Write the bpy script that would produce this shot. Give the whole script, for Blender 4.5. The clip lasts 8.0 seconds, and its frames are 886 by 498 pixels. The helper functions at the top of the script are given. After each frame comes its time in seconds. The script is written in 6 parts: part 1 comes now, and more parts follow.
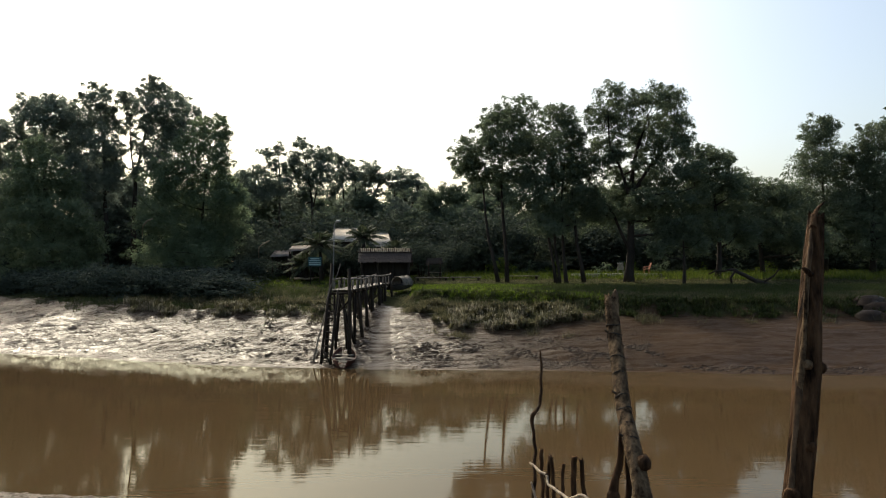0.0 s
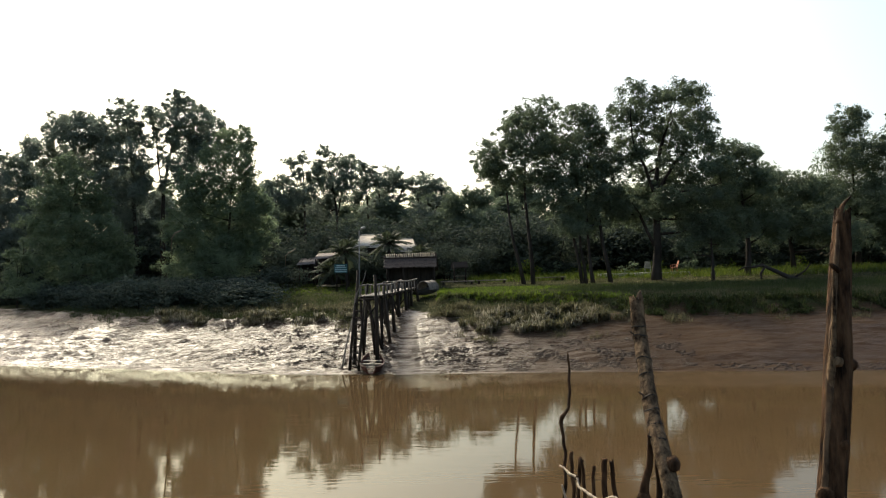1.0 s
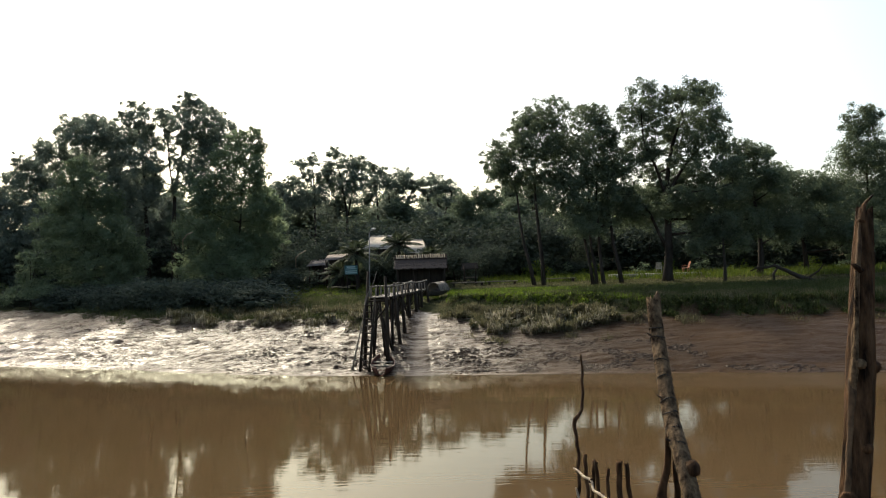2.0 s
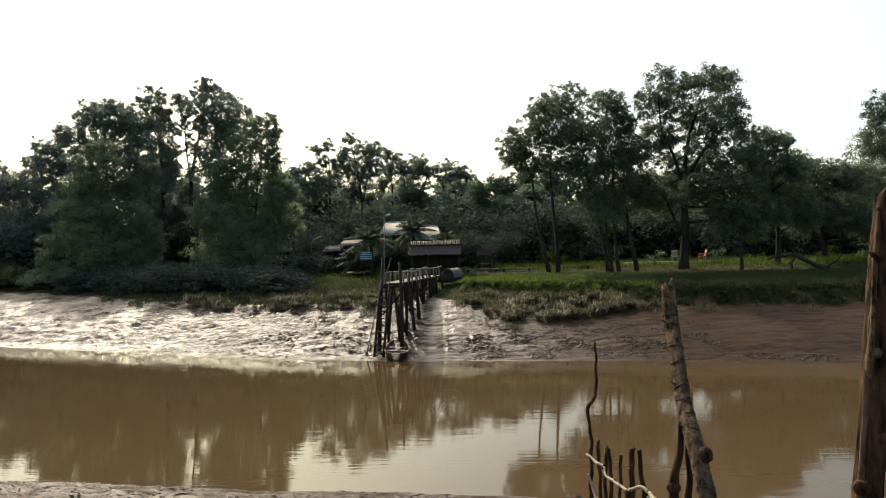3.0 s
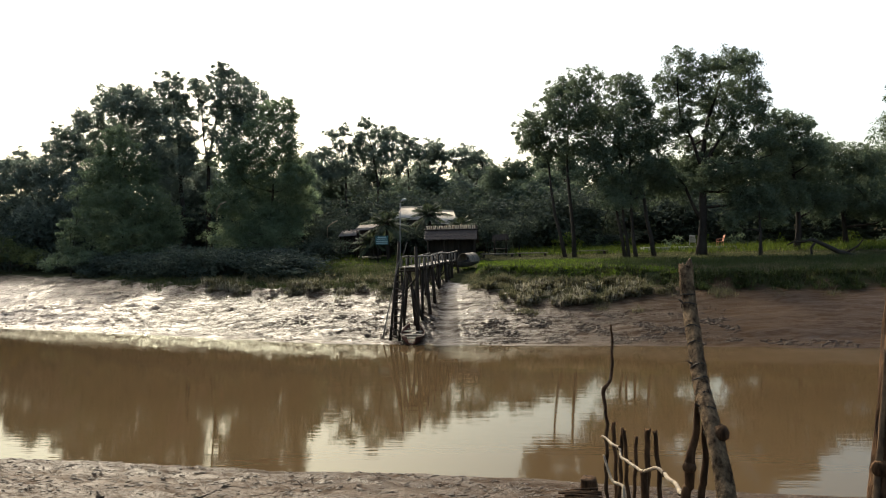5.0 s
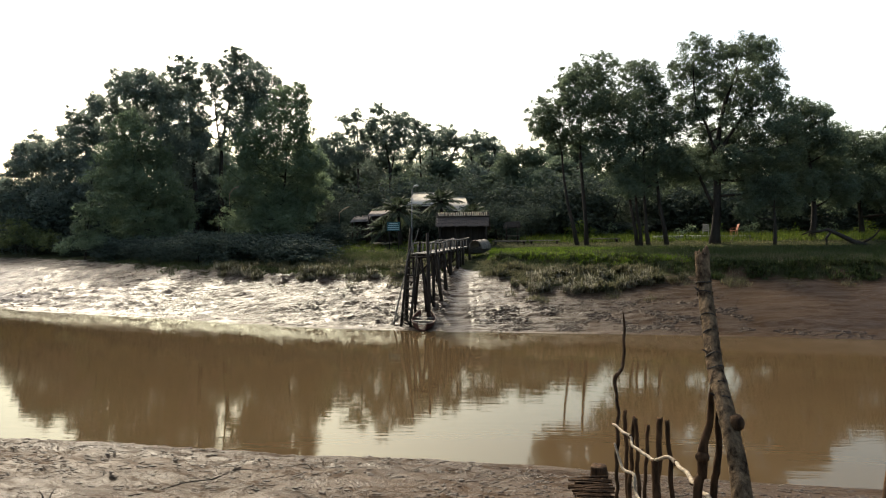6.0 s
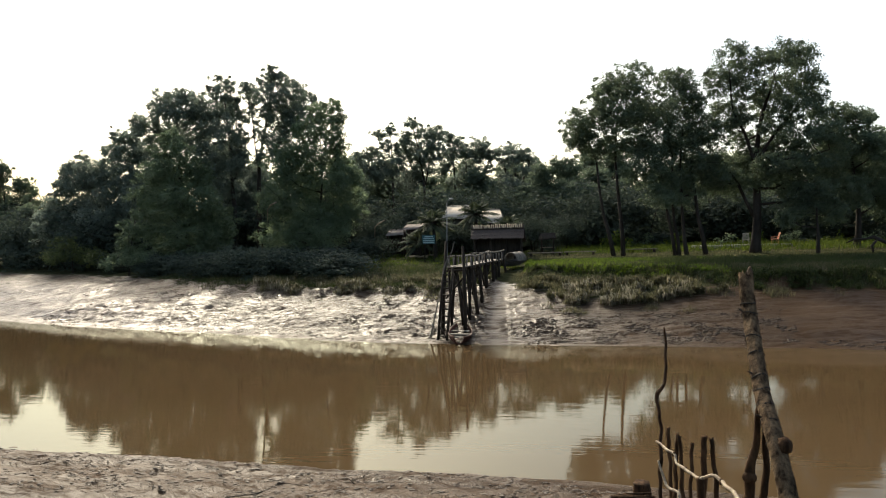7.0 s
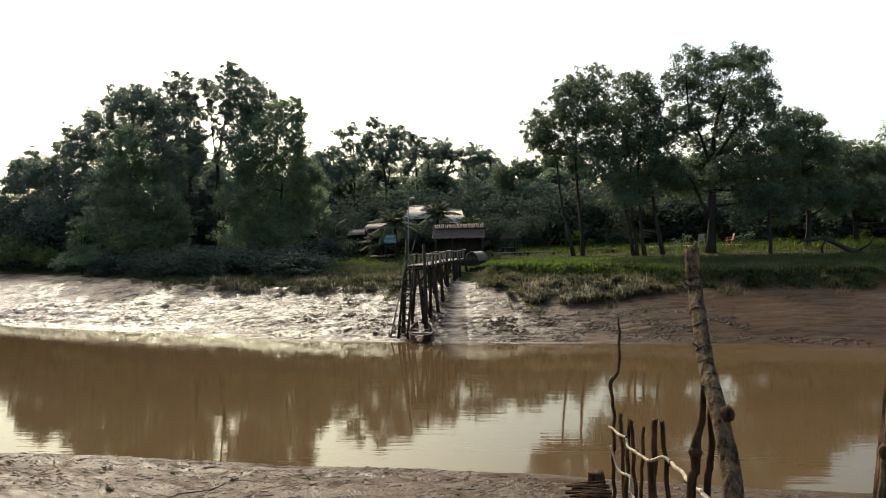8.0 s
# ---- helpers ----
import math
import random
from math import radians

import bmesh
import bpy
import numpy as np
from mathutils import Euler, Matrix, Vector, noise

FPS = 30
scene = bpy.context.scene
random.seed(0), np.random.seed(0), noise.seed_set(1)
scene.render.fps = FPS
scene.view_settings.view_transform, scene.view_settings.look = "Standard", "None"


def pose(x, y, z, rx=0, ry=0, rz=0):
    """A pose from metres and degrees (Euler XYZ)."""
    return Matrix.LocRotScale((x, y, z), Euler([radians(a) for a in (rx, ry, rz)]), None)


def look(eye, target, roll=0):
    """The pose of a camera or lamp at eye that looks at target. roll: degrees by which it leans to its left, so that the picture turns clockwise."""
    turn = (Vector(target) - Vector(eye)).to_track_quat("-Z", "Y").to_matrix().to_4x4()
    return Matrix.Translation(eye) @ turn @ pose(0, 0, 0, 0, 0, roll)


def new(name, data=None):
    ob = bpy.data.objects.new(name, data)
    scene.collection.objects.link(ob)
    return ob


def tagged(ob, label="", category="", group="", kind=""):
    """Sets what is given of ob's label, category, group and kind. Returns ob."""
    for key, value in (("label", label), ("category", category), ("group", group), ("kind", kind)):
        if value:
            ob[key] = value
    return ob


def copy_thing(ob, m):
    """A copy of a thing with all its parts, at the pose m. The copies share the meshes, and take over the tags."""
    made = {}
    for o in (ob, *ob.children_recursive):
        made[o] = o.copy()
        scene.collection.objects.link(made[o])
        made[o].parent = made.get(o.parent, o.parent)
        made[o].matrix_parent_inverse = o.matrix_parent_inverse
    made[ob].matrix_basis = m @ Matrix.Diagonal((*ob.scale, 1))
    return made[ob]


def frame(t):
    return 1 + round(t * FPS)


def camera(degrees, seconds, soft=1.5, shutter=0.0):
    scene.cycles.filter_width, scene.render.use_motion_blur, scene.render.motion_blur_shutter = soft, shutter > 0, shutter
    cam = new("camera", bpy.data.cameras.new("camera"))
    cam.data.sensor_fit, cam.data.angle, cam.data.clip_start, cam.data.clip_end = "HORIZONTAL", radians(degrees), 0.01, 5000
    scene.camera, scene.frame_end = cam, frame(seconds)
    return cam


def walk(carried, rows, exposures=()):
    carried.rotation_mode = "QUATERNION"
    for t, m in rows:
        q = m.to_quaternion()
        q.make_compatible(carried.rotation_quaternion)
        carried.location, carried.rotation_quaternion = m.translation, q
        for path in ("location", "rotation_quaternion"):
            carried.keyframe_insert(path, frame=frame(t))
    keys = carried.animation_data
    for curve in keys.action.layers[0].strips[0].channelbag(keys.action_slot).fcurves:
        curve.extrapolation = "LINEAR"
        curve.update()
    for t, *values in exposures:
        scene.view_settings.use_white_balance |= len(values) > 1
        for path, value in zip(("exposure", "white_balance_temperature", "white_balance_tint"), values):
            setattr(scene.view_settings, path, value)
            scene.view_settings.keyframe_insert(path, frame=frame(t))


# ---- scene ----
PATH = [
    # seconds, x, y, z, pitch, roll, yaw
    (0, 0.007, 0.027, 4.200, 1.07, 0.12, 0.01),
    (0.5, 0.007, -0.080, 4.222, 1.66, 0.66, 1.03),
    (1, 0.016, -0.010, 4.214, 1.40, 1.66, 2.09),
    (1.5, -0.001, 0.020, 4.205, 1.04, 1.08, 2.68),
    (1.7, -0.005, 0.031, 4.215, 1.66, 1.72, 2.80),
    (2.8, -0.008, 0.037, 4.204, 0.55, 1.31, 3.56),
    (3, -0.008, 0.016, 4.207, 0.44, 1.34, 4.09),
    (3.5, -0.004, 0.010, 4.198, 0.54, 1.38, 4.31),
    (4, -0.005, 0.001, 4.183, 0.59, 1.28, 4.36),
    (4.5, -0.009, 0.008, 4.175, -0.03, 1.29, 4.61),
    (4.7, -0.010, 0.008, 4.176, -0.52, 1.23, 5.02),
    (5.8, -0.018, 0.035, 4.173, -1.03, 1.16, 5.71),
    (6, -0.021, 0.046, 4.165, -1.81, 0.75, 6.33),
    (6.5, -0.054, -0.024, 4.214, -0.45, 1.78, 9.68),
    (7, -0.061, -0.052, 4.235, -0.80, 1.51, 9.14),
    (7.5, -0.032, -0.013, 4.185, -2.56, 1.79, 7.70),
    (8, 0.003, -0.002, 4.091, -0.73, 1.28, 6.07),
]
cam = camera(64.8, 8.0, soft=1.1)
walk(cam, [(t, pose(x, y, z, 90 + p, r, w)) for t, x, y, z, p, r, w in PATH],
     exposures=[(0.0, 0.16, 6700, 4), (0.4, 0.52, 6700, 4), (4.0, 0.52, 6700, 4), (6.0, 0.64, 6700, 4), (6.5, 0.6, 6700, 4), (7.0, 0.5, 6700, 4), (7.5, 0.64, 6700, 4), (8.0, 0.6, 6700, 4)])

# ---- daylight: hazy morning, sun ahead and to the left ----
SUN_AZ, SUN_EL = 28.0, 40.0      # degrees left of +y, degrees up
sky_world = bpy.data.worlds.new("hazy_sky")
scene.world = sky_world
sky_world.use_nodes = True
wt = sky_world.node_tree
sky = wt.nodes.new("ShaderNodeTexSky")
sky.sky_type = "NISHITA"
sky.sun_disc = False
sky.sun_elevation = radians(SUN_EL)
sky.sun_rotation = radians(-SUN_AZ)
sky.altitude = 0.0
sky.air_density = 1.0
sky.dust_density = 4.6
sky.ozone_density = 1.0
wt.nodes["Background"].inputs["Strength"].default_value = 0.19
wt.links.new(sky.outputs["Color"], wt.nodes["Background"].inputs["Color"])

sun = new("sun", bpy.data.lights.new("sun", "SUN"))
sun.data.energy, sun.data.angle, sun.data.color = 3.0, radians(1.6), (1.0, 0.91, 0.78)
a_, e_ = radians(SUN_AZ), radians(SUN_EL)
sun_way = Vector((-math.sin(a_) * math.cos(e_), math.cos(a_) * math.cos(e_), math.sin(e_)))
sun.matrix_basis = look(sun_way * 100, (0, 0, 0))


# ---- materials ----
def node(nt, kind, **values):
    n = nt.nodes.new(kind)
    for key, value in values.items():
        n.inputs[key].default_value = value
    return n


def ramp(nt, fac, stops):
    r = nt.nodes.new("ShaderNodeValToRGB")
    while len(r.color_ramp.elements) < len(stops):
        r.color_ramp.elements.new(0.5)
    for el, (pos, col) in zip(r.color_ramp.elements, stops):
        el.position, el.color = pos, (*col, 1)
    nt.links.new(fac, r.inputs["Fac"])
    return r.outputs["Color"]


def to_range(nt, value, lo, hi, a=0.3, b=0.7):
    m = node(nt, "ShaderNodeMapRange", **{"From Min": a, "From Max": b, "To Min": lo, "To Max": hi})
    nt.links.new(value, m.inputs["Value"])
    return m.outputs["Result"]


def mix_rgb(nt, a, b, fac, blend="MIX"):
    m = nt.nodes.new("ShaderNodeMix")
    m.data_type, m.blend_type = "RGBA", blend
    for src, socket in ((fac, m.inputs[0]), (a, m.inputs[6]), (b, m.inputs[7])):
        if hasattr(src, "links"):
            nt.links.new(src, socket)
        elif isinstance(src, tuple):
            socket.default_value = (*src, 1)
        else:
            socket.default_value = src
    return m.outputs[2]


def coords(nt, stretch=(1, 1, 1)):
    tc = nt.nodes.new("ShaderNodeTexCoord")
    mp = node(nt, "ShaderNodeMapping", Scale=stretch)
    nt.links.new(tc.outputs["Object"], mp.inputs["Vector"])
    return mp.outputs["Vector"]


def noise_tex(nt, vec, scale, detail=4.0, rough=0.6):
    n = node(nt, "ShaderNodeTexNoise", Scale=scale, Detail=detail, Roughness=rough)
    nt.links.new(vec, n.inputs["Vector"])
    return n.outputs["Fac"]


def blank(name):
    m = bpy.data.materials.new(name)
    m.use_nodes = True
    return m, m.node_tree, m.node_tree.nodes["Principled BSDF"]


def bumped(nt, bsdf, height, strength, distance):
    b = node(nt, "ShaderNodeBump", Strength=strength, Distance=distance)
    nt.links.new(height, b.inputs["Height"])
    nt.links.new(b.outputs["Normal"], bsdf.inputs["Normal"])


def surface(name, dark, light, rough=(0.6, 0.9), scale=3.0, fine=40.0, bump=0.4, depth=0.01, metal=0.0,
            stretch=(1, 1, 1), vary=0.0, spec=0.5, edge=(0.3, 0.7)):
    """A worn surface: large stains, fine grain and relief, and a shift from object to object."""
    m, nt, bsdf = blank(name)
    vec = coords(nt, stretch)
    big, small = noise_tex(nt, vec, scale), noise_tex(nt, vec, fine, 6.0)
    col = ramp(nt, big, [(edge[0], dark), (edge[1], light)])
    grain = ramp(nt, small, [(0.3, (0.62, 0.62, 0.62)), (0.65, (1.1, 1.1, 1.1))])
    col = mix_rgb(nt, col, grain, 0.8, "MULTIPLY")
    if vary:
        info = nt.nodes.new("ShaderNodeObjectInfo")
        tone = to_range(nt, info.outputs["Random"], 1 - vary, 1 + vary, 0, 1)
        comb = nt.nodes.new("ShaderNodeCombineColor")
        for k in range(3):
            nt.links.new(tone, comb.inputs[k])
        col = mix_rgb(nt, col, comb.outputs["Color"], 1.0, "MULTIPLY")
    nt.links.new(col, bsdf.inputs["Base Color"])
    nt.links.new(to_range(nt, small, *rough), bsdf.inputs["Roughness"])
    bsdf.inputs["Metallic"].default_value = metal
    bsdf.inputs["Specular IOR Level"].default_value = spec
    bumped(nt, bsdf, small, bump, depth)
    return m


def foliage_mat(name, stops, glow, thin=0.4, rough=0.6):
    """Leaves: each one its own green, letting some light through."""
    m, nt, bsdf = blank(name)
    geo = nt.nodes.new("ShaderNodeNewGeometry")
    col = ramp(nt, geo.outputs["Random Per Island"], stops)
    vec = coords(nt)
    patch = ramp(nt, noise_tex(nt, vec, 0.5, 2.0), [(0.3, (0.75, 0.78, 0.8)), (0.7, (1.15, 1.1, 1.0))])
    col = mix_rgb(nt, col, patch, 1.0, "MULTIPLY")
    nt.links.new(col, bsdf.inputs["Base Color"])
    bsdf.inputs["Roughness"].default_value = rough
    bsdf.inputs["Specular IOR Level"].default_value = 0.15
    tr = nt.nodes.new("ShaderNodeBsdfTranslucent")
    nt.links.new(mix_rgb(nt, col, glow, 0.5), tr.inputs["Color"])
    mx = node(nt, "ShaderNodeMixShader", Fac=thin)
    nt.links.new(bsdf.outputs[0], mx.inputs[1])
    nt.links.new(tr.outputs[0], mx.inputs[2])
    nt.links.new(mx.outputs[0], nt.nodes["Material Output"].inputs["Surface"])
    return m


LEAF_DARK = foliage_mat("dark_leaves", [(0.0, (0.066, 0.088, 0.063)), (0.6, (0.098, 0.125, 0.088)), (1.0, (0.13, 0.157, 0.106))], (0.2, 0.25, 0.14), 0.48, 0.75)
# grey-green grove leaves, raised in colour and glow to carry the haze
LEAF_GROVE_HAZED = foliage_mat("haze_lifted_grey_green_leaves", [(0.0, (0.1, 0.125, 0.105)), (0.6, (0.14, 0.17, 0.14)), (1.0, (0.17, 0.2, 0.16))], (0.34, 0.4, 0.33), 0.6, 0.75)
LEAF_SOFT = foliage_mat("soft_green_leaves", [(0.0, (0.1, 0.135, 0.088)), (0.6, (0.13, 0.17, 0.11)), (1.0, (0.155, 0.195, 0.12))], (0.26, 0.33, 0.19), 0.58, 0.75)
LEAF_BRIGHT = foliage_mat("bright_green_leaves", [(0.0, (0.05, 0.085, 0.02)), (0.6, (0.10, 0.15, 0.03)), (1.0, (0.2, 0.2, 0.04))], (0.2, 0.26, 0.03), 0.45)
LEAF_OLIVE = foliage_mat("olive_leaves", [(0.0, (0.06, 0.08, 0.035)), (0.6, (0.09, 0.11, 0.045)), (1.0, (0.125, 0.14, 0.055))], (0.17, 0.2, 0.07), 0.45)
LEAF_FAR = foliage_mat("far_leaves", [(0.0, (0.075, 0.1, 0.072)), (0.6, (0.105, 0.135, 0.095)), (1.0, (0.135, 0.16, 0.11))], (0.2, 0.25, 0.15), 0.5, 0.8)
LEAF_PALM = foliage_mat("palm_leaves", [(0.0, (0.04, 0.055, 0.036)), (1.0, (0.085, 0.1, 0.058))], (0.12, 0.145, 0.075), 0.35, 0.7)
# undergrowth leaves, with the shade of the overhanging trees put into their colour
LEAF_SHADE = foliage_mat("shade_toned_undergrowth_leaves", [(0.0, (0.046, 0.06, 0.048)), (0.6, (0.062, 0.078, 0.06)), (1.0, (0.075, 0.094, 0.07))], (0.07, 0.09, 0.06), 0.3, 0.95)
GRASS_FRESH = foliage_mat("fresh_grass", [(0.0, (0.04, 0.06, 0.011)), (0.6, (0.065, 0.09, 0.016)), (1.0, (0.11, 0.12, 0.026))], (0.125, 0.175, 0.022), 0.4)
# shade on the slope and lawn edge is put into this darker green
GRASS_SHADED = foliage_mat("shaded_deep_grass", [(0.0, (0.028, 0.04, 0.014)), (0.6, (0.046, 0.06, 0.021)), (1.0, (0.075, 0.085, 0.032))], (0.075, 0.1, 0.025), 0.32)
# sunlit copy of the lawn grass, the sun put into its colour
GRASS_SUNLIT = foliage_mat("sunlit_lawn_grass", [(0.0, (0.05, 0.085, 0.012)), (0.6, (0.085, 0.125, 0.02)), (1.0, (0.12, 0.15, 0.03))], (0.2, 0.3, 0.025), 0.48)
GRASS_MARSH = foliage_mat("marsh_grass", [(0.0, (0.05, 0.052, 0.028)), (0.55, (0.08, 0.08, 0.043)), (1.0, (0.16, 0.138, 0.09))], (0.16, 0.15, 0.08), 0.45)

BARK = surface("tree_bark", (0.018, 0.014, 0.011), (0.05, 0.04, 0.031), scale=2, fine=18, bump=0.8, depth=0.03, stretch=(1, 1, 0.35), spec=0.12)
BARK_POST = surface("pale_bark", (0.016, 0.009, 0.005), (0.26, 0.175, 0.1), scale=30, fine=90, bump=1.0, depth=0.02, stretch=(1, 1, 0.5), spec=0.04, edge=(0.34, 0.74))
WOOD_POST = surface("bare_grey_brown_wood", (0.008, 0.004, 0.0022), (0.155, 0.085, 0.043), scale=14, fine=44, bump=1.0, depth=0.03, stretch=(1.2, 1.2, 0.25), rough=(0.6, 0.85), spec=0.06, edge=(0.36, 0.72))
WOOD_PALE = surface("peeled_pale_wood", (0.075, 0.048, 0.027), (0.42, 0.33, 0.215), scale=16, fine=60, bump=0.7, depth=0.006)
# bare split wood; also the sunlit side coloured onto the big post
WOOD_SPLIT_LIT = surface("split_wood_and_lit_side", (0.02, 0.011, 0.006), (0.2, 0.125, 0.068), scale=22, fine=60, bump=0.9, depth=0.012, stretch=(1, 1, 0.35), spec=0.15)
WOOD_DARK = surface("wet_dark_wood", (0.014, 0.01, 0.007), (0.042, 0.031, 0.022), scale=4, fine=40, bump=0.7, depth=0.008, stretch=(1, 1, 0.3), vary=0.25, spec=0.12)
WOOD_STAKE = surface("brown_stake_wood", (0.01, 0.0055, 0.003), (0.095, 0.053, 0.027), scale=14, fine=70, bump=0.7, depth=0.006, stretch=(1, 1, 0.35), vary=0.3, spec=0.05)
WOOD_GREY = surface("weathered_plank_wood", (0.075, 0.058, 0.043), (0.2, 0.165, 0.125), scale=3, fine=40, bump=0.5, depth=0.006, vary=0.25)
BOAT_RED = surface("reddish_brown_boat_wood", (0.035, 0.011, 0.007), (0.1, 0.034, 0.02), scale=5, fine=40, bump=0.4, depth=0.005, rough=(0.6, 0.85), spec=0.15)
BOAT_RIM = surface("worn_boat_rim", (0.16, 0.085, 0.055), (0.34, 0.22, 0.15), scale=6, fine=50, bump=0.3, depth=0.004)
BOAT_DARK = surface("tarred_boat_wood", (0.02, 0.018, 0.016), (0.06, 0.05, 0.042), scale=5, fine=40, bump=0.4, depth=0.005)
MAT_WEAVE = surface("woven_palm_mat", (0.06, 0.047, 0.034), (0.2, 0.165, 0.125), scale=6, fine=45, bump=0.8, depth=0.01, stretch=(1, 3, 1))
THATCH = surface("dry_palm_thatch", (0.013, 0.0085, 0.0055), (0.075, 0.046, 0.032), scale=9, fine=45, bump=0.9, depth=0.02, stretch=(2, 1, 1), vary=0.3)
THATCH_PALE = foliage_mat("bleached_palm_leaf", [(0.0, (0.42, 0.36, 0.28)), (1.0, (0.68, 0.62, 0.52))], (0.85, 0.79, 0.7), 0.7, 0.8)
METAL_ROOF = surface("dull_sheet_roofing", (0.36, 0.31, 0.25), (0.56, 0.5, 0.41), rough=(0.75, 0.95), scale=1.5, fine=25, bump=0.2, depth=0.004, spec=0.1)
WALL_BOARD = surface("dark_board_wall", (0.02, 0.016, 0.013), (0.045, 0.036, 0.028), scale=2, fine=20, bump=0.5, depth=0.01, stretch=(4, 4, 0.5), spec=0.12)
SIGN_TEAL = surface("painted_teal_board", (0.01, 0.055, 0.058), (0.022, 0.095, 0.095), rough=(0.5, 0.7), bump=0.1)
PAINT_PALE = surface("pale_blue_paint", (0.22, 0.32, 0.31), (0.34, 0.44, 0.43), rough=(0.5, 0.7), bump=0.1)
STEEL_GREY = surface("grey_painted_pole", (0.1, 0.1, 0.095), (0.2, 0.195, 0.185), rough=(0.5, 0.7), bump=0.1)
PLASTIC_ORANGE = surface("faded_orange_plastic", (0.36, 0.13, 0.07), (0.5, 0.22, 0.13), rough=(0.4, 0.6), bump=0.05)
PLASTIC_WHITE = surface("grimy_white_plastic", (0.3, 0.29, 0.27), (0.42, 0.41, 0.38), rough=(0.4, 0.6), bump=0.05)
CONCRETE = surface("pale_concrete", (0.15, 0.145, 0.13), (0.28, 0.27, 0.24), scale=2, fine=30, bump=0.4)
MUD_CLOD = surface("wet_mud_clods", (0.02, 0.012, 0.0075), (0.06, 0.038, 0.023), rough=(0.35, 0.65), scale=3, fine=30, bump=0.6, depth=0.02, spec=0.12)
MUD_FLAKE = surface("glistening_mud_flakes", (0.036, 0.024, 0.015), (0.085, 0.06, 0.039), rough=(0.35, 0.65), scale=3, fine=30, bump=0.7, depth=0.02, spec=0.16)


def ground_mat():
    """Bare wet mud, going over into leaf litter and soil where plants grow."""
    m, nt, bsdf = blank("river_bank_ground")
    vec = coords(nt)
    flat = coords(nt, (0.2, 1.15, 1.0))
    big, mid, small = noise_tex(nt, flat, 0.55, 3.0), noise_tex(nt, flat, 2.6, 5.0), noise_tex(nt, vec, 16.0, 6.0)
    mud = ramp(nt, big, [(0.25, (0.031, 0.0185, 0.0105)), (0.5, (0.05, 0.031, 0.018)), (0.75, (0.071, 0.0455, 0.0275))])
    mud = mix_rgb(nt, mud, ramp(nt, small, [(0.3, (0.7, 0.68, 0.66)), (0.7, (1.12, 1.1, 1.08))]), 0.8, "MULTIPLY")
    trod = nt.nodes.new("ShaderNodeAttribute")
    trod.attribute_name = "churn"
    bend = node(nt, "ShaderNodeTexNoise", Scale=0.55, Detail=3.0)
    nt.links.new(vec, bend.inputs["Vector"])
    bowed = nt.nodes.new("ShaderNodeVectorMath")
    bowed.operation = "ADD"
    nt.links.new(coords(nt, (0.16, 1.0, 1.0)), bowed.inputs[0])
    nt.links.new(bend.outputs["Color"], bowed.inputs[1])
    rill = noise_tex(nt, bowed.outputs[0], 4.5, 5.0, 0.65)
    mud = mix_rgb(nt, mud, ramp(nt, rill, [(0.38, (0.5, 0.47, 0.45)), (0.5, (1.0, 1.0, 1.0))]), to_range(nt, trod.outputs["Fac"], 0.1, 0.85, 0.2, 1.0), "MULTIPLY")
    soil = ramp(nt, mid, [(0.3, (0.022, 0.024, 0.011)), (0.7, (0.05, 0.052, 0.022))])
    cover = nt.nodes.new("ShaderNodeAttribute")
    cover.attribute_name = "cover"
    edge = nt.nodes.new("ShaderNodeMath")
    edge.operation = "ADD"
    nt.links.new(cover.outputs["Fac"], edge.inputs[0])
    nt.links.new(to_range(nt, mid, -0.3, 0.3), edge.inputs[1])
    fac = to_range(nt, edge.outputs[0], 0, 1, 0.35, 0.65)
    nt.links.new(mix_rgb(nt, mud, soil, fac), bsdf.inputs["Base Color"])
    wet = nt.nodes.new("ShaderNodeMath")
    wet.operation = "MULTIPLY"
    nt.links.new(to_range(nt, big, 0.8, 1.2), wet.inputs[0])
    nt.links.new(to_range(nt, mid, 0.29, 0.5), wet.inputs[1])
    soaked = nt.nodes.new("ShaderNodeAttribute")
    soaked.attribute_name = "damp"
    slick = nt.nodes.new("ShaderNodeMath")
    slick.operation = "MULTIPLY"
    nt.links.new(wet.outputs[0], slick.inputs[0])
    nt.links.new(to_range(nt, soaked.outputs["Fac"], 1.1, 0.9, 0.0, 1.0), slick.inputs[1])
    rough = nt.nodes.new("ShaderNodeMix")
    nt.links.new(fac, rough.inputs[0])
    nt.links.new(slick.outputs[0], rough.inputs[2])
    rough.inputs[3].default_value = 0.9
    nt.links.new(rough.outputs[0], bsdf.inputs["Roughness"])
    firm = nt.nodes.new("ShaderNodeAttribute")
    firm.attribute_name = "damp"
    sheen = nt.nodes.new("ShaderNodeMath")
    sheen.operation = "MULTIPLY"
    nt.links.new(to_range(nt, firm.outputs["Fac"], 0.03, 1.0, 0, 1), sheen.inputs[0])
    nt.links.new(to_range(nt, rill, 0.12, 1.0, 0.4, 0.56), sheen.inputs[1])
    dull = nt.nodes.new("ShaderNodeMath")
    dull.operation = "MULTIPLY"
    nt.links.new(sheen.outputs[0], dull.inputs[0])
    nt.links.new(to_range(nt, fac, 1.0, 0.06, 0, 1), dull.inputs[1])
    nt.links.new(dull.outputs[0], bsdf.inputs["Specular IOR Level"])
    bsdf.inputs["Specular Tint"].default_value = (1.0, 0.9, 0.78, 1)
    crease = node(nt, "ShaderNodeTexVoronoi", Scale=4.2)
    crease.feature = "DISTANCE_TO_EDGE"
    bent = nt.nodes.new("ShaderNodeVectorMath")
    bent.operation = "ADD"
    warp = node(nt, "ShaderNodeTexNoise", Scale=2.5, Detail=3.0)
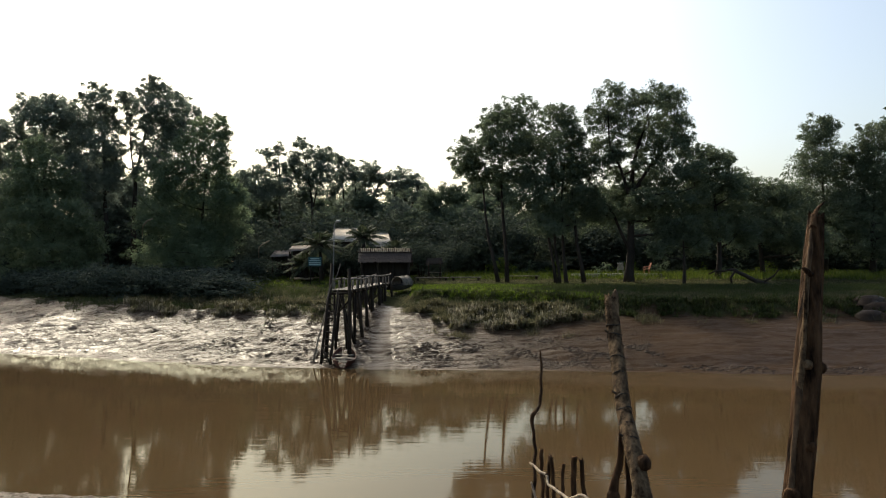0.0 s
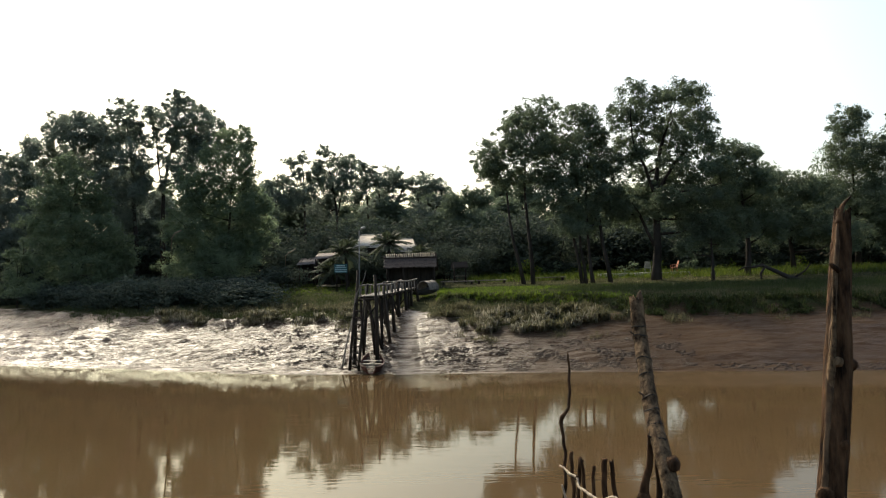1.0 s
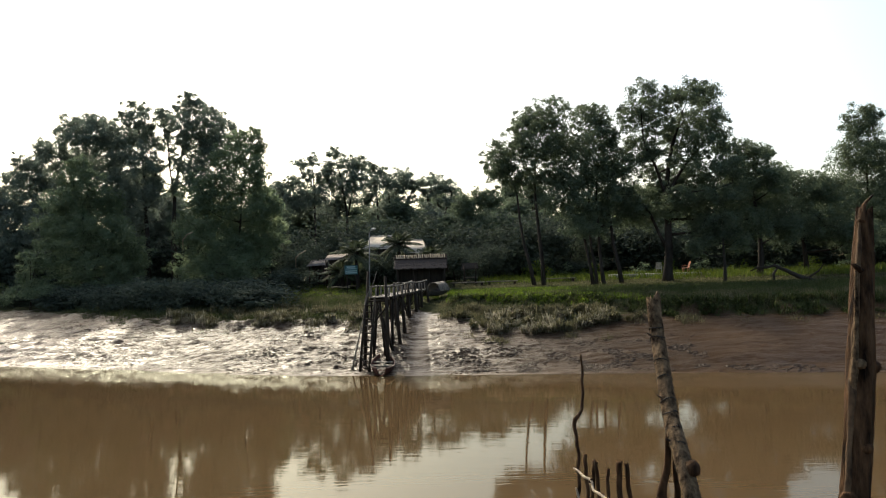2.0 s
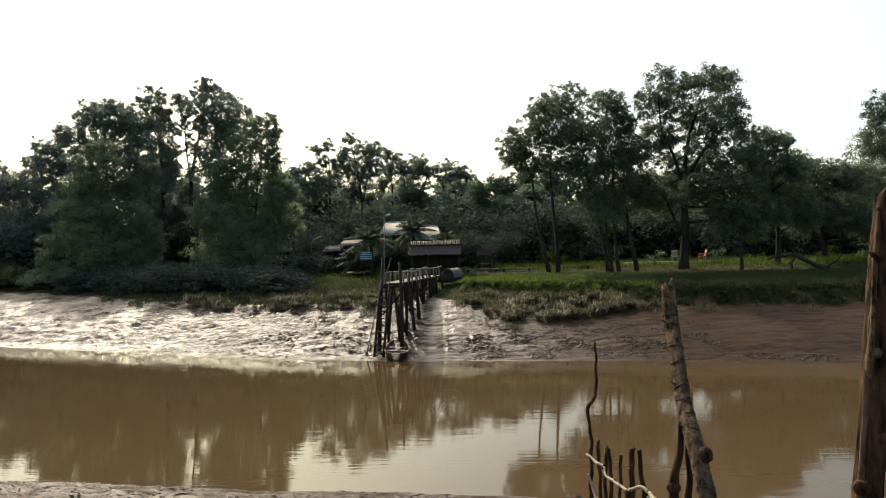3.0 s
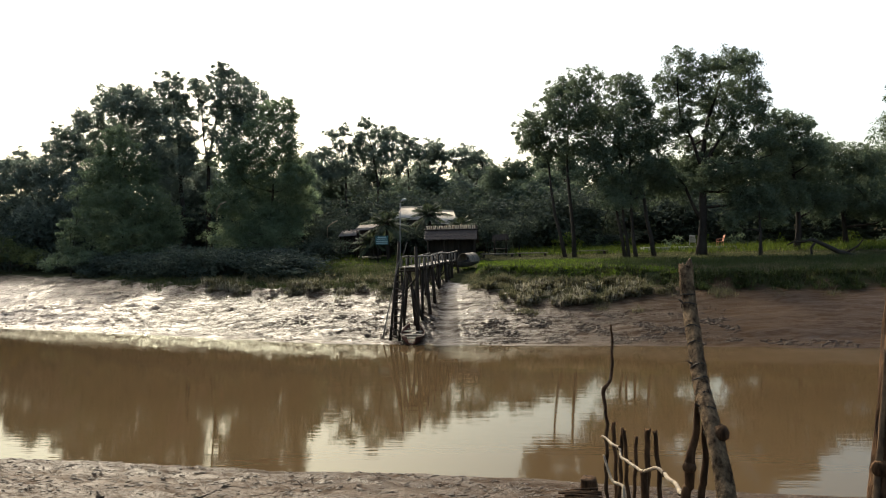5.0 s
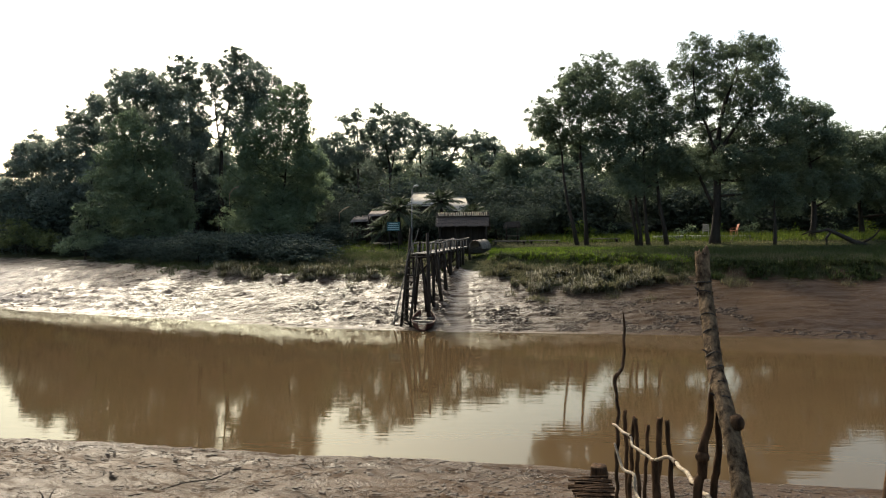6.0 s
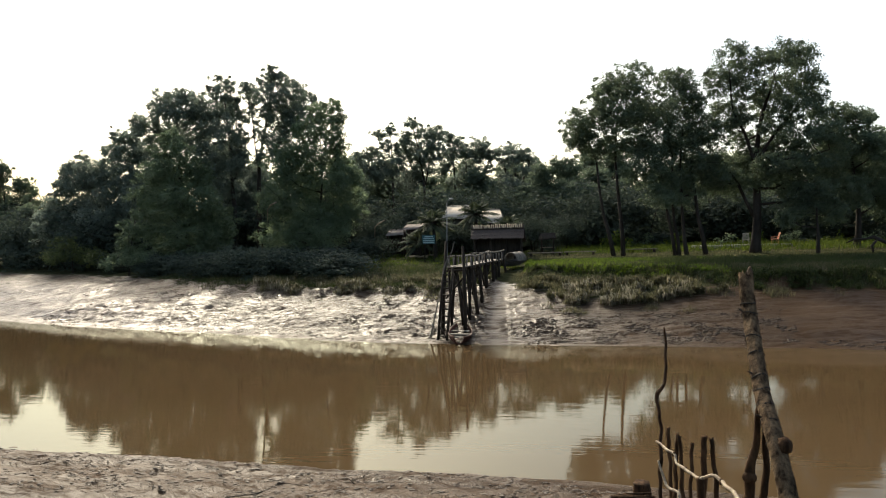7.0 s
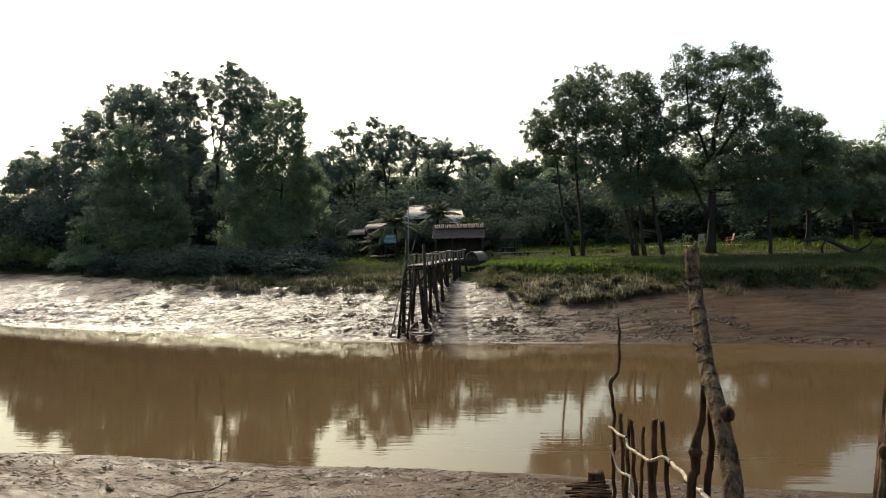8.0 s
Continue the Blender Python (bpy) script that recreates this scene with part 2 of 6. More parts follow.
    nt.links.new(vec, warp.inputs["Vector"])
    nt.links.new(coords(nt, (0.3, 1.5, 1.0)), bent.inputs[0])
    nt.links.new(warp.outputs["Color"], bent.inputs[1])
    nt.links.new(bent.outputs[0], crease.inputs["Vector"])
    b0 = node(nt, "ShaderNodeBump", Strength=0.6, Distance=0.08)
    patchy = nt.nodes.new("ShaderNodeMath")
    patchy.operation = "MULTIPLY"
    nt.links.new(to_range(nt, crease.outputs["Distance"], 0, 1, 0.0, 0.2), patchy.inputs[0])
    nt.links.new(to_range(nt, noise_tex(nt, coords(nt, (0.4, 0.8, 1.0)), 0.9, 3.0), 0.05, 1.0, 0.38, 0.6), patchy.inputs[1])
    churn = nt.nodes.new("ShaderNodeAttribute")
    churn.attribute_name = "churn"
    worked = nt.nodes.new("ShaderNodeMath")
    worked.operation = "MULTIPLY"
    nt.links.new(patchy.outputs[0], worked.inputs[0])
    nt.links.new(churn.outputs["Fac"], worked.inputs[1])
    nt.links.new(worked.outputs[0], b0.inputs["Height"])
    b1 = node(nt, "ShaderNodeBump", Distance=0.11)
    nt.links.new(to_range(nt, trod.outputs["Fac"], 0.3, 0.9, 0.15, 0.9), b1.inputs["Strength"])
    nt.links.new(b0.outputs["Normal"], b1.inputs["Normal"])
    nt.links.new(mid, b1.inputs["Height"])
    b3 = node(nt, "ShaderNodeBump", Strength=0.9, Distance=0.09)
    cut = nt.nodes.new("ShaderNodeMath")
    cut.operation = "MULTIPLY"
    nt.links.new(rill, cut.inputs[0])
    nt.links.new(to_range(nt, trod.outputs["Fac"], 0.12, 1.0, 0.2, 1.0), cut.inputs[1])
    nt.links.new(cut.outputs[0], b3.inputs["Height"])
    nt.links.new(b1.outputs["Normal"], b3.inputs["Normal"])
    b2 = node(nt, "ShaderNodeBump", Strength=0.7, Distance=0.03)
    nt.links.new(small, b2.inputs["Height"])
    nt.links.new(b3.outputs["Normal"], b2.inputs["Normal"])
    nt.links.new(b2.outputs["Normal"], bsdf.inputs["Normal"])
    return m


def water_mat():
    """Silt-laden river: opaque brown body under a faintly rippled skin, its reflections dimmed by colour."""
    m, nt, bsdf = blank("silty_river_water")
    big = noise_tex(nt, coords(nt, (0.2, 1, 1)), 0.12, 3.0)
    nt.links.new(ramp(nt, big, [(0.3, (0.064, 0.041, 0.0195)), (0.7, (0.078, 0.0503, 0.025))]), bsdf.inputs["Base Color"])
    bsdf.inputs["Roughness"].default_value = 1.0
    bsdf.inputs["Specular IOR Level"].default_value = 0.0
    swell = noise_tex(nt, coords(nt, (0.22, 1.0, 1)), 2.6, 2.0, 0.5)
    rip = noise_tex(nt, coords(nt, (0.22, 1.5, 1)), 6.0, 2.0, 0.5)
    calm = noise_tex(nt, coords(nt, (0.25, 0.6, 1)), 0.35, 2.0, 0.5)
    b1 = node(nt, "ShaderNodeBump", Distance=0.02)
    nt.links.new(to_range(nt, calm, 0.03, 0.13, 0.35, 0.65), b1.inputs["Strength"])
    nt.links.new(swell, b1.inputs["Height"])
    b2 = node(nt, "ShaderNodeBump", Strength=0.16, Distance=0.008)
    nt.links.new(rip, b2.inputs["Height"])
    nt.links.new(b1.outputs["Normal"], b2.inputs["Normal"])
    skin = nt.nodes.new("ShaderNodeBsdfGlossy")
    # grey-green gloss colour dims and tints the reflected sky
    skin.inputs["Color"].default_value = (0.66, 0.69, 0.61, 1)
    skin.inputs["Roughness"].default_value = 0.015
    nt.links.new(b2.outputs["Normal"], skin.inputs["Normal"])
    fres = node(nt, "ShaderNodeFresnel", IOR=1.33)
    nt.links.new(b2.outputs["Normal"], fres.inputs["Normal"])
    mx = nt.nodes.new("ShaderNodeMixShader")
    nt.links.new(fres.outputs[0], mx.inputs[0])
    nt.links.new(bsdf.outputs[0], mx.inputs[1])
    nt.links.new(skin.outputs[0], mx.inputs[2])
    nt.links.new(mx.outputs[0], nt.nodes["Material Output"].inputs["Surface"])
    return m


GROUND = ground_mat()
WATER = water_mat()


# ---- mesh helpers ----
class Shape:
    """Vertices and faces of one mesh, in world metres."""

    def __init__(self):
        self.v, self.f = [], []

    def add(self, verts, faces):
        k = len(self.v)
        self.v += [tuple(p) for p in verts]
        self.f += [tuple(i + k for i in f) for f in faces]
        return self

    def tube(self, pts, radii, n=8, wobble=0.0, seed=0, tip=0.0):
        """A bent, tapering round timber through pts; wobble roughens it, tip slants its upper end."""
        pts = [Vector(p) for p in pts]
        rng = random.Random(seed)
        verts, faces = [], []
        side = Vector((1, 0.13, 0.07))
        for i, p in enumerate(pts):
            way = (pts[min(i + 1, len(pts) - 1)] - pts[max(i - 1, 0)]).normalized()
            u = (side - way * side.dot(way)).normalized()
            w = way.cross(u)
            r = radii[i] if hasattr(radii, "__len__") else radii
            for k in range(n):
                a = 2 * math.pi * k / n
                q = r * (1 + rng.uniform(-wobble, wobble))
                lift = way * (tip * math.cos(a + 2.4)) if i == len(pts) - 1 else Vector((0, 0, 0))
                verts.append(p + u * (q * math.cos(a)) + w * (q * math.sin(a)) + lift)
        for i in range(len(pts) - 1):
            for k in range(n):
                a, b = i * n + k, i * n + (k + 1) % n
                faces.append((a, b, b + n, a + n))
        faces.append(tuple(range(n))[::-1])
        faces.append(tuple(range((len(pts) - 1) * n, len(pts) * n)))
        return self.add(verts, faces)

    def box(self, c, size, turn=None, chamfer=0.0):
        """A block with its long edges taken off by chamfer."""
        sx, sy, sz = (s / 2 for s in size)
        h = min(chamfer, sy * 0.8, sz * 0.8)
        prof = [(-sy + h, -sz), (sy - h, -sz), (sy, -sz + h), (sy, sz - h), (sy - h, sz), (-sy + h, sz), (-sy, sz - h), (-sy, -sz + h)] if h else \
            [(-sy, -sz), (sy, -sz), (sy, sz), (-sy, sz)]
        n = len(prof)
        m = turn if turn is not None else Matrix.Identity(3)
        verts = [Vector(c) + m @ Vector((x, y, z)) for x in (-sx, sx) for y, z in prof]
        faces = [(k, (k + 1) % n, (k + 1) % n + n, k + n) for k in range(n)] + [tuple(range(n))[::-1], tuple(range(n, 2 * n))]
        return self.add(verts, faces)

    def mesh(self, name, origin=(0, 0, 0), smooth=True):
        me = bpy.data.meshes.new(name)
        o = Vector(origin)
        me.from_pydata([Vector(p) - o for p in self.v], [], self.f)
        if smooth:
            me.polygons.foreach_set("use_smooth", [True] * len(me.polygons))
        me.update()
        return me


ORIGIN = {}


def thing(name, origin, label, category, group="", kind=""):
    ob = new(name)
    ob.location = origin
    ob.empty_display_size = 0.2
    ORIGIN[ob.name] = tuple(origin)
    return tagged(ob, label, category, group, kind)


def part(name, shape, material, parent, label="", smooth=True):
    """Links a shape (or a ready mesh in the parent's own metres) as one mesh under a thing or a part."""
    me = shape.mesh(name, ORIGIN[parent.name], smooth) if isinstance(shape, Shape) else shape
    me.materials.append(material)
    ob = new(name, me)
    ob.parent = parent
    ORIGIN[ob.name] = ORIGIN[parent.name]
    return tagged(ob, label)


def single(name, shape, material, label, category, group="", kind="", smooth=True):
    """A thing of one mesh."""
    me = shape.mesh(name, (0, 0, 0), smooth)
    me.materials.append(material)
    ob = new(name, me)
    return tagged(ob, label, category, group, kind)


def quads_mesh(name, verts, material, origin=(0, 0, 0), per=4):
    """Many loose small faces of per corners each, from an array of corners."""
    verts = np.asarray(verts, np.float32).reshape(-1, 3) - np.asarray(origin, np.float32)
    n = len(verts) // per
    me = bpy.data.meshes.new(name)
    me.vertices.add(len(verts))
    me.vertices.foreach_set("co", verts.ravel())
    me.loops.add(n * per)
    me.loops.foreach_set("vertex_index", np.arange(n * per, dtype=np.int32))
    me.polygons.add(n)
    me.polygons.foreach_set("loop_start", np.arange(0, n * per, per, dtype=np.int32))
    me.update(calc_edges=True)
    return me


def unit(a):
    return a / np.maximum(np.linalg.norm(a, axis=-1, keepdims=True), 1e-9)


def leaf_corners(rng, at, length, droop=0.35, outward=None):
    """Pointed leaves at the given places, three corners each; outward is the way their upper sides tend to face."""
    n = len(at)
    way = rng.normal(size=(n, 3))
    way[:, 2] = way[:, 2] * 0.7 - droop
    way = unit(way)
    face = rng.normal(size=(n, 3))
    if outward is not None:
        face = face * 0.55 + unit(outward + np.array([0, 0, 0.5]))
    side = unit(np.cross(way, face))
    size = length * rng.uniform(0.65, 1.3, (n, 1))
    wide = size * rng.uniform(0.24, 0.36, (n, 1))
    return np.stack([at - side * wide, at + side * wide, at + way * size], 1)


# ---- the lie of the land ----
FAR_X = (-400, -120, -60, -32, -27, -20, -15.8, -11, -7.3, -2, 4, 8.6, 11, 16.4, 40, 120, 400)
FAR_Y = (190, 77, 50, 36.6, 34.5, 32.0, 31.0, 28.9, 28.1, 27.3, 27.0, 26.5, 26.1, 25.6, 24.6, 22, 12)
NEAR_X = (-400, -120, -12, -8.4, -5.4, -3.4, -3.0, 0, 1.2, 4.3, 40, 120, 400)
NEAR_Y = (50, 22, 13.3, 13.0, 12.66, 12.42, 12.52, 12.22, 12.0, 11.55, 9, 5, -10)


def far_line(x):
    return np.interp(x, FAR_X, FAR_Y)


def near_line(x):
    return np.interp(x, NEAR_X, NEAR_Y)


def scarp_line(x):
    """How far behind the water's edge the lawn breaks off."""
    return np.interp(x, (-2, 0, 4, 6.5, 8.5, 40), (9.4, 9.2, 8.8, 7.6, 6.4, 6.4))


def gully_line(y):
    return np.interp(y, (27, 30, 33, 36, 39, 41), (-2.55, -2.75, -2.78, -2.62, -2.2, -1.9))


def land(x, y):
    """Height of the ground, without its fine relief."""
    d, e = y - far_line(x), near_line(x) - y
    far = np.interp(d, (-30, -6, 0, 1.3, 3.2, 6, 7.2, 16, 24), (-1.5, -1.2, 0, 0.2, 0.84, 1.62, 1.9, 2.7, 3.2))
    # right of the gully the lawn ends in a small scarp
    lip = scarp_line(x) + 0.25 * np.sin(x * 1.7) + 0.16 * np.sin(x * 4.3 + 1)
    rise = np.clip((d - lip) / 0.8, 0, 1) * np.clip((15.5 - d) / (15.5 - lip - 0.8), 0, 1)
    far = far + 0.42 * rise * np.clip((x + 2.0) / 0.9, 0, 1) * np.clip((60 - x) / 20, 0, 1)
    # a lower step where the plants hold the mud on the other side
    low = np.interp(x, (-60, -30, -18, -14, -6, -4.8), (10, 8.8, 6.0, 5.5, 6.2, 8.0)) + 0.3 * np.sin(x * 2.1) + 0.2 * np.sin(x * 5.2)
    far = far + 0.16 * np.clip((d - low) / 0.35, 0, 1) * np.clip((low + 4 - d) / 3.6, 0, 1) * np.clip((-4.4 - x) / 0.8, 0, 1)
    near = np.interp(e, (-30, -6, 0, 1.5, 12, 14), (-1.5, -1.2, 0, 0.35, 2.4, 2.6))
    z = np.maximum(far, near)
    # the gully beside the landing stage, cut into the far bank
    gx = gully_line(y)
    cut = np.exp(-((x - gx) / 0.6) ** 2) * np.clip((y - 27.6) / 2, 0, 1) * np.clip((41.0 - y) / 2.5, 0, 1)
    return z - 0.12 * cut


def height(x, y):
    return float(land(np.array(float(x)), np.array(float(y))))


def relief(x, y, d):
    """Rills, steps and clods in the mud."""
    p = Vector((x * 0.35, y * 0.9, 0))
    a = noise.fractal(p * 0.9, 1.0, 2.0, 4)
    b = noise.noise(Vector((x * 1.3, y * 3.2, 4.0)))
    c = noise.noise(Vector((x * 3.1, y * 5.0, 9.0)))
    e = 1 - 2 * abs(noise.noise(Vector((x * 1.0 + y * 0.6, y * 4.2, 2.0))))
    f = 1 - 2 * abs(noise.noise(Vector((x * 3.4 - y * 0.9, y * 6.5, 5.0))))
    g = noise.noise(Vector((x * 5.5 + y * 1.2, y * 7.5, 12.0)))
    calm = 0.3 + 0.9 * min(1.0, max(0.0, (2.0 - x) / 5.0))
    if y > 26:
        calm *= 1 - 0.6 * math.exp(-((x - float(gully_line(y))) / 0.5) ** 2)
    return (a * 0.1 + b * 0.045 + c * 0.045 - e * 0.05 - f * 0.042 + max(0.0, g) * 0.05) * calm


def ground():
    xs = np.concatenate([[-1500, -800, -400, -200, -120], np.arange(-90, -44, 2.0), np.arange(-44, -30, 0.3), np.arange(-30, 17, 0.14), np.arange(17, 30, 0.3), np.arange(30, 60, 2.0), [80, 120, 200, 400, 800, 1500]])
    ys = np.concatenate([[-900, -300, -100, -40, -15], np.arange(-8, 7, 0.8), np.arange(7, 11, 0.3), np.arange(11, 14, 0.09), np.arange(14, 25, 1.0), np.arange(25.5, 38, 0.11), np.arange(38, 46, 0.3), np.arange(46, 60, 0.8), np.arange(60, 100, 5.0), [130, 200, 400, 900, 2500]])
    X, Y = np.meshgrid(xs, ys)
    Z = land(X, Y)
    D, E = Y - far_line(X), near_line(X) - Y
    cov = np.zeros_like(Z)
    for j in range(Z.shape[0]):
        for i in range(Z.shape[1]):
            x, y, d, e = X[j, i], Y[j, i], D[j, i], E[j, i]
            if abs(x) < 90 and -5 < y < 62:
                if d > -1 or e > -1:
                    amt = min(1.0, max(d, e, 0.0) * 0.6 + 0.25)
                    Z[j, i] += relief(x, y, d) * amt
    # plants begin about 6 m above the water line on the far bank, lower to the right of the gully
    start = np.interp(X, (-60, -30, -18, -14, -6, -3.6, -0.8, 0.5, 5.5, 7.0, 12, 40), (11, 9.5, 6.6, 6.3, 6.5, 9.5, 6.5, 5.2, 5.6, 7.0, 6.6, 7.0))
    cov = np.clip((D - start) / 2.0 + 0.5, 0, 1)
    cov = np.maximum(cov, np.clip((E - 14) / 3, 0, 1))
    n, m = len(xs), len(ys)
    idx = np.arange(n * m).reshape(m, n)
    faces = np.stack([idx[:-1, :-1], idx[:-1, 1:], idx[1:, 1:], idx[1:, :-1]], -1).reshape(-1, 4)
    me = bpy.data.meshes.new("ground")
    me.from_pydata(np.stack([X, Y, Z], -1).reshape(-1, 3).tolist(), [], faces.tolist())
    me.polygons.foreach_set("use_smooth", [True] * len(me.polygons))
    at = me.attributes.new("cover", "FLOAT", "POINT")
    at.data.foreach_set("value", cov.ravel().astype(np.float32))
    # how far the mud is trodden and rilled: much on the left and by the landing, little to the right
    ch = me.attributes.new("churn", "FLOAT", "POINT")
    in_gully = np.exp(-((X - gully_line(Y)) / 0.55) ** 2) * (Y > 26)
    trodden = np.interp(X, (-60, -24, -17, 0, 4, 9), (0.2, 0.3, 0.9, 1.0, 0.4, 0.15)) * (1 - 0.85 * in_gully)
    ch.data.foreach_set("value", np.where(E > -3, 0.35, trodden).ravel().astype(np.float32))
    # how wet it is: drained and dull to the right of the gully
    dm = me.attributes.new("damp", "FLOAT", "POINT")
    dm.data.foreach_set("value", np.where(E > -3, 0.1, np.maximum(0.6 * in_gully * (Y < 36), np.interp(X, (-60, -20, -14, 0.3, 3, 6, 9), (1.0, 0.9, 0.42, 0.4, 0.2, 0.1, 0.03)))).ravel().astype(np.float32))
    me.materials.append(GROUND)
    me.update()
    tagged(new("ground", me), "wet brown tidal mud banks rising to grassy soil", "river bank", kind="structure")


def river():
    s = Shape()
    s.add([(-400, -30, 0), (400, -30, 0), (400, 200, 0), (-400, 200, 0)], [(0, 1, 2, 3)])
    single("water", s, WATER, "calm silty brown tidal river reflecting trees and sky", "river", kind="structure")


ground()
river()


# ---- trees ----
STANDING = []


def sprig(rng, cen, spread, per, squash):
    """Leaf places in round tufts about the given centres, each tuft with a clear edge and drooping outward."""
    n = len(cen)
    way = unit(rng.normal(size=(n, per, 3)))
    far = rng.uniform(0, 1, (n, per, 1)) ** 0.45
    at = way * far * np.reshape(spread, (n, 1, 1)) * squash
    at[:, :, 2] -= 0.25 * np.reshape(spread, (n, 1)) * far[:, :, 0] ** 2
    return (cen[:, None, :] + at).reshape(-1, 3)


def tree(label, stems, lobes, r0=0.15, seed=1, leaf=0.135, density=900, foliage=None, category="tree", group="trees on the far bank", name="tree"):
    """stems: bent trunks from the ground up; lobes: (x, y, z, half width, half height) masses of leaves, each fed by a limb."""
    rng, rnd = np.random.default_rng(seed), random.Random(seed)
    bx, by, _ = stems[0][0]
    base = (bx, by, height(bx, by))
    top = thing("shrub" if category == "shrub" else name, base, label, category, group)
    wood = Shape()
    joints = []
    for k, stem in enumerate(stems):
        pts = [Vector(p) for p in stem]
        if k == 0 or (pts[0] - Vector(stems[0][0])).length < 2.5 and abs(pts[0].z - stems[0][0][2]) < 0.6:
            pts[0].z = height(pts[0].x, pts[0].y) - 0.3
        fine = []
        for a, b in zip(pts, pts[1:]):
            for q in (0, 0.5):
                p = a.lerp(b, q)
                fine.append(p + Vector((rnd.uniform(-1, 1), rnd.uniform(-1, 1), 0)) * 0.06)
        fine.append(pts[-1])
        r1 = r0 if k == 0 or len(stems) == 3 else r0 * 0.38
        rad = [r1 * (1.25 if i == 0 else 1.0 - 0.8 * i / (len(fine) - 1)) for i in range(len(fine))]
        wood.tube(fine, rad, 9, 0.12, seed + k)
        joints += list(zip(fine[len(fine) // 3:], rad[len(fine) // 3:]))
    corners = []
    for x, y, z, rx, rz in lobes:
        c = Vector((x, y, z))
        low = [j for j in joints if j[0].z < z + 0.2] or joints
        p, r = min(low, key=lambda j: (j[0] - c).length + abs(j[0].z - z + rz) * 0.4)
        r = max(min(r * 0.6, 0.1), 0.025)
        mid = p.lerp(c, 0.55) + Vector((0, 0, -0.12 * (c - p).length))
        wood.tube([p, mid, c], [r, r * 0.7, r * 0.35], 6, 0.1, seed)
        for _ in range(5):
            e = c + Vector((rnd.uniform(-1, 1) * rx, rnd.uniform(-1, 1) * rx, rnd.uniform(-0.6, 0.95) * rz))
            s = mid.lerp(c, rnd.uniform(0.3, 1.0))
            wood.tube([s, s.lerp(e, 0.5) + Vector((0, 0, 0.1)), e], [r * 0.4, r * 0.28, 0.008], 4, 0, seed)
        area = math.pi * rx * rz
        count = max(14, int(area * 12))
        per = max(8, int(area * density * 1.2 / count))
        way = unit(rng.normal(size=(count, 3)))
        reach = rng.uniform(0.15, 1.0, (count, 1)) ** 0.5 * rng.uniform(0.75, 1.38, (count, 1))
        cen = np.array([x, y, z]) + way * reach * np.array([rx, rx, rz])
        spread = rng.uniform(0.45, 1.25, (count, 1)) * np.clip(1.35 - 0.6 * reach, 0.5, 1.2) * 0.42 * (rx * rz) ** 0.25
        at = sprig(rng, cen, spread, int(per * 0.8), np.array([1.1, 1.1, 0.85]))
        loose = unit(rng.normal(size=(int(count * per * 0.14), 3))) * rng.uniform(0, 1, (int(count * per * 0.14), 1)) ** 0.4
        at = np.concatenate([at, np.array([x, y, z]) + loose * np.array([rx, rx, rz]) * 1.02])
        corners.append(leaf_corners(rng, at, leaf, 0.35, at - np.array([x, y, z])))
    STANDING.append(top)
    part("trunk", wood, BARK, top)
    part("crown", quads_mesh("crown", np.concatenate(corners), None, base, 3), foliage or LEAF_DARK, top)
    return top


# ---- woods behind ----
def wood_lobes(seed, wide):
    """Leaf masses of a 10 m tree for the woods, standing at the origin; copies of it are scaled."""
    rnd = random.Random(seed)
    lobes = []
    for k in range(13):
        z = 2.2 + 7.2 * (k + 0.5) / 13
        w = wide * (0.55 + 0.45 * math.sin(math.pi * min(1, z / 9.0) ** 0.8)) * (1 if z < 7.5 else 0.55)
        lobes.append((rnd.uniform(-1, 1) * w, rnd.uniform(-1, 1) * w, z, rnd.uniform(1.0, 1.5), rnd.uniform(0.8, 1.15)))
    lobes.append((rnd.uniform(-0.4, 0.4), 0, 9.2, 0.8, 0.75))
    return lobes


def far_wood(seed, wide):
    rng, rnd = np.random.default_rng(seed), random.Random(seed)
    top = thing("tree", (0, 0, 0), "dark leafy tree in the woods behind", "tree", "trees in the woods")
    wood, corners = Shape(), []
    wood.tube([(0, 0, -1.5), (0.1, 0, 2), (-0.1, 0.1, 5), (0.15, 0, 8.6)], [0.24, 0.18, 0.12, 0.03], 7, 0.1, seed)
    for x, y, z, rx, rz in wood_lobes(seed, wide):
        wood.tube([(0, 0, max(1.5, z - 1.6)), (x * 0.5, y * 0.5, z - 0.6), (x, y, z)], [0.08, 0.05, 0.02], 5, 0, seed)
        count = int(math.pi * rx * rz * 3.4)
        cen = np.array([x, y, z]) + unit(rng.normal(size=(count, 3))) * rng.uniform(0.3, 1.1, (count, 1)) * np.array([rx, rx, rz])
        at = sprig(rng, cen, rng.uniform(0.3, 0.7, count), 56, np.array([1.1, 1.1, 0.75]))
        loose = unit(rng.normal(size=(count * 8, 3))) * rng.uniform(0, 1, (count * 8, 1)) ** 0.4
        at = np.concatenate([at, np.array([x, y, z]) + loose * np.array([rx, rx, rz]) * 1.1])
        corners.append(leaf_corners(rng, at, 0.27, 0.35, at - np.array([x, y, z])))
    part("trunk", wood, BARK, top)
    part("crown", quads_mesh("crown", np.concatenate(corners), None, (0, 0, 0), 3), LEAF_FAR, top)
    return top


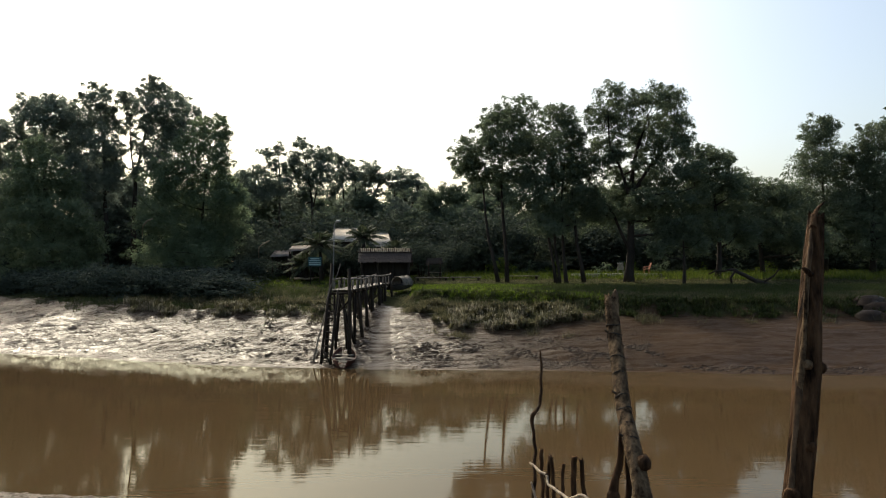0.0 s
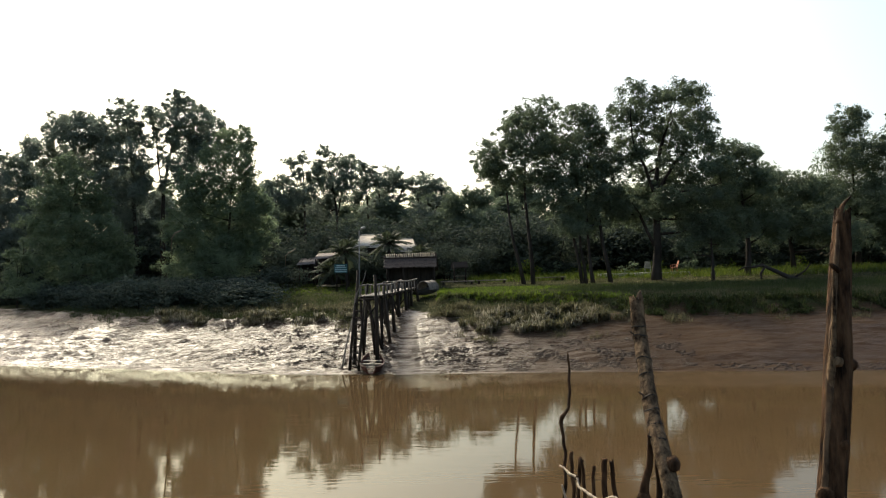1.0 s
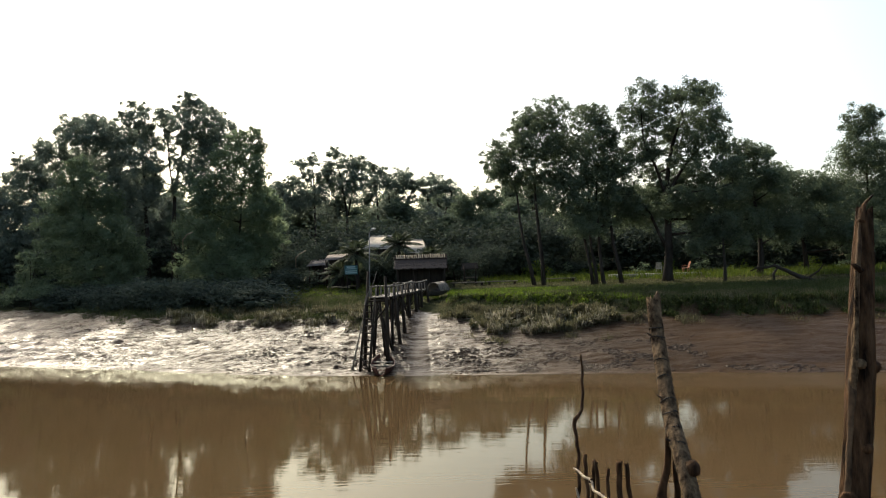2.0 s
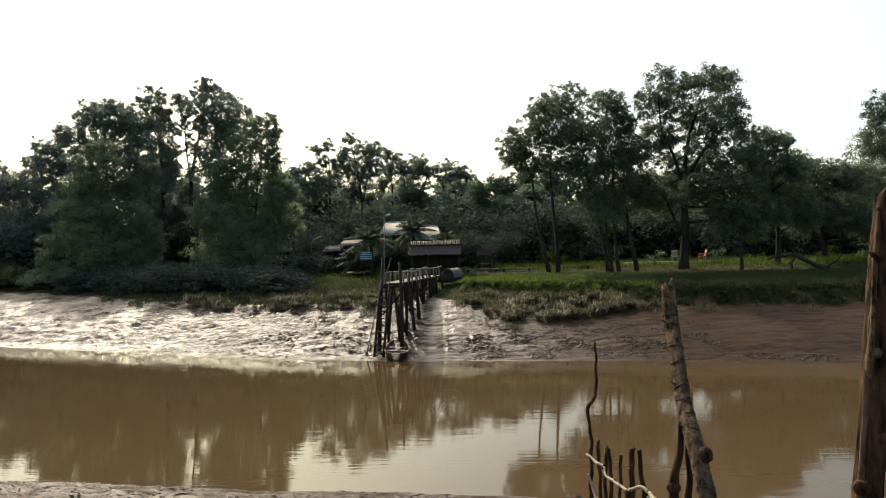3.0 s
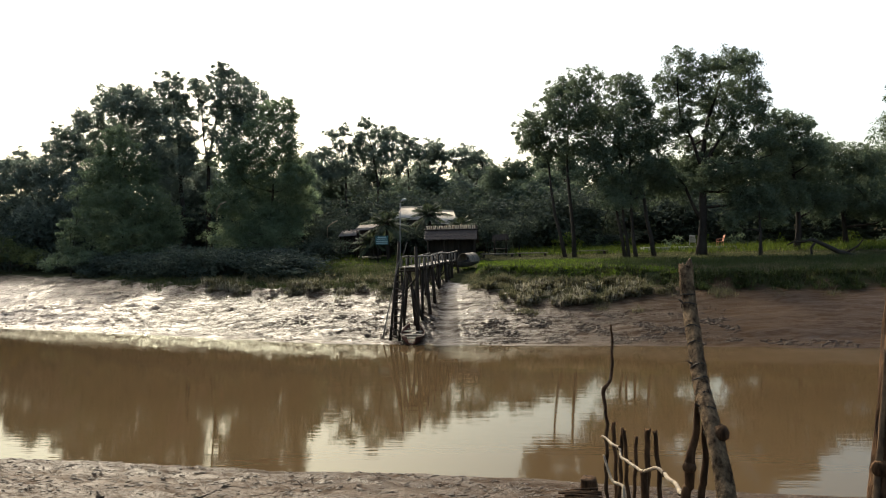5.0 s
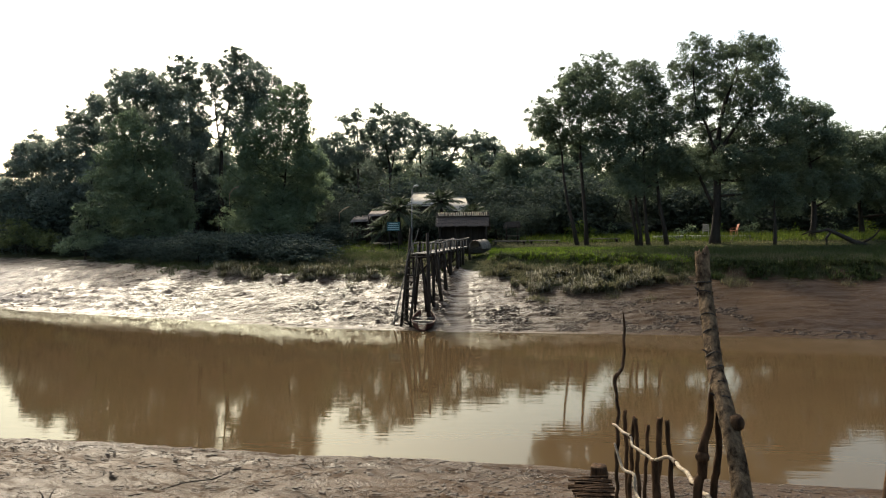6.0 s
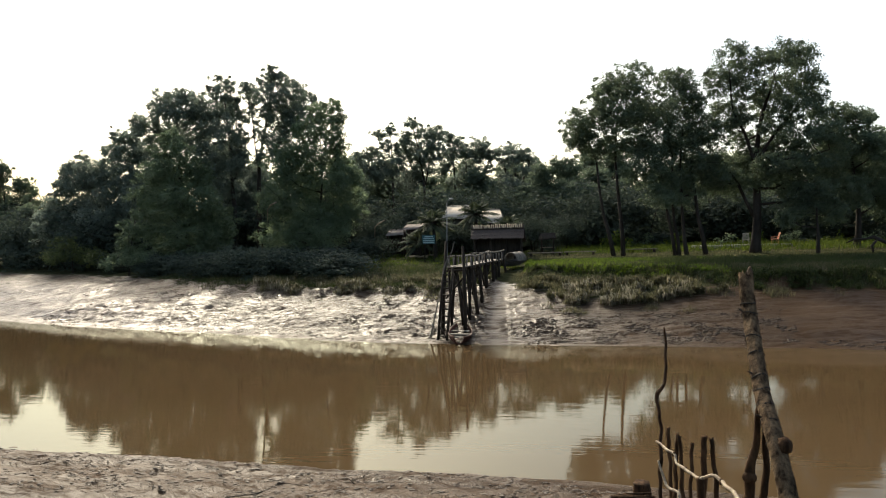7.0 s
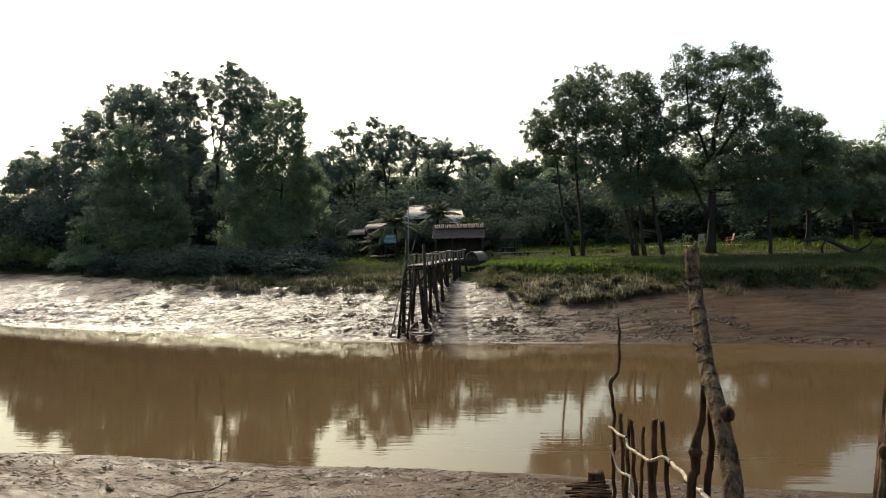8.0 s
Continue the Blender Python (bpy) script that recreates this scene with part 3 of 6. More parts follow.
def far_bush(seed):
    rng = np.random.default_rng(seed)
    top = thing("shrub", (0, 0, 0), "dense undergrowth shrub below the trees, leaves toned dark for shade", "shrub", "undergrowth")
    wood, corners = Shape(), []
    for k in range(5):
        x, y, z = rng.uniform(-1.3, 1.3), rng.uniform(-0.7, 0.7), rng.uniform(0.6, 2.6)
        wood.tube([(x * 0.2, y * 0.2, -0.4), (x * 0.6, y * 0.6, z * 0.5), (x, y, z)], [0.04, 0.03, 0.01], 5, 0, seed)
        cen = np.array([x, y, z]) + rng.normal(size=(16, 3)) * np.array([0.7, 0.6, 0.5])
        at = cen[:, None, :] + rng.normal(size=(16, 46, 3)) * np.array([0.32, 0.32, 0.27])
        at = at.reshape(-1, 3)
        corners.append(leaf_corners(rng, at, 0.2, 0.35, at - np.array([0, 0, 0.6])))
    part("stem", wood, BARK, top)
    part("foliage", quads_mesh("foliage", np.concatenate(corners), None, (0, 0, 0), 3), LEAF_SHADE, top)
    return top


def woods():
    kinds = [far_wood(s, w) for s, w in ((71, 2.2), (72, 2.8), (73, 2.5))]
    rnd = random.Random(8)
    used = set()

    def put(x, y, tall):
        k = rnd.randrange(3)
        s = tall / 10.0
        m = Matrix.Translation((x, y, height(x, y))) @ Matrix.Rotation(rnd.uniform(0, 6.28), 4, "Z") @ Matrix.Diagonal((max(s, 0.9) * rnd.uniform(0.9, 1.1), max(s, 0.95), s, 1))
        if k not in used:
            used.add(k)
            kinds[k].matrix_basis = m
        else:
            copy_thing(kinds[k], m)

    skyline = ((-20.1, 72, 9.0), (-16.6, 76, 8.6), (-11.6, 77, 8.2), (-6.6, 76, 7.6), (-2.0, 76, 7.4),
               (3.4, 82, 7.8), (8.1, 86, 11.2), (11.4, 80, 10.8), (17.1, 86, 11.4), (20.5, 80, 11.0), (26.3, 84, 11.2), (29.6, 80, 10.9),
               (32.4, 76, 10.1), (36.0, 74, 10.4), (40.6, 70, 8.8), (47.6, 72, 9.7), (-77.6, 80, 12.5), (-68.5, 78, 7.9), (-63.6, 80, 8.9))
    for x, y, tall in skyline:
        put(x, y, tall)
    for x, y, tall in ((-54, 76, 9.3), (-42, 70, 10.2), (-34, 70, 11.6), (-27.6, 70, 10.7), (-22, 69, 9.2)):
        put(x, y, tall)
    for x, y, tall in ((-24, 76, 9.6), (-21, 75, 9.6), (-18.3, 75, 9.4), (-15.8, 76, 9.3), (-13.5, 75, 9.2), (-11, 76, 8.8), (-8.6, 75, 8.5), (-6.2, 76, 8.4), (-3.8, 75, 8.2), (-1.5, 76, 8.2), (1.2, 74, 9.0), (3.6, 76, 9.3), (6.0, 75, 9.3), (-22.5, 79, 10.2), (-19.6, 79, 10.2), (-17.0, 79, 10.0), (-14.6, 79, 9.9), (-12.2, 79, 9.6), (-9.8, 79, 9.2), (-7.4, 79, 9.0), (-5.0, 79, 8.9), (-2.6, 79, 8.7)):
        put(x, y, tall)
    for k in range(22):                                   # a lower rank that fills the wood between the trunks
        x = -62 + 5.4 * k + rnd.uniform(-1, 1)
        put(x, rnd.uniform(61, 66), rnd.uniform(5.6, 7.4))
    for k in range(8):                                    # tall trees behind the left grove
        x = -38 + 2.6 * k + rnd.uniform(-0.6, 0.6)
        put(x, rnd.uniform(61, 64), 7.2 + 3.0 * math.sin(math.pi * (k + 0.5) / 8))
    for k in range(17):                                   # a close rank behind the huts and the lawn
        x = -19 + 2.3 * k + rnd.uniform(-0.5, 0.5)
        put(x, rnd.uniform(69, 72), rnd.uniform(6.8, 7.8))
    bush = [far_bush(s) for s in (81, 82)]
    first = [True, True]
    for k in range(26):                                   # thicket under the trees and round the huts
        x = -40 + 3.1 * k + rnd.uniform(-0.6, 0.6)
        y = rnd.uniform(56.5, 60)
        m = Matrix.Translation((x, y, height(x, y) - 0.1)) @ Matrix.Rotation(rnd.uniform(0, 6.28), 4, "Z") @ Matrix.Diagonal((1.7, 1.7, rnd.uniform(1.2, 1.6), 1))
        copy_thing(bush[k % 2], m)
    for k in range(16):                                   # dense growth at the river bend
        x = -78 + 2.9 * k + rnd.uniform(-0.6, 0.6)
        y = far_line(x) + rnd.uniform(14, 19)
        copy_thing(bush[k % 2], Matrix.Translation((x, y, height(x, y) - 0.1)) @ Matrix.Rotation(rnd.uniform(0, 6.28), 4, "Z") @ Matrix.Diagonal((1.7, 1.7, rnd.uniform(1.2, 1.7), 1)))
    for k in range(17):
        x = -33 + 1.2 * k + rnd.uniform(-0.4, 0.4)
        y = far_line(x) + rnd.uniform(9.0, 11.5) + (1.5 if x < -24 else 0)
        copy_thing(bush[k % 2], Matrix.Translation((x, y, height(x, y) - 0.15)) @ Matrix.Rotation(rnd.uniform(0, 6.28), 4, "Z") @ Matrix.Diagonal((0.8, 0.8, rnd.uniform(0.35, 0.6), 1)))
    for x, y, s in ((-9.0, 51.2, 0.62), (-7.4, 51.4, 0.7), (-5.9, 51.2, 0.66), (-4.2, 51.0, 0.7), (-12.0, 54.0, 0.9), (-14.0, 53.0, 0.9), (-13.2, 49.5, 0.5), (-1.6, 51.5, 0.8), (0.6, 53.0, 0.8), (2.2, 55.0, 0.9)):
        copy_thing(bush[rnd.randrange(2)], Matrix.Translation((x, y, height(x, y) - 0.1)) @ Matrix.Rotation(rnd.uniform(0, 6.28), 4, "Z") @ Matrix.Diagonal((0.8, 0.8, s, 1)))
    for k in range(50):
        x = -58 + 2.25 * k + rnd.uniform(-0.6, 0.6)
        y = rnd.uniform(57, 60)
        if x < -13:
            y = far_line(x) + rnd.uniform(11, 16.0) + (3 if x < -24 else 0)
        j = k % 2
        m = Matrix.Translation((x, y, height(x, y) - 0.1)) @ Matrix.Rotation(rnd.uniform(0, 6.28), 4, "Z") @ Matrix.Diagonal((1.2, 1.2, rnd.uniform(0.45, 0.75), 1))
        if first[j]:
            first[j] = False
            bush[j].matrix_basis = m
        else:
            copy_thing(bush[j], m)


woods()

# ---- trees one can tell apart ----
tree('slender mangrove tree leaning over the grassy bank', [
    [(3.67, 46.00, 2.86), (3.03, 46.00, 5.61), (2.67, 46.30, 9.02), (2.07, 46.50, 11.20)],
], [
    (1.62, 45.37, 11.26, 1.14, 1.29), (2.34, 46.11, 10.07, 1.16, 1.07), (2.99, 45.69, 12.48, 1.01, 1.29),
    (1.21, 46.25, 10.57, 0.68, 0.81),
], r0=0.13, seed=11)
tree('tall thin-trunked mangrove tree on the bank', [
    [(4.21, 45.90, 2.85), (4.11, 45.90, 5.98), (3.84, 46.10, 8.94), (4.04, 46.30, 11.69), (4.60, 46.30, 13.75)],
], [
    (3.68, 46.20, 13.90, 1.11, 1.05), (5.06, 44.86, 13.72, 1.22, 1.11), (4.01, 44.73, 11.84, 1.45, 1.38),
    (5.72, 46.71, 11.87, 1.27, 1.49), (3.71, 45.32, 10.00, 1.07, 0.89), (5.00, 45.26, 9.92, 1.14, 1.05),
], r0=0.14, seed=12)
tree('mangrove tree with three slim stems on the bank', [
    [(7.31, 44.90, 2.80), (6.89, 44.90, 5.43), (6.48, 44.90, 8.08), (5.90, 45.20, 10.79)],
    [(7.52, 44.90, 2.79), (7.25, 44.80, 5.02), (7.14, 44.80, 8.04), (7.19, 45.10, 11.71)],
    [(7.89, 44.70, 2.79), (7.69, 44.70, 5.40), (7.64, 44.90, 8.03), (7.97, 45.20, 11.48)],
], [
    (7.59, 46.09, 13.72, 1.35, 1.19), (6.85, 44.83, 11.58, 1.36, 1.27), (8.38, 45.71, 12.46, 1.15, 1.22),
    (6.32, 44.84, 9.70, 1.41, 1.27), (7.94, 45.23, 10.07, 1.38, 1.28), (5.40, 44.06, 8.25, 1.39, 1.14),
    (7.10, 45.22, 7.88, 1.42, 1.17),
], r0=0.12, seed=13)
tree('leaning mangrove tree with a full dark crown', [
    [(9.17, 45.00, 2.85), (8.65, 45.00, 5.37), (8.39, 45.30, 8.03), (8.58, 45.50, 10.27)],
], [
    (9.05, 45.88, 10.71, 1.08, 1.18), (8.84, 45.06, 8.59, 1.37, 1.21), (8.31, 45.58, 7.04, 1.24, 1.03),
    (9.76, 45.41, 7.98, 1.14, 1.05), (6.49, 43.95, 6.61, 1.27, 0.91),
], r0=0.15, seed=14)
tree('large spreading tree with open crown and forked limbs', [
    [(12.00, 45.40, 2.66), (12.13, 45.40, 4.86), (12.20, 45.40, 6.86), (12.25, 45.60, 8.88), (12.71, 45.80, 11.50), (13.55, 45.90, 13.88)],
    [(12.13, 45.40, 4.86), (11.24, 45.70, 7.13), (10.43, 45.80, 8.59), (9.57, 45.70, 9.54)],
    [(12.27, 45.50, 8.07), (11.65, 45.50, 10.31), (10.85, 45.20, 11.71), (10.68, 45.00, 14.07)],
    [(12.28, 45.50, 8.47), (13.65, 45.90, 10.46), (14.91, 46.20, 11.84), (15.95, 46.40, 13.22)],
    [(12.33, 45.40, 8.26), (13.71, 45.00, 8.54), (15.11, 44.80, 8.65), (16.13, 44.60, 8.96)],
], [
    (11.21, 46.33, 15.16, 1.02, 1.15), (10.16, 45.73, 13.67, 1.10, 1.13), (12.47, 44.68, 14.56, 1.03, 0.92),
    (13.29, 43.71, 14.63, 1.01, 0.86), (15.34, 46.72, 15.06, 1.03, 1.06), (11.67, 45.30, 13.17, 1.14, 1.07),
    (13.71, 46.19, 13.33, 1.41, 1.19), (15.60, 46.76, 13.43, 1.23, 1.16), (10.89, 46.17, 11.88, 1.33, 1.00),
    (13.02, 46.92, 11.99, 1.03, 0.87), (14.34, 45.02, 11.56, 1.30, 0.88), (16.23, 46.48, 12.01, 0.88, 1.10),
    (9.77, 45.20, 10.37, 1.00, 0.79), (11.72, 46.97, 10.11, 0.84, 0.68), (13.70, 46.76, 9.97, 1.23, 0.63),
    (14.68, 43.95, 9.81, 1.29, 0.77), (13.07, 44.09, 8.28, 1.39, 0.68), (14.96, 44.38, 8.22, 1.40, 0.73),
    (11.42, 47.08, 8.68, 1.23, 0.82), (12.44, 45.17, 7.63, 1.18, 0.79), (10.13, 45.86, 7.59, 1.20, 0.95),
    (16.01, 44.68, 10.14, 1.08, 0.92), (16.51, 45.43, 8.65, 1.19, 1.03), (11.54, 44.99, 11.19, 0.71, 0.46),
    (12.61, 44.86, 10.51, 0.75, 0.37), (14.06, 45.71, 10.90, 0.86, 0.47), (11.06, 45.70, 10.73, 0.62, 0.42),
    (13.13, 46.86, 9.19, 1.38, 0.72), (14.61, 46.06, 9.22, 1.35, 0.81), (12.17, 46.94, 8.84, 1.08, 0.73),
    (16.48, 46.68, 7.78, 1.22, 0.87), (11.01, 47.17, 7.24, 1.24, 0.87), (14.17, 46.02, 7.22, 1.45, 0.81),
    (14.86, 44.19, 6.67, 1.30, 0.77),
], r0=0.3, seed=15, leaf=0.13, density=880)
tree('small dark tree with a thin straight trunk', [
    [(15.03, 43.50, 2.73), (15.03, 43.50, 4.34), (15.06, 43.70, 5.86)],
], [
    (14.17, 44.37, 5.74, 1.16, 0.91), (15.35, 44.62, 6.19, 1.22, 1.01), (16.09, 44.47, 5.28, 0.98, 0.92),
    (13.48, 43.67, 4.87, 0.82, 0.58),
], r0=0.12, seed=16)
tree('broad dark tree with low branches on the bank', [
    [(18.43, 47.00, 2.25), (18.59, 47.00, 5.08), (18.50, 47.30, 7.95), (18.16, 47.50, 10.45)],
], [
    (17.71, 47.51, 11.40, 1.05, 0.83), (18.36, 46.31, 11.01, 0.97, 0.76), (19.52, 47.80, 11.20, 0.65, 0.59),
    (17.18, 47.18, 10.05, 1.24, 0.92), (18.31, 46.48, 9.68, 1.46, 1.05), (19.36, 45.95, 9.16, 0.96, 0.95),
    (17.67, 47.85, 8.46, 1.51, 1.18), (19.51, 48.18, 7.99, 1.77, 1.39), (17.68, 46.01, 6.47, 1.45, 1.09),
    (20.22, 47.72, 6.28, 1.50, 1.38),
], r0=0.2, seed=17)
tree('tall tree rising over the wooded bank', [
    [(28.50, 52.00, 2.72), (28.46, 52.00, 6.92), (28.40, 52.20, 11.17)],
], [
    (27.87, 51.79, 13.64, 1.13, 1.38), (28.33, 51.16, 14.16, 0.83, 0.91), (27.40, 51.51, 11.50, 1.59, 1.56),
    (29.71, 52.65, 11.44, 1.62, 1.69), (28.11, 52.89, 8.69, 2.20, 1.88), (29.52, 50.91, 8.11, 2.12, 2.08),
], r0=0.22, seed=18)
tree('tall tree rising over the wooded bank', [
    [(30.76, 50.00, 2.78), (30.80, 50.00, 6.82), (31.18, 50.20, 10.90)],
], [
    (31.05, 50.27, 13.16, 1.18, 1.16), (31.60, 48.91, 13.32, 1.15, 1.31), (30.36, 50.52, 11.56, 1.28, 1.26),
    (31.61, 49.59, 10.82, 1.80, 1.77), (30.77, 50.91, 8.93, 1.85, 1.81), (33.81, 51.15, 8.12, 2.13, 2.09),
    (31.01, 50.01, 6.01, 2.08, 1.78),
], r0=0.22, seed=19)
tree('low spreading tree at the edge of the grass', [
    [(22.88, 50.00, 2.78), (22.70, 50.00, 6.01), (22.81, 50.20, 8.05)],
], [
    (21.41, 51.20, 9.17, 1.67, 1.28), (22.52, 49.54, 9.01, 1.62, 1.32), (24.05, 48.98, 8.75, 1.60, 1.39),
    (21.80, 50.24, 6.83, 2.00, 1.61), (23.97, 48.88, 6.37, 1.95, 1.57), (26.16, 49.27, 5.58, 1.79, 1.32),
], r0=0.18, seed=20)
tree('tall dense tree on the wooded bank', [
    [(-31.07, 55.00, 3.08), (-31.24, 55.00, 7.25), (-31.40, 55.00, 11.89), (-31.57, 55.00, 15.61)],
], [
    (-31.90, 54.78, 16.88, 1.19, 0.78), (-30.49, 55.27, 16.84, 1.20, 0.79), (-32.52, 54.17, 15.72, 1.08, 1.06),
    (-30.71, 53.90, 15.15, 1.47, 1.34), (-30.12, 55.88, 15.63, 1.11, 1.29), (-33.98, 54.55, 14.23, 1.29, 1.17),
    (-32.73, 56.10, 13.73, 1.52, 1.40), (-30.45, 55.95, 13.39, 1.42, 1.39), (-34.89, 54.71, 14.98, 0.74, 0.73),
    (-29.18, 54.90, 11.81, 1.49, 1.47),
], r0=0.28, seed=31, leaf=0.16, density=800, foliage=LEAF_GROVE_HAZED)
tree('dark rounded tree on the wooded bank', [
    [(-37.06, 56.00, 3.16), (-36.98, 56.00, 7.43), (-36.67, 56.00, 11.22)],
], [
    (-37.55, 56.05, 14.02, 0.91, 0.75), (-38.88, 56.35, 12.77, 1.02, 0.85), (-36.53, 56.23, 13.87, 0.92, 1.00),
    (-37.00, 56.14, 12.20, 1.32, 1.20), (-35.35, 56.29, 12.41, 1.33, 1.20), (-39.40, 57.06, 11.18, 1.34, 1.22),
    (-36.70, 56.02, 10.04, 1.52, 1.40), (-34.61, 55.83, 10.20, 1.52, 1.39),
], r0=0.22, seed=36, leaf=0.16, density=800, foliage=LEAF_GROVE_HAZED)
tree('tall airy tree on the wooded bank', [
    [(-26.04, 54.00, 3.01), (-26.06, 54.00, 7.08), (-26.26, 54.00, 11.61), (-26.65, 54.00, 16.16)],
], [
    (-26.98, 54.53, 17.88, 0.94, 0.63), (-27.16, 53.37, 16.72, 0.77, 0.71), (-25.80, 53.52, 16.48, 0.97, 0.81),
    (-27.56, 55.15, 15.73, 1.30, 1.08), (-25.62, 54.05, 15.00, 0.88, 0.96), (-27.78, 54.12, 14.17, 1.18, 1.16),
    (-25.52, 52.83, 13.22, 1.24, 1.22), (-25.08, 53.80, 12.22, 0.68, 1.05), (-26.92, 54.19, 11.65, 1.37, 1.35),
    (-24.99, 52.85, 10.54, 0.96, 1.22), (-28.78, 54.28, 15.61, 0.89, 0.97), (-27.02, 54.32, 9.62, 1.57, 1.55),
], r0=0.24, seed=32, leaf=0.15, density=850, foliage=LEAF_GROVE_HAZED)
tree('tall tree with an open top standing above the others', [
    [(-23.95, 54.00, 2.97), (-23.97, 54.00, 7.03), (-23.80, 54.00, 11.08), (-22.63, 54.00, 16.46)],
    [(-23.83, 54.00, 9.73), (-24.10, 54.00, 12.45), (-24.32, 54.00, 15.62)],
], [
    (-24.28, 52.94, 16.74, 0.82, 0.61), (-24.35, 54.31, 16.41, 0.64, 0.82), (-24.30, 53.92, 15.06, 0.44, 0.67),
    (-24.27, 54.43, 13.88, 0.39, 0.77), (-22.36, 53.65, 18.17, 0.78, 0.67), (-23.20, 54.50, 17.50, 0.94, 0.73),
    (-21.83, 54.57, 17.55, 0.99, 0.73), (-20.16, 52.85, 16.39, 0.96, 0.71), (-22.11, 52.95, 16.00, 1.15, 0.94),
    (-21.34, 54.42, 15.59, 1.28, 1.07), (-19.91, 55.11, 16.13, 0.85, 0.88), (-22.69, 53.40, 14.77, 0.68, 0.95),
    (-21.85, 53.90, 13.93, 1.37, 1.25), (-20.36, 54.22, 14.39, 1.38, 1.25), (-23.25, 53.57, 13.17, 0.44, 0.86),
    (-23.52, 53.67, 11.26, 0.53, 0.86), (-21.98, 53.55, 12.09, 1.26, 1.33),
], r0=0.26, seed=33, leaf=0.15, density=850, foliage=LEAF_GROVE_HAZED)
tree('leafy pale green tree at the water edge', [
    [(-17.67, 50.50, 2.54), (-17.61, 50.50, 5.89), (-17.23, 50.50, 10.06)],
], [
    (-16.18, 50.19, 14.41, 0.82, 0.54), (-17.53, 50.73, 14.10, 0.92, 0.81), (-15.56, 50.02, 13.49, 0.45, 0.80),
    (-16.73, 50.21, 12.93, 1.36, 1.16), (-18.78, 51.15, 12.94, 1.20, 1.18), (-15.63, 49.36, 11.74, 0.76, 1.05),
    (-17.78, 50.67, 10.94, 1.65, 1.44), (-19.66, 51.06, 11.05, 1.39, 1.36), (-15.88, 50.04, 10.39, 0.91, 1.16),
    (-20.27, 49.83, 9.67, 1.35, 1.24), (-18.45, 51.23, 8.90, 2.04, 1.64), (-15.86, 49.87, 8.51, 1.36, 1.42),
    (-20.49, 49.75, 7.59, 1.62, 1.51), (-18.61, 50.34, 6.53, 2.28, 1.70), (-16.25, 50.98, 6.50, 1.57, 1.54),
    (-17.08, 49.54, 4.82, 2.24, 1.41), (-19.82, 50.07, 4.68, 2.27, 1.43), (-14.74, 50.10, 9.12, 0.82, 0.89),
    (-15.13, 51.30, 7.33, 1.12, 1.28),
], r0=0.2, seed=34, leaf=0.14, density=800, foliage=LEAF_SOFT)
tree('leafy pale green tree at the water edge', [
    [(-28.41, 49.50, 2.57), (-28.57, 49.50, 5.70), (-28.72, 49.50, 9.46)],
], [
    (-28.76, 49.35, 12.45, 0.89, 0.66), (-30.06, 50.35, 11.71, 1.09, 0.90), (-27.59, 48.71, 11.21, 1.06, 0.87),
    (-30.00, 49.11, 9.88, 1.25, 1.05), (-28.71, 49.86, 9.71, 1.54, 1.24), (-27.27, 50.42, 9.72, 1.19, 1.17),
    (-30.63, 49.38, 8.04, 1.43, 1.23), (-28.16, 48.84, 7.53, 1.77, 1.48), (-25.89, 48.59, 7.46, 1.41, 1.38),
    (-30.35, 49.57, 5.74, 1.71, 1.50), (-27.29, 48.76, 5.45, 1.94, 1.56), (-25.71, 50.24, 5.65, 1.64, 1.52),
    (-29.51, 50.31, 4.04, 2.01, 1.07), (-26.03, 48.74, 3.99, 1.94, 1.04),
], r0=0.2, seed=35, leaf=0.14, density=800, foliage=LEAF_SOFT)
tree('dense dark tree low on the wooded bank', [
    [(-26.72, 58.00, 2.90), (-26.68, 58.00, 5.32), (-26.79, 58.00, 7.26)],
], [
    (-27.61, 57.47, 8.71, 1.87, 1.74), (-26.17, 58.74, 10.22, 1.17, 1.25), (-26.03, 58.34, 7.99, 1.90, 1.87),
    (-28.77, 58.74, 6.36, 2.13, 1.78), (-25.51, 57.63, 5.77, 2.09, 1.85), (-27.03, 57.11, 4.27, 2.59, 1.42),
    (-24.49, 57.50, 4.07, 2.29, 1.43), (-22.25, 58.71, 4.01, 2.66, 1.36), (-30.18, 57.45, 4.19, 2.29, 1.33),
], r0=0.2, seed=40, leaf=0.17, density=700, foliage=LEAF_GROVE_HAZED)
tree('dense dark tree low on the wooded bank', [
    [(-39.09, 55.00, 3.23), (-39.05, 55.00, 5.57), (-38.92, 55.00, 7.44)],
], [
    (-39.68, 54.63, 11.08, 0.89, 0.63), (-40.06, 54.80, 10.03, 1.29, 0.98), (-38.59, 54.81, 10.13, 1.09, 0.98),
    (-37.38, 54.78, 8.79, 1.69, 1.46), (-40.72, 56.01, 8.24, 1.83, 1.50), (-35.05, 54.17, 8.00, 1.47, 1.54),
    (-37.71, 53.81, 6.44, 1.95, 1.63), (-41.80, 56.06, 6.12, 1.83, 1.70), (-36.70, 55.91, 6.00, 1.82, 1.69),
    (-40.90, 56.17, 4.57, 1.83, 1.20), (-37.00, 54.84, 4.31, 1.99, 1.17), (-41.00, 56.00, 12.10, 0.95, 0.75),
    (-42.50, 56.00, 11.40, 0.90, 0.80), (-43.20, 56.20, 9.90, 1.05, 1.05), (-41.60, 55.60, 10.20, 1.35, 1.25), (-43.60, 56.00, 8.20, 1.35, 1.35),
    (-44.30, 56.00, 6.50, 1.60, 1.50),
], r0=0.2, seed=41, leaf=0.17, density=700, foliage=LEAF_GROVE_HAZED)
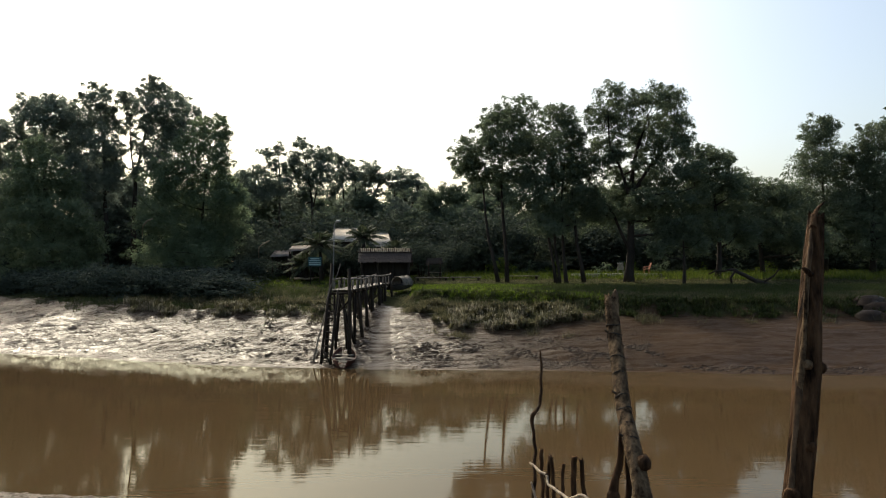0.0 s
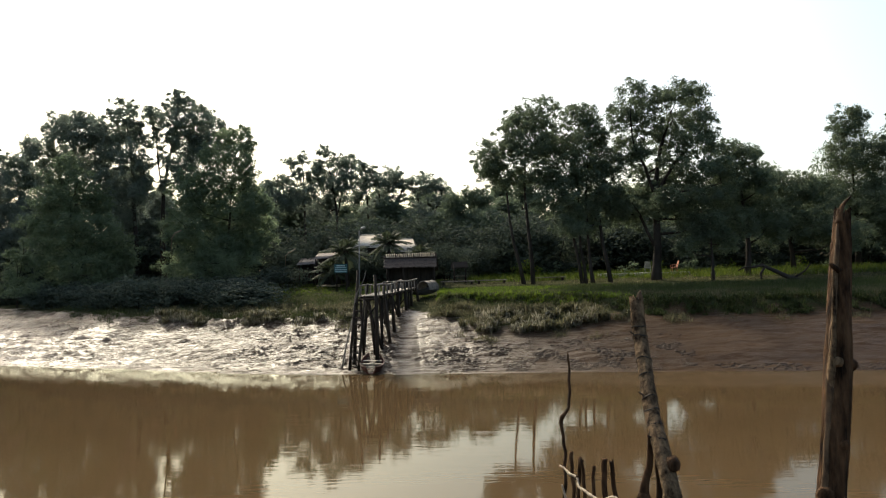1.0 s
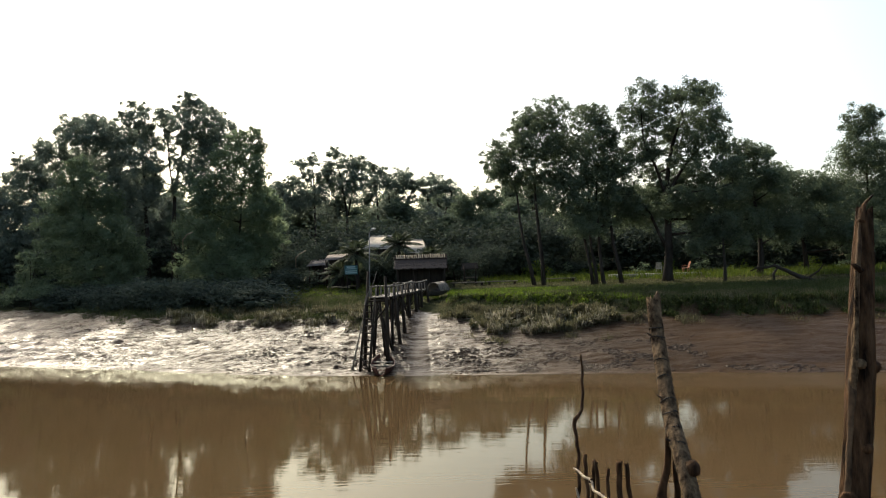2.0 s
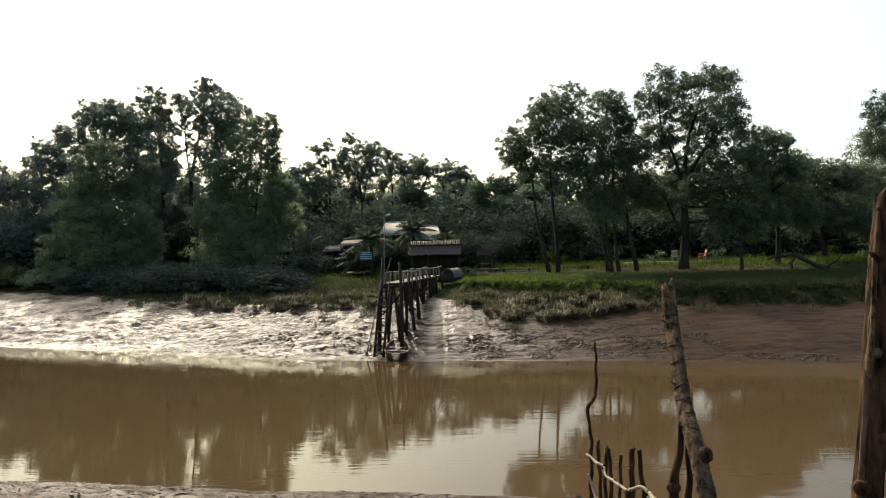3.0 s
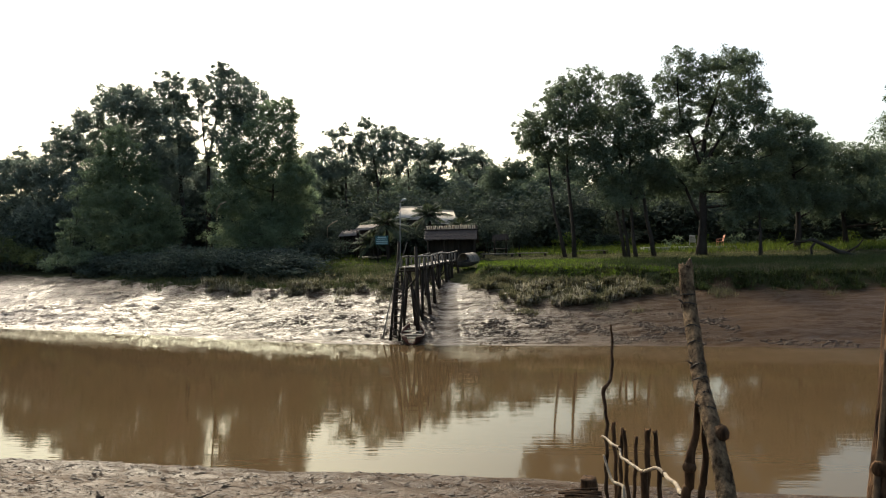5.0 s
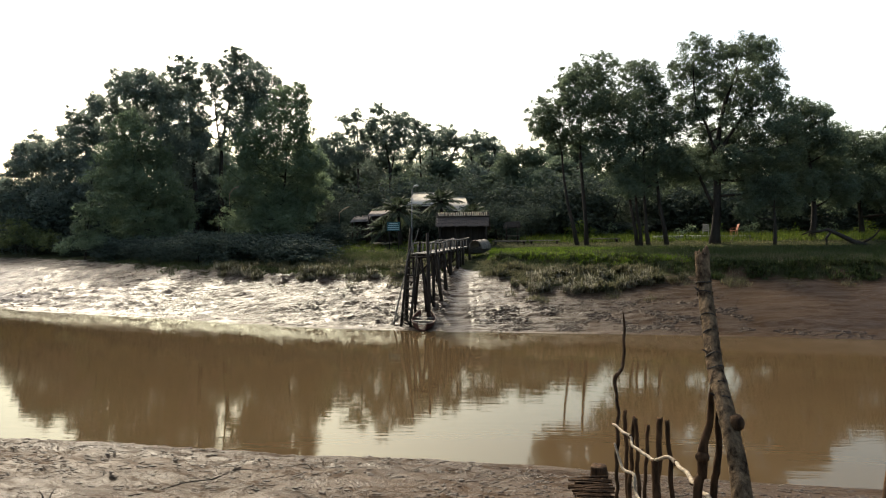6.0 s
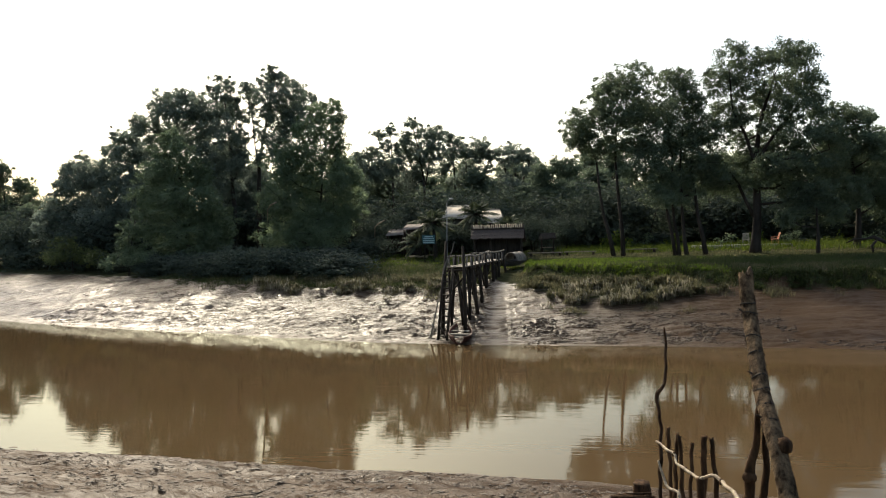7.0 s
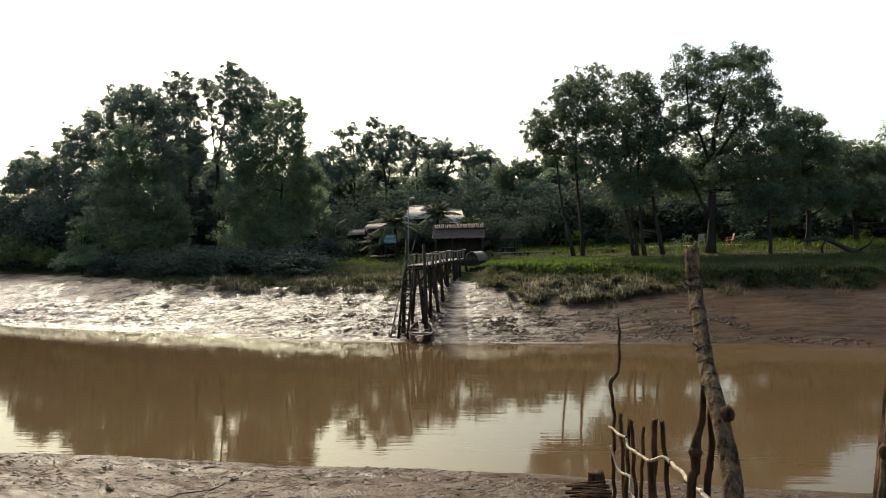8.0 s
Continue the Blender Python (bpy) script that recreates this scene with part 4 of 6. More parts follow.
tree('thin airy tree in the woods behind the huts', [
    [(-15.42, 66.00, 5.69), (-15.43, 66.00, 10.57), (-15.58, 66.00, 14.11)],
], [
    (-16.84, 66.90, 14.77, 0.79, 0.54), (-15.54, 66.85, 15.11, 0.67, 0.59), (-15.89, 65.44, 13.45, 0.77, 0.58),
    (-15.05, 66.49, 13.23, 0.84, 0.71), (-17.49, 66.67, 12.89, 0.91, 0.71), (-18.80, 66.33, 12.56, 0.96, 0.59),
    (-18.74, 66.04, 11.11, 1.44, 1.29), (-16.96, 65.58, 11.01, 1.43, 1.40), (-15.33, 65.68, 11.51, 1.19, 1.17),
], r0=0.16, seed=51, leaf=0.17, density=700, foliage=LEAF_GROVE_HAZED, group="trees in the woods")
tree('tall airy tree in the woods behind the huts', [
    [(-12.53, 67.00, 5.64), (-12.61, 67.00, 10.03), (-13.10, 67.00, 13.35), (-13.56, 67.00, 15.29)],
    [(-12.46, 67.00, 9.48), (-11.72, 67.00, 12.75), (-11.24, 67.00, 14.39)],
], [
    (-13.55, 66.45, 15.47, 0.78, 0.65), (-14.23, 66.14, 14.03, 0.78, 0.88), (-12.55, 67.18, 14.56, 1.16, 0.84),
    (-11.28, 66.57, 14.54, 1.03, 0.77), (-13.79, 67.62, 12.89, 1.35, 1.08), (-11.56, 66.09, 12.64, 1.44, 1.41),
    (-13.02, 67.81, 11.22, 1.47, 1.09), (-10.93, 67.39, 11.23, 0.85, 0.96), (-14.18, 67.85, 10.03, 1.48, 1.21),
], r0=0.16, seed=52, leaf=0.17, density=700, foliage=LEAF_GROVE_HAZED, group="trees in the woods")
tree('small airy tree in the woods behind the huts', [
    [(-9.69, 68.00, 5.59), (-9.71, 68.00, 10.03), (-9.82, 68.00, 12.82)],
], [
    (-10.30, 68.79, 14.28, 0.93, 0.73), (-9.35, 68.80, 13.91, 0.69, 0.61), (-9.85, 68.15, 12.67, 0.99, 0.91),
    (-9.99, 67.03, 11.33, 0.61, 0.48), (-9.11, 68.49, 9.95, 1.49, 0.85),
], r0=0.16, seed=53, leaf=0.17, density=700, foliage=LEAF_GROVE_HAZED, group="trees in the woods")
tree('open-crowned tree with thin forked limbs behind the huts', [
    [(-7.46, 68.00, 5.54), (-7.38, 68.00, 9.42), (-7.56, 68.00, 11.64)],
    [(-7.39, 68.00, 9.14), (-6.46, 68.00, 11.05), (-6.21, 68.00, 12.15)],
    [(-7.39, 68.00, 8.86), (-8.47, 68.00, 10.83), (-8.55, 68.00, 12.11)],
], [
    (-8.51, 67.34, 12.70, 0.79, 0.78), (-7.09, 67.60, 13.35, 1.16, 0.66), (-6.18, 68.33, 12.52, 0.87, 0.79),
    (-7.72, 68.05, 12.09, 1.36, 0.61), (-6.55, 67.83, 11.04, 0.86, 0.48), (-8.63, 68.88, 11.20, 0.62, 0.49),
    (-7.33, 68.22, 12.77, 0.99, 0.55), (-7.18, 67.68, 9.39, 1.47, 0.84),
], r0=0.16, seed=54, leaf=0.17, density=700, foliage=LEAF_GROVE_HAZED, group="trees in the woods")
tree('open-crowned tree with thin forked limbs behind the huts', [
    [(-3.59, 68.00, 5.45), (-3.52, 68.00, 8.76), (-3.80, 68.00, 10.97)],
    [(-3.52, 68.00, 8.76), (-2.59, 68.00, 10.66), (-2.35, 68.00, 11.59)],
    [(-3.52, 68.00, 8.76), (-4.69, 68.00, 10.45), (-4.78, 68.00, 11.67)],
], [
    (-4.95, 67.50, 12.28, 0.80, 0.72), (-4.08, 68.72, 13.01, 0.87, 0.55), (-2.99, 67.95, 12.38, 1.11, 0.67),
    (-2.09, 68.56, 11.65, 0.75, 0.61), (-4.26, 67.70, 11.51, 1.04, 0.54), (-2.68, 67.39, 10.66, 0.98, 0.54),
    (-4.81, 68.07, 10.35, 0.62, 0.48), (-3.48, 68.63, 12.03, 0.99, 0.55), (-4.13, 67.34, 9.17, 1.59, 0.96),
], r0=0.16, seed=55, leaf=0.17, density=700, foliage=LEAF_GROVE_HAZED, group="trees in the woods")
tree('dense shaded tree at the edge of the woods', [
    [(0.09, 62.00, 3.26), (0.14, 62.00, 5.76), (0.10, 62.00, 8.27)],
], [
    (-1.18, 62.58, 9.61, 1.25, 1.34), (0.55, 62.84, 10.24, 1.14, 1.12), (1.55, 62.61, 10.19, 1.02, 0.89),
    (-0.72, 62.65, 7.57, 1.70, 1.56), (1.26, 61.02, 7.68, 1.66, 1.52), (0.14, 62.26, 5.77, 1.92, 1.44),
    (2.68, 62.73, 6.73, 1.48, 1.67), (-1.82, 61.10, 6.28, 1.22, 1.30),
], r0=0.16, seed=56, leaf=0.17, density=700, foliage=LEAF_FAR, group="trees in the woods")
tree('bright green bushy shrub beside the mud', [
    [(-30.45, 46.00, 2.76), (-30.40, 46.00, 3.73)],
], [
    (-29.46, 45.45, 6.65, 0.33, 0.36), (-30.00, 45.44, 5.66, 0.66, 0.65), (-29.76, 46.07, 5.28, 0.50, 0.66),
    (-30.67, 45.82, 4.52, 0.62, 0.65), (-29.98, 45.93, 3.92, 0.79, 0.65), (-31.92, 46.66, 3.43, 0.76, 0.50),
    (-31.37, 44.80, 3.10, 0.65, 0.36), (-29.70, 44.93, 3.29, 0.90, 0.40), (-28.77, 45.10, 3.42, 0.65, 0.48),
], r0=0.07, seed=37, leaf=0.12, density=900, foliage=LEAF_SOFT, category="shrub")
tree('distant dark tree at the river bend', [
    [(-57.99, 66.00, 2.52), (-57.79, 66.00, 7.57), (-58.03, 66.20, 11.21)],
], [
    (-57.29, 65.10, 12.70, 0.99, 1.04), (-58.15, 64.96, 11.48, 1.41, 1.38), (-56.66, 67.14, 11.21, 1.24, 1.00),
    (-57.64, 66.85, 9.41, 2.03, 1.71), (-53.65, 65.01, 9.53, 0.91, 0.90), (-58.64, 66.01, 6.88, 2.50, 2.11),
    (-54.62, 65.56, 6.38, 1.99, 2.09), (-61.39, 65.55, 10.58, 2.13, 2.09), (-62.03, 65.64, 6.98, 2.49, 2.09),
], r0=0.25, seed=38, leaf=0.2, density=620)
tree('yellowish green shrubs along the river bend', [
    [(-37.87, 50.00, 2.79), (-37.98, 50.00, 3.87)],
], [
    (-38.82, 50.35, 4.70, 0.93, 0.64), (-37.38, 50.21, 3.85, 1.20, 0.75), (-39.38, 49.67, 3.65, 1.08, 0.69),
    (-35.23, 49.26, 3.55, 0.96, 0.68),
], r0=0.06, seed=39, leaf=0.12, density=700, foliage=LEAF_OLIVE, category="shrub")


# dead, bleached boughs caught in the foliage
for bough, host in (([(-19.18, 46.20, 7.13), (-19.52, 46.00, 6.94), (-19.87, 46.20, 6.61), (-20.45, 47.50, 5.86)], 14), ([(-11.56, 46.50, 5.64), (-12.01, 46.60, 5.43), (-12.34, 46.80, 5.21), (-12.54, 47.50, 4.52)], 14)):
    part("dead_bough", Shape().tube(bough, [0.05, 0.045, 0.03, 0.02], 6, 0.15, 3), WOOD_PALE, STANDING[host], "bleached dead bough")

# ---- grass ----
def blades(name, label, spots, tall, wide, material, seed, lean=0.5):
    """Leaning grass blades that taper to a tip, at the given spots."""
    rng = np.random.default_rng(seed)
    n = len(spots)
    foot = np.asarray(spots)
    a = rng.uniform(0, 2 * np.pi, n)
    side = np.stack([np.cos(a), np.sin(a), np.zeros(n)], 1)
    bend = np.stack([-np.sin(a), np.cos(a), np.zeros(n)], 1) * rng.uniform(-lean, lean, (n, 1))
    h = tall * rng.uniform(0.5, 1.25, (n, 1))
    w = wide * rng.uniform(0.6, 1.3, (n, 1)) / 2
    up = np.array([0, 0, 1.0])
    tip = foot + (up * 0.92 + bend) * h
    verts = np.stack([foot - side * w, foot + side * w, tip], 1)
    me = quads_mesh(name, verts.reshape(-1, 3), None, (0, 0, 0), 3)
    me.materials.append(material)
    return tagged(new(name, me), label, "grass", kind="stuff")


def grass_spots(rng, n, x0, x1, d0, d1, patch=0.0, clump=0.0, front=None):
    out = []
    while len(out) < n:
        x = rng.uniform(x0, x1)
        d = rng.uniform(d0, d1)
        y = far_line(x) + d
        thr = patch
        if front is not None:
            back = d - np.interp(x, *front)
            if back < 0:
                continue
            thr = patch + max(0.0, 0.42 - 0.17 * back)
        if thr and noise.noise(Vector((x * 0.9, y * 1.3, 3.0))) < thr:
            continue
        if abs(x - (-2.6)) < 0.6 and y < 38.5 or -4.6 < x < -3.1 and y < 40 and d < 6:
            continue
        k = 1 if not clump else rng.integers(4, 9)
        for _ in range(k):
            px, py = x + rng.normal() * clump, y + rng.normal() * clump
            out.append((px, py, height(px, py) - 0.03 + relief(px, py, d) * min(1, d * 0.6 + 0.25)))
    return out


# dead straw, paled further to carry the sun highlights on the tufts
STRAW_LIT = foliage_mat("straw_and_sunlit_blades", [(0.0, (0.12, 0.105, 0.075)), (0.6, (0.2, 0.18, 0.135)), (1.0, (0.3, 0.275, 0.215))], (0.3, 0.29, 0.22), 0.5)


def tufts(label, spots, blades_each, long, material, seed):
    """Clumps of arching blades, wide in the middle, that hang over on all sides."""
    rng = np.random.default_rng(seed)
    foot = np.repeat(np.asarray(spots), blades_each, 0)
    n = len(foot)
    foot[:, :2] += rng.normal(size=(n, 2)) * 0.07
    a = rng.uniform(0, 2 * np.pi, n)
    out = np.stack([np.cos(a), np.sin(a), np.zeros(n)], 1)
    side = np.stack([-np.sin(a), np.cos(a), np.zeros(n)], 1)
    size = long * rng.uniform(0.5, 1.25, (n, 1)) * np.repeat(rng.uniform(0.7, 1.3, (len(spots), 1)), blades_each, 0)
    arch = rng.uniform(0.1, 1.0, (n, 1))
    up = np.array([0, 0, 1.0])
    mid = foot + out * size * 0.3 * arch + up * size * 0.55
    tip = foot + out * size * 0.95 * arch + up * size * (1.0 - 0.55 * arch)
    w = size * rng.uniform(0.03, 0.055, (n, 1))
    me = quads_mesh("grass_tufts", np.stack([foot, mid - side * w, tip, mid + side * w], 1).reshape(-1, 3), None)
    me.materials.append(material)
    return tagged(new("grass_tufts", me), label, "grass", kind="stuff")


def tuft_spots(rng, n, x0, x1, d0, d1, thin=0.0):
    """Spots in patches, between two distances behind the water's edge that are tables over x."""
    out = []
    while len(out) < n:
        x = rng.uniform(x0, x1)
        d = rng.uniform(np.interp(x, *d0), np.interp(x, *d1))
        y = far_line(x) + d
        if noise.noise(Vector((x * 0.8, y * 1.1, 11.0))) < thin or abs(x - gully_line(y)) < 0.75:
            continue
        out.append((x, y, height(x, y) - 0.04 + relief(x, y, d)))
    return out


def all_tufts():
    rng = np.random.default_rng(15)
    near_edge = ((-1.5, 0, 1.5, 4, 6.5, 8), (6.5, 4.6, 4.0, 4.6, 5.6, 6.0))
    back_edge = ((-1.5, 0, 4, 6.5, 8), (9.0, 8.6, 8.2, 7.2, 6.6))
    tufts("olive marsh grass clumps at the foot of the lawn", tuft_spots(rng, 330, -1.5, 8, near_edge, back_edge, 0.04), 34, 0.44, GRASS_MARSH, 41)
    tufts("straw and sunlit-toned pale blades among the marsh grass", tuft_spots(rng, 150, 0.2, 6.0, near_edge, ((0, 6.5), (7.0, 6.6)), 0.0), 20, 0.46, STRAW_LIT, 42)
    edge = ((-18, -14, -6, -4.6), (6.0, 5.5, 6.2, 7.8))
    tufts("olive marsh grass clumps hanging over the mud step", tuft_spots(rng, 330, -18, -4.6, edge, ((-18, -4.6), (9.5, 10.5)), 0.02), 34, 0.42, GRASS_MARSH, 43)
    tufts("straw and sunlit-toned pale blades hanging over the mud step", tuft_spots(rng, 170, -17.5, -4.6, edge, ((-18, -14, -6, -4.6), (7.2, 6.7, 7.4, 9.2)), 0.0), 16, 0.38, STRAW_LIT, 44)
    lip = ((-1.6, 0, 4, 6.5, 8.5, 26), (9.0, 8.9, 8.5, 7.3, 6.1, 6.1))
    lip_top = ((-1.6, 0, 4, 6.5, 8.5, 26), (10.9, 10.7, 10.3, 9.1, 7.9, 7.9))
    tufts("long green grass in a shaded tone hanging over the edge of the lawn", tuft_spots(rng, 1500, -1.6, 26, lip, lip_top, -0.25), 26, 0.3, GRASS_SHADED, 45)
    tufts("fresh green grass in a sunlit tone along the edge of the lawn", tuft_spots(rng, 500, -1.5, 8, ((-1.5, 8), (10.2, 7.6)), ((-1.5, 8), (12.2, 9.4)), -1.0), 26, 0.28, GRASS_SUNLIT, 46)


def all_grass():
    rng = np.random.default_rng(5)
    # edge draws the sunlit tone back on the right, where trees shade the lawn
    edge = ((-60, -30, -18, -14, -6, -3.6, -0.8, 0.5, 5.5, 7.0, 12, 40), (12, 10, 7.0, 6.6, 7.0, 10.4, 9.0, 9.8, 12.6, 15.6, 16.6, 16.6))
    deep = ((-60, 0, 1.5, 5.5, 7.0, 12, 40), (11, 9.6, 8.0, 7.2, 6.6, 6.6, 6.6))
    blades("grass", "fresh green grass in a sunlit tone on the bank top", grass_spots(rng, 44000, -1.8, 27, 7.2, 16.5, 0, 0.06, edge), 0.19, 0.026, GRASS_SUNLIT, 21)
    blades("grass", "thin dull grass and litter at the back of the lawn", grass_spots(rng, 16000, -1.8, 27, 15.0, 21, -0.12, 0.1), 0.16, 0.028, GRASS_MARSH, 28)
    blades("grass", "green grass in a shaded tone along the top of the slope", grass_spots(rng, 66000, -1.6, 27, 6.2, 17.0, 0, 0.08, deep), 0.25, 0.026, GRASS_SHADED, 26)
    low = ((-60, -30, -18, -14, -6, -3.6, -0.8, 0.5, 5.5, 7.0, 12, 40), (11, 9.0, 5.6, 4.8, 5.0, 7.4, 4.6, 3.1, 3.6, 5.2, 5.4, 5.8))
    blades("grass", "coarse olive marsh grass on the muddy slope", grass_spots(rng, 32000, -2.2, 27, 2.8, 11.5, 0.06, 0.16, low), 0.28, 0.026, GRASS_MARSH, 22, 0.8)
    blades("grass", "coarse olive marsh grass on the muddy slope", grass_spots(rng, 20000, -26, -4.0, 4.6, 15, -0.06, 0.16, low), 0.3, 0.028, GRASS_MARSH, 23, 0.8)
    blades("grass", "green grass in a shaded tone on the bank below the woods", grass_spots(rng, 40000, -26, -4.0, 6.2, 15, -0.3, 0.12, low), 0.28, 0.028, GRASS_SHADED, 27, 0.8)
    blades("grass", "short sunlit grass round the huts", grass_spots(rng, 12000, -16, -2, 13, 24, -0.1, 0.1), 0.22, 0.035, GRASS_FRESH, 24)
    blades("grass", "sunlit weeds behind the lawn", grass_spots(rng, 16000, 0, 34, 20.5, 31, -0.2, 0.15), 0.45, 0.05, GRASS_FRESH, 25)


all_grass()
all_tufts()


# ---- mud clods and litter ----
def clods(label, spots, size, seed, material, flat=0.5):
    """Lumps of mud, each a squashed uneven pebble sunk in the bank."""
    rnd = random.Random(seed)
    s = Shape()
    ring = 6
    for x, y in spots:
        r = size * rnd.uniform(0.45, 1.5)
        d = max(y - float(far_line(x)), float(near_line(x)) - y)
        z = height(x, y) + relief(x, y, d) * min(1, max(d, 0) * 0.6 + 0.25)
        ax, turn = rnd.uniform(1.3, 3.2), rnd.gauss(0, 0.5)
        verts = []
        for lev, rr in ((-0.4, 1.0), (0.35, 0.85), (0.75, 0.45)):
            for k in range(ring):
                a = 2 * math.pi * k / ring
                q = r * rr * rnd.uniform(0.75, 1.2)
                u, w = q * math.cos(a) * ax, q * math.sin(a)
                verts.append((x + u * math.cos(turn) - w * math.sin(turn), y + u * math.sin(turn) + w * math.cos(turn), z + lev * r * flat * 1.3))
        faces = []
        for lev in range(2):
            for k in range(ring):
                a, b = lev * ring + k, lev * ring + (k + 1) % ring
                faces.append((a, b, b + ring, a + ring))
        faces.append(tuple(range(2 * ring, 3 * ring)))
        s.add(verts, faces)
    return single("mud_clods", s, material, label, "mud", kind="stuff")


def all_clods():
    rnd = random.Random(17)

    def scatter(n, x0, x1, d0, d1, cut=0.0, near=False):
        out = []
        while len(out) < n:
            x, d = rnd.uniform(x0, x1), rnd.uniform(d0, d1)
            y = float(near_line(x)) - d if near else float(far_line(x)) + d
            if noise.noise(Vector((x * 0.8, y * 1.2, 7.0))) > cut:
                out.append((x, y))
        return out

    clods("dark wet mud clods along the far bank", scatter(1500, -1.5, 9, 0.3, 3.4, 0.1), 0.034, 1, MUD_CLOD, 0.55)
    clods("dark wet mud clods along the far bank", scatter(700, -1.5, 9, 0.3, 4.2, -0.3), 0.026, 8, MUD_CLOD, 0.5)
    clods("dark wet mud clods along the far bank", scatter(500, 8, 20, 0.2, 1.1, 0.0), 0.04, 2, MUD_CLOD)
    clods("dark wet mud clods along the far bank", scatter(700, -11, -3.2, 0.3, 6.0, 0.1), 0.034, 3, MUD_CLOD, 0.4)
    clods("wet mud ridges on the far bank", scatter(500, -30, -9, 0.3, 6.8, 0.1), 0.04, 4, MUD_CLOD, 0.35)
    clods("crumbled mud blocks fallen from the bank", scatter(26, 19, 24, 5.0, 7.5, -0.2), 0.34, 5, MUD_CLOD, 0.8)
    clods("wet mud clods on the near bank", scatter(4600, -13, 5, 0.05, 4.0, -0.25, True), 0.018, 6, MUD_FLAKE, 0.34)
    clods("dark wet mud clods on the near bank", scatter(500, -13, 5, 0.05, 4.2, 0.0, True), 0.018, 7, MUD_CLOD, 0.35)


all_clods()


# ---- landing stage on the far bank ----
def stage_point(s, across, z):
    """A point on the stage: s from 0 at the river end to 1 at the shore end, across from its middle line."""
    return Vector((-4.32 + 0.92 * s + across, 29.45 + 10.1 * s - across * 0.09, z))


def landing_stage():
    top = thing("landing_stage", (-4.0, 30.0, height(-4.0, 30.0)), "old dark timber landing stage on thin stilts over the mud", "jetty")
    rnd = random.Random(4)
    deck = 3.0
    for k in range(7):
        s = k / 6
        for side in (-1, 1):
            foot = stage_point(s, side * (0.42 + (0.1 if k < 3 else 0)), 0)
            foot += Vector((rnd.uniform(-0.16, 0.16), rnd.uniform(-0.25, 0.1), 0))
            foot.z = height(foot.x, foot.y) - 0.5
            head = stage_point(s, side * 0.36, deck + (0.5 if k else (1.14 if side < 0 else 0.92)))
            mid = foot.lerp(head, 0.5) + Vector((rnd.uniform(-0.05, 0.05), rnd.uniform(-0.05, 0.05), 0))
            part("post", Shape().tube([foot, mid, head], [0.085, 0.075, 0.055], 8, 0.1, k), WOOD_DARK, top)
        if k < 5:
            foot = stage_point(s + 0.06, rnd.uniform(-0.2, 0.3), 0)
            foot.z = height(foot.x, foot.y) - 0.4
            head = stage_point(s + 0.05, rnd.uniform(-0.1, 0.2), deck - 0.1)
            part("post", Shape().tube([foot, foot.lerp(head, 0.5), head], [0.06, 0.055, 0.05], 8, 0.1, k + 40), WOOD_DARK, top)
        if k in (0, 1, 2, 3):
            foot = stage_point(s + 0.11, rnd.choice((-0.5, 0.45)), 0)
            foot.z = height(foot.x, foot.y) - 0.4
            head = stage_point(s + 0.08, -0.25 + 0.2 * k, deck - 0.1)
            part("post", Shape().tube([foot, foot.lerp(head, 0.5), head], [0.07, 0.06, 0.05], 8, 0.1, k + 60), WOOD_DARK, top)
        for q in range(2 if k < 5 else 1):
            foot = stage_point(s + rnd.uniform(0.0, 0.13), rnd.uniform(-0.42, 0.45), 0)
            foot.z = height(foot.x, foot.y) - 0.4
            head = Vector((foot.x + rnd.uniform(-0.12, 0.12), foot.y + rnd.uniform(-0.1, 0.2), deck - 0.1))
            part("post", Shape().tube([foot, foot.lerp(head, 0.5), head], [0.065, 0.06, 0.05], 8, 0.1, k + 80 + q), WOOD_DARK, top)
        a, b = stage_point(s, -0.5, deck - 0.13), stage_point(s, 0.5, deck - 0.1)
        part("crossbeam", Shape().tube([a, b], 0.05, 7, 0.1, k), WOOD_DARK, top)
        if k in (0, 2, 4):
            a, b = stage_point(s, -0.42, deck - 1.3), stage_point(s, 0.42, deck - 0.35)
            part("brace", Shape().tube([a, b], 0.035, 6, 0.1, k), WOOD_DARK, top)
    for side in (-1, 1):
        part("stringer", Shape().tube([stage_point(q / 6, side * 0.3, deck - 0.05) for q in range(7)], 0.045, 7, 0.1, side + 3), WOOD_DARK, top)
    for k in range(44):
        s = (k + 0.5) / 44
        c = stage_point(s, rnd.uniform(-0.03, 0.03), deck + 0.03)
        turn = Matrix.Rotation(rnd.uniform(-0.05, 0.05), 3, "Z") @ Matrix.Rotation(rnd.uniform(-0.02, 0.02), 3, "X")
        part("plank", Shape().box(c, (0.86 + rnd.uniform(-0.06, 0.06), 0.19, 0.035), turn, 0.006), WOOD_GREY, top, smooth=False)
    for side in (-1, 1):
        for k in range(11):
            s = (k + 0.5) / 11
            a, b = stage_point(s, side * 0.39, deck - 0.1), stage_point(s, side * 0.4, deck + 0.42)
            part("baluster", Shape().tube([a, b + Vector((rnd.uniform(-0.03, 0.03), 0, 0))], 0.034, 7, 0.1, k), WOOD_GREY, top)
        runs = ((0.0, 0.45, 0.47), (0.4, 1.03, 0.5)) if side > 0 else ((0.0, 0.62, 0.45), (0.5, 1.0, 0.47))
        for s0, s1, up in runs:
            pts = [stage_point(s0 + (s1 - s0) * q / 4, side * 0.4, deck + up + 0.03 * math.sin(q * 2.0)) for q in range(5)]
            part("handrail", Shape().tube(pts, 0.034, 7, 0.12, 5), WOOD_GREY, top)
    return top


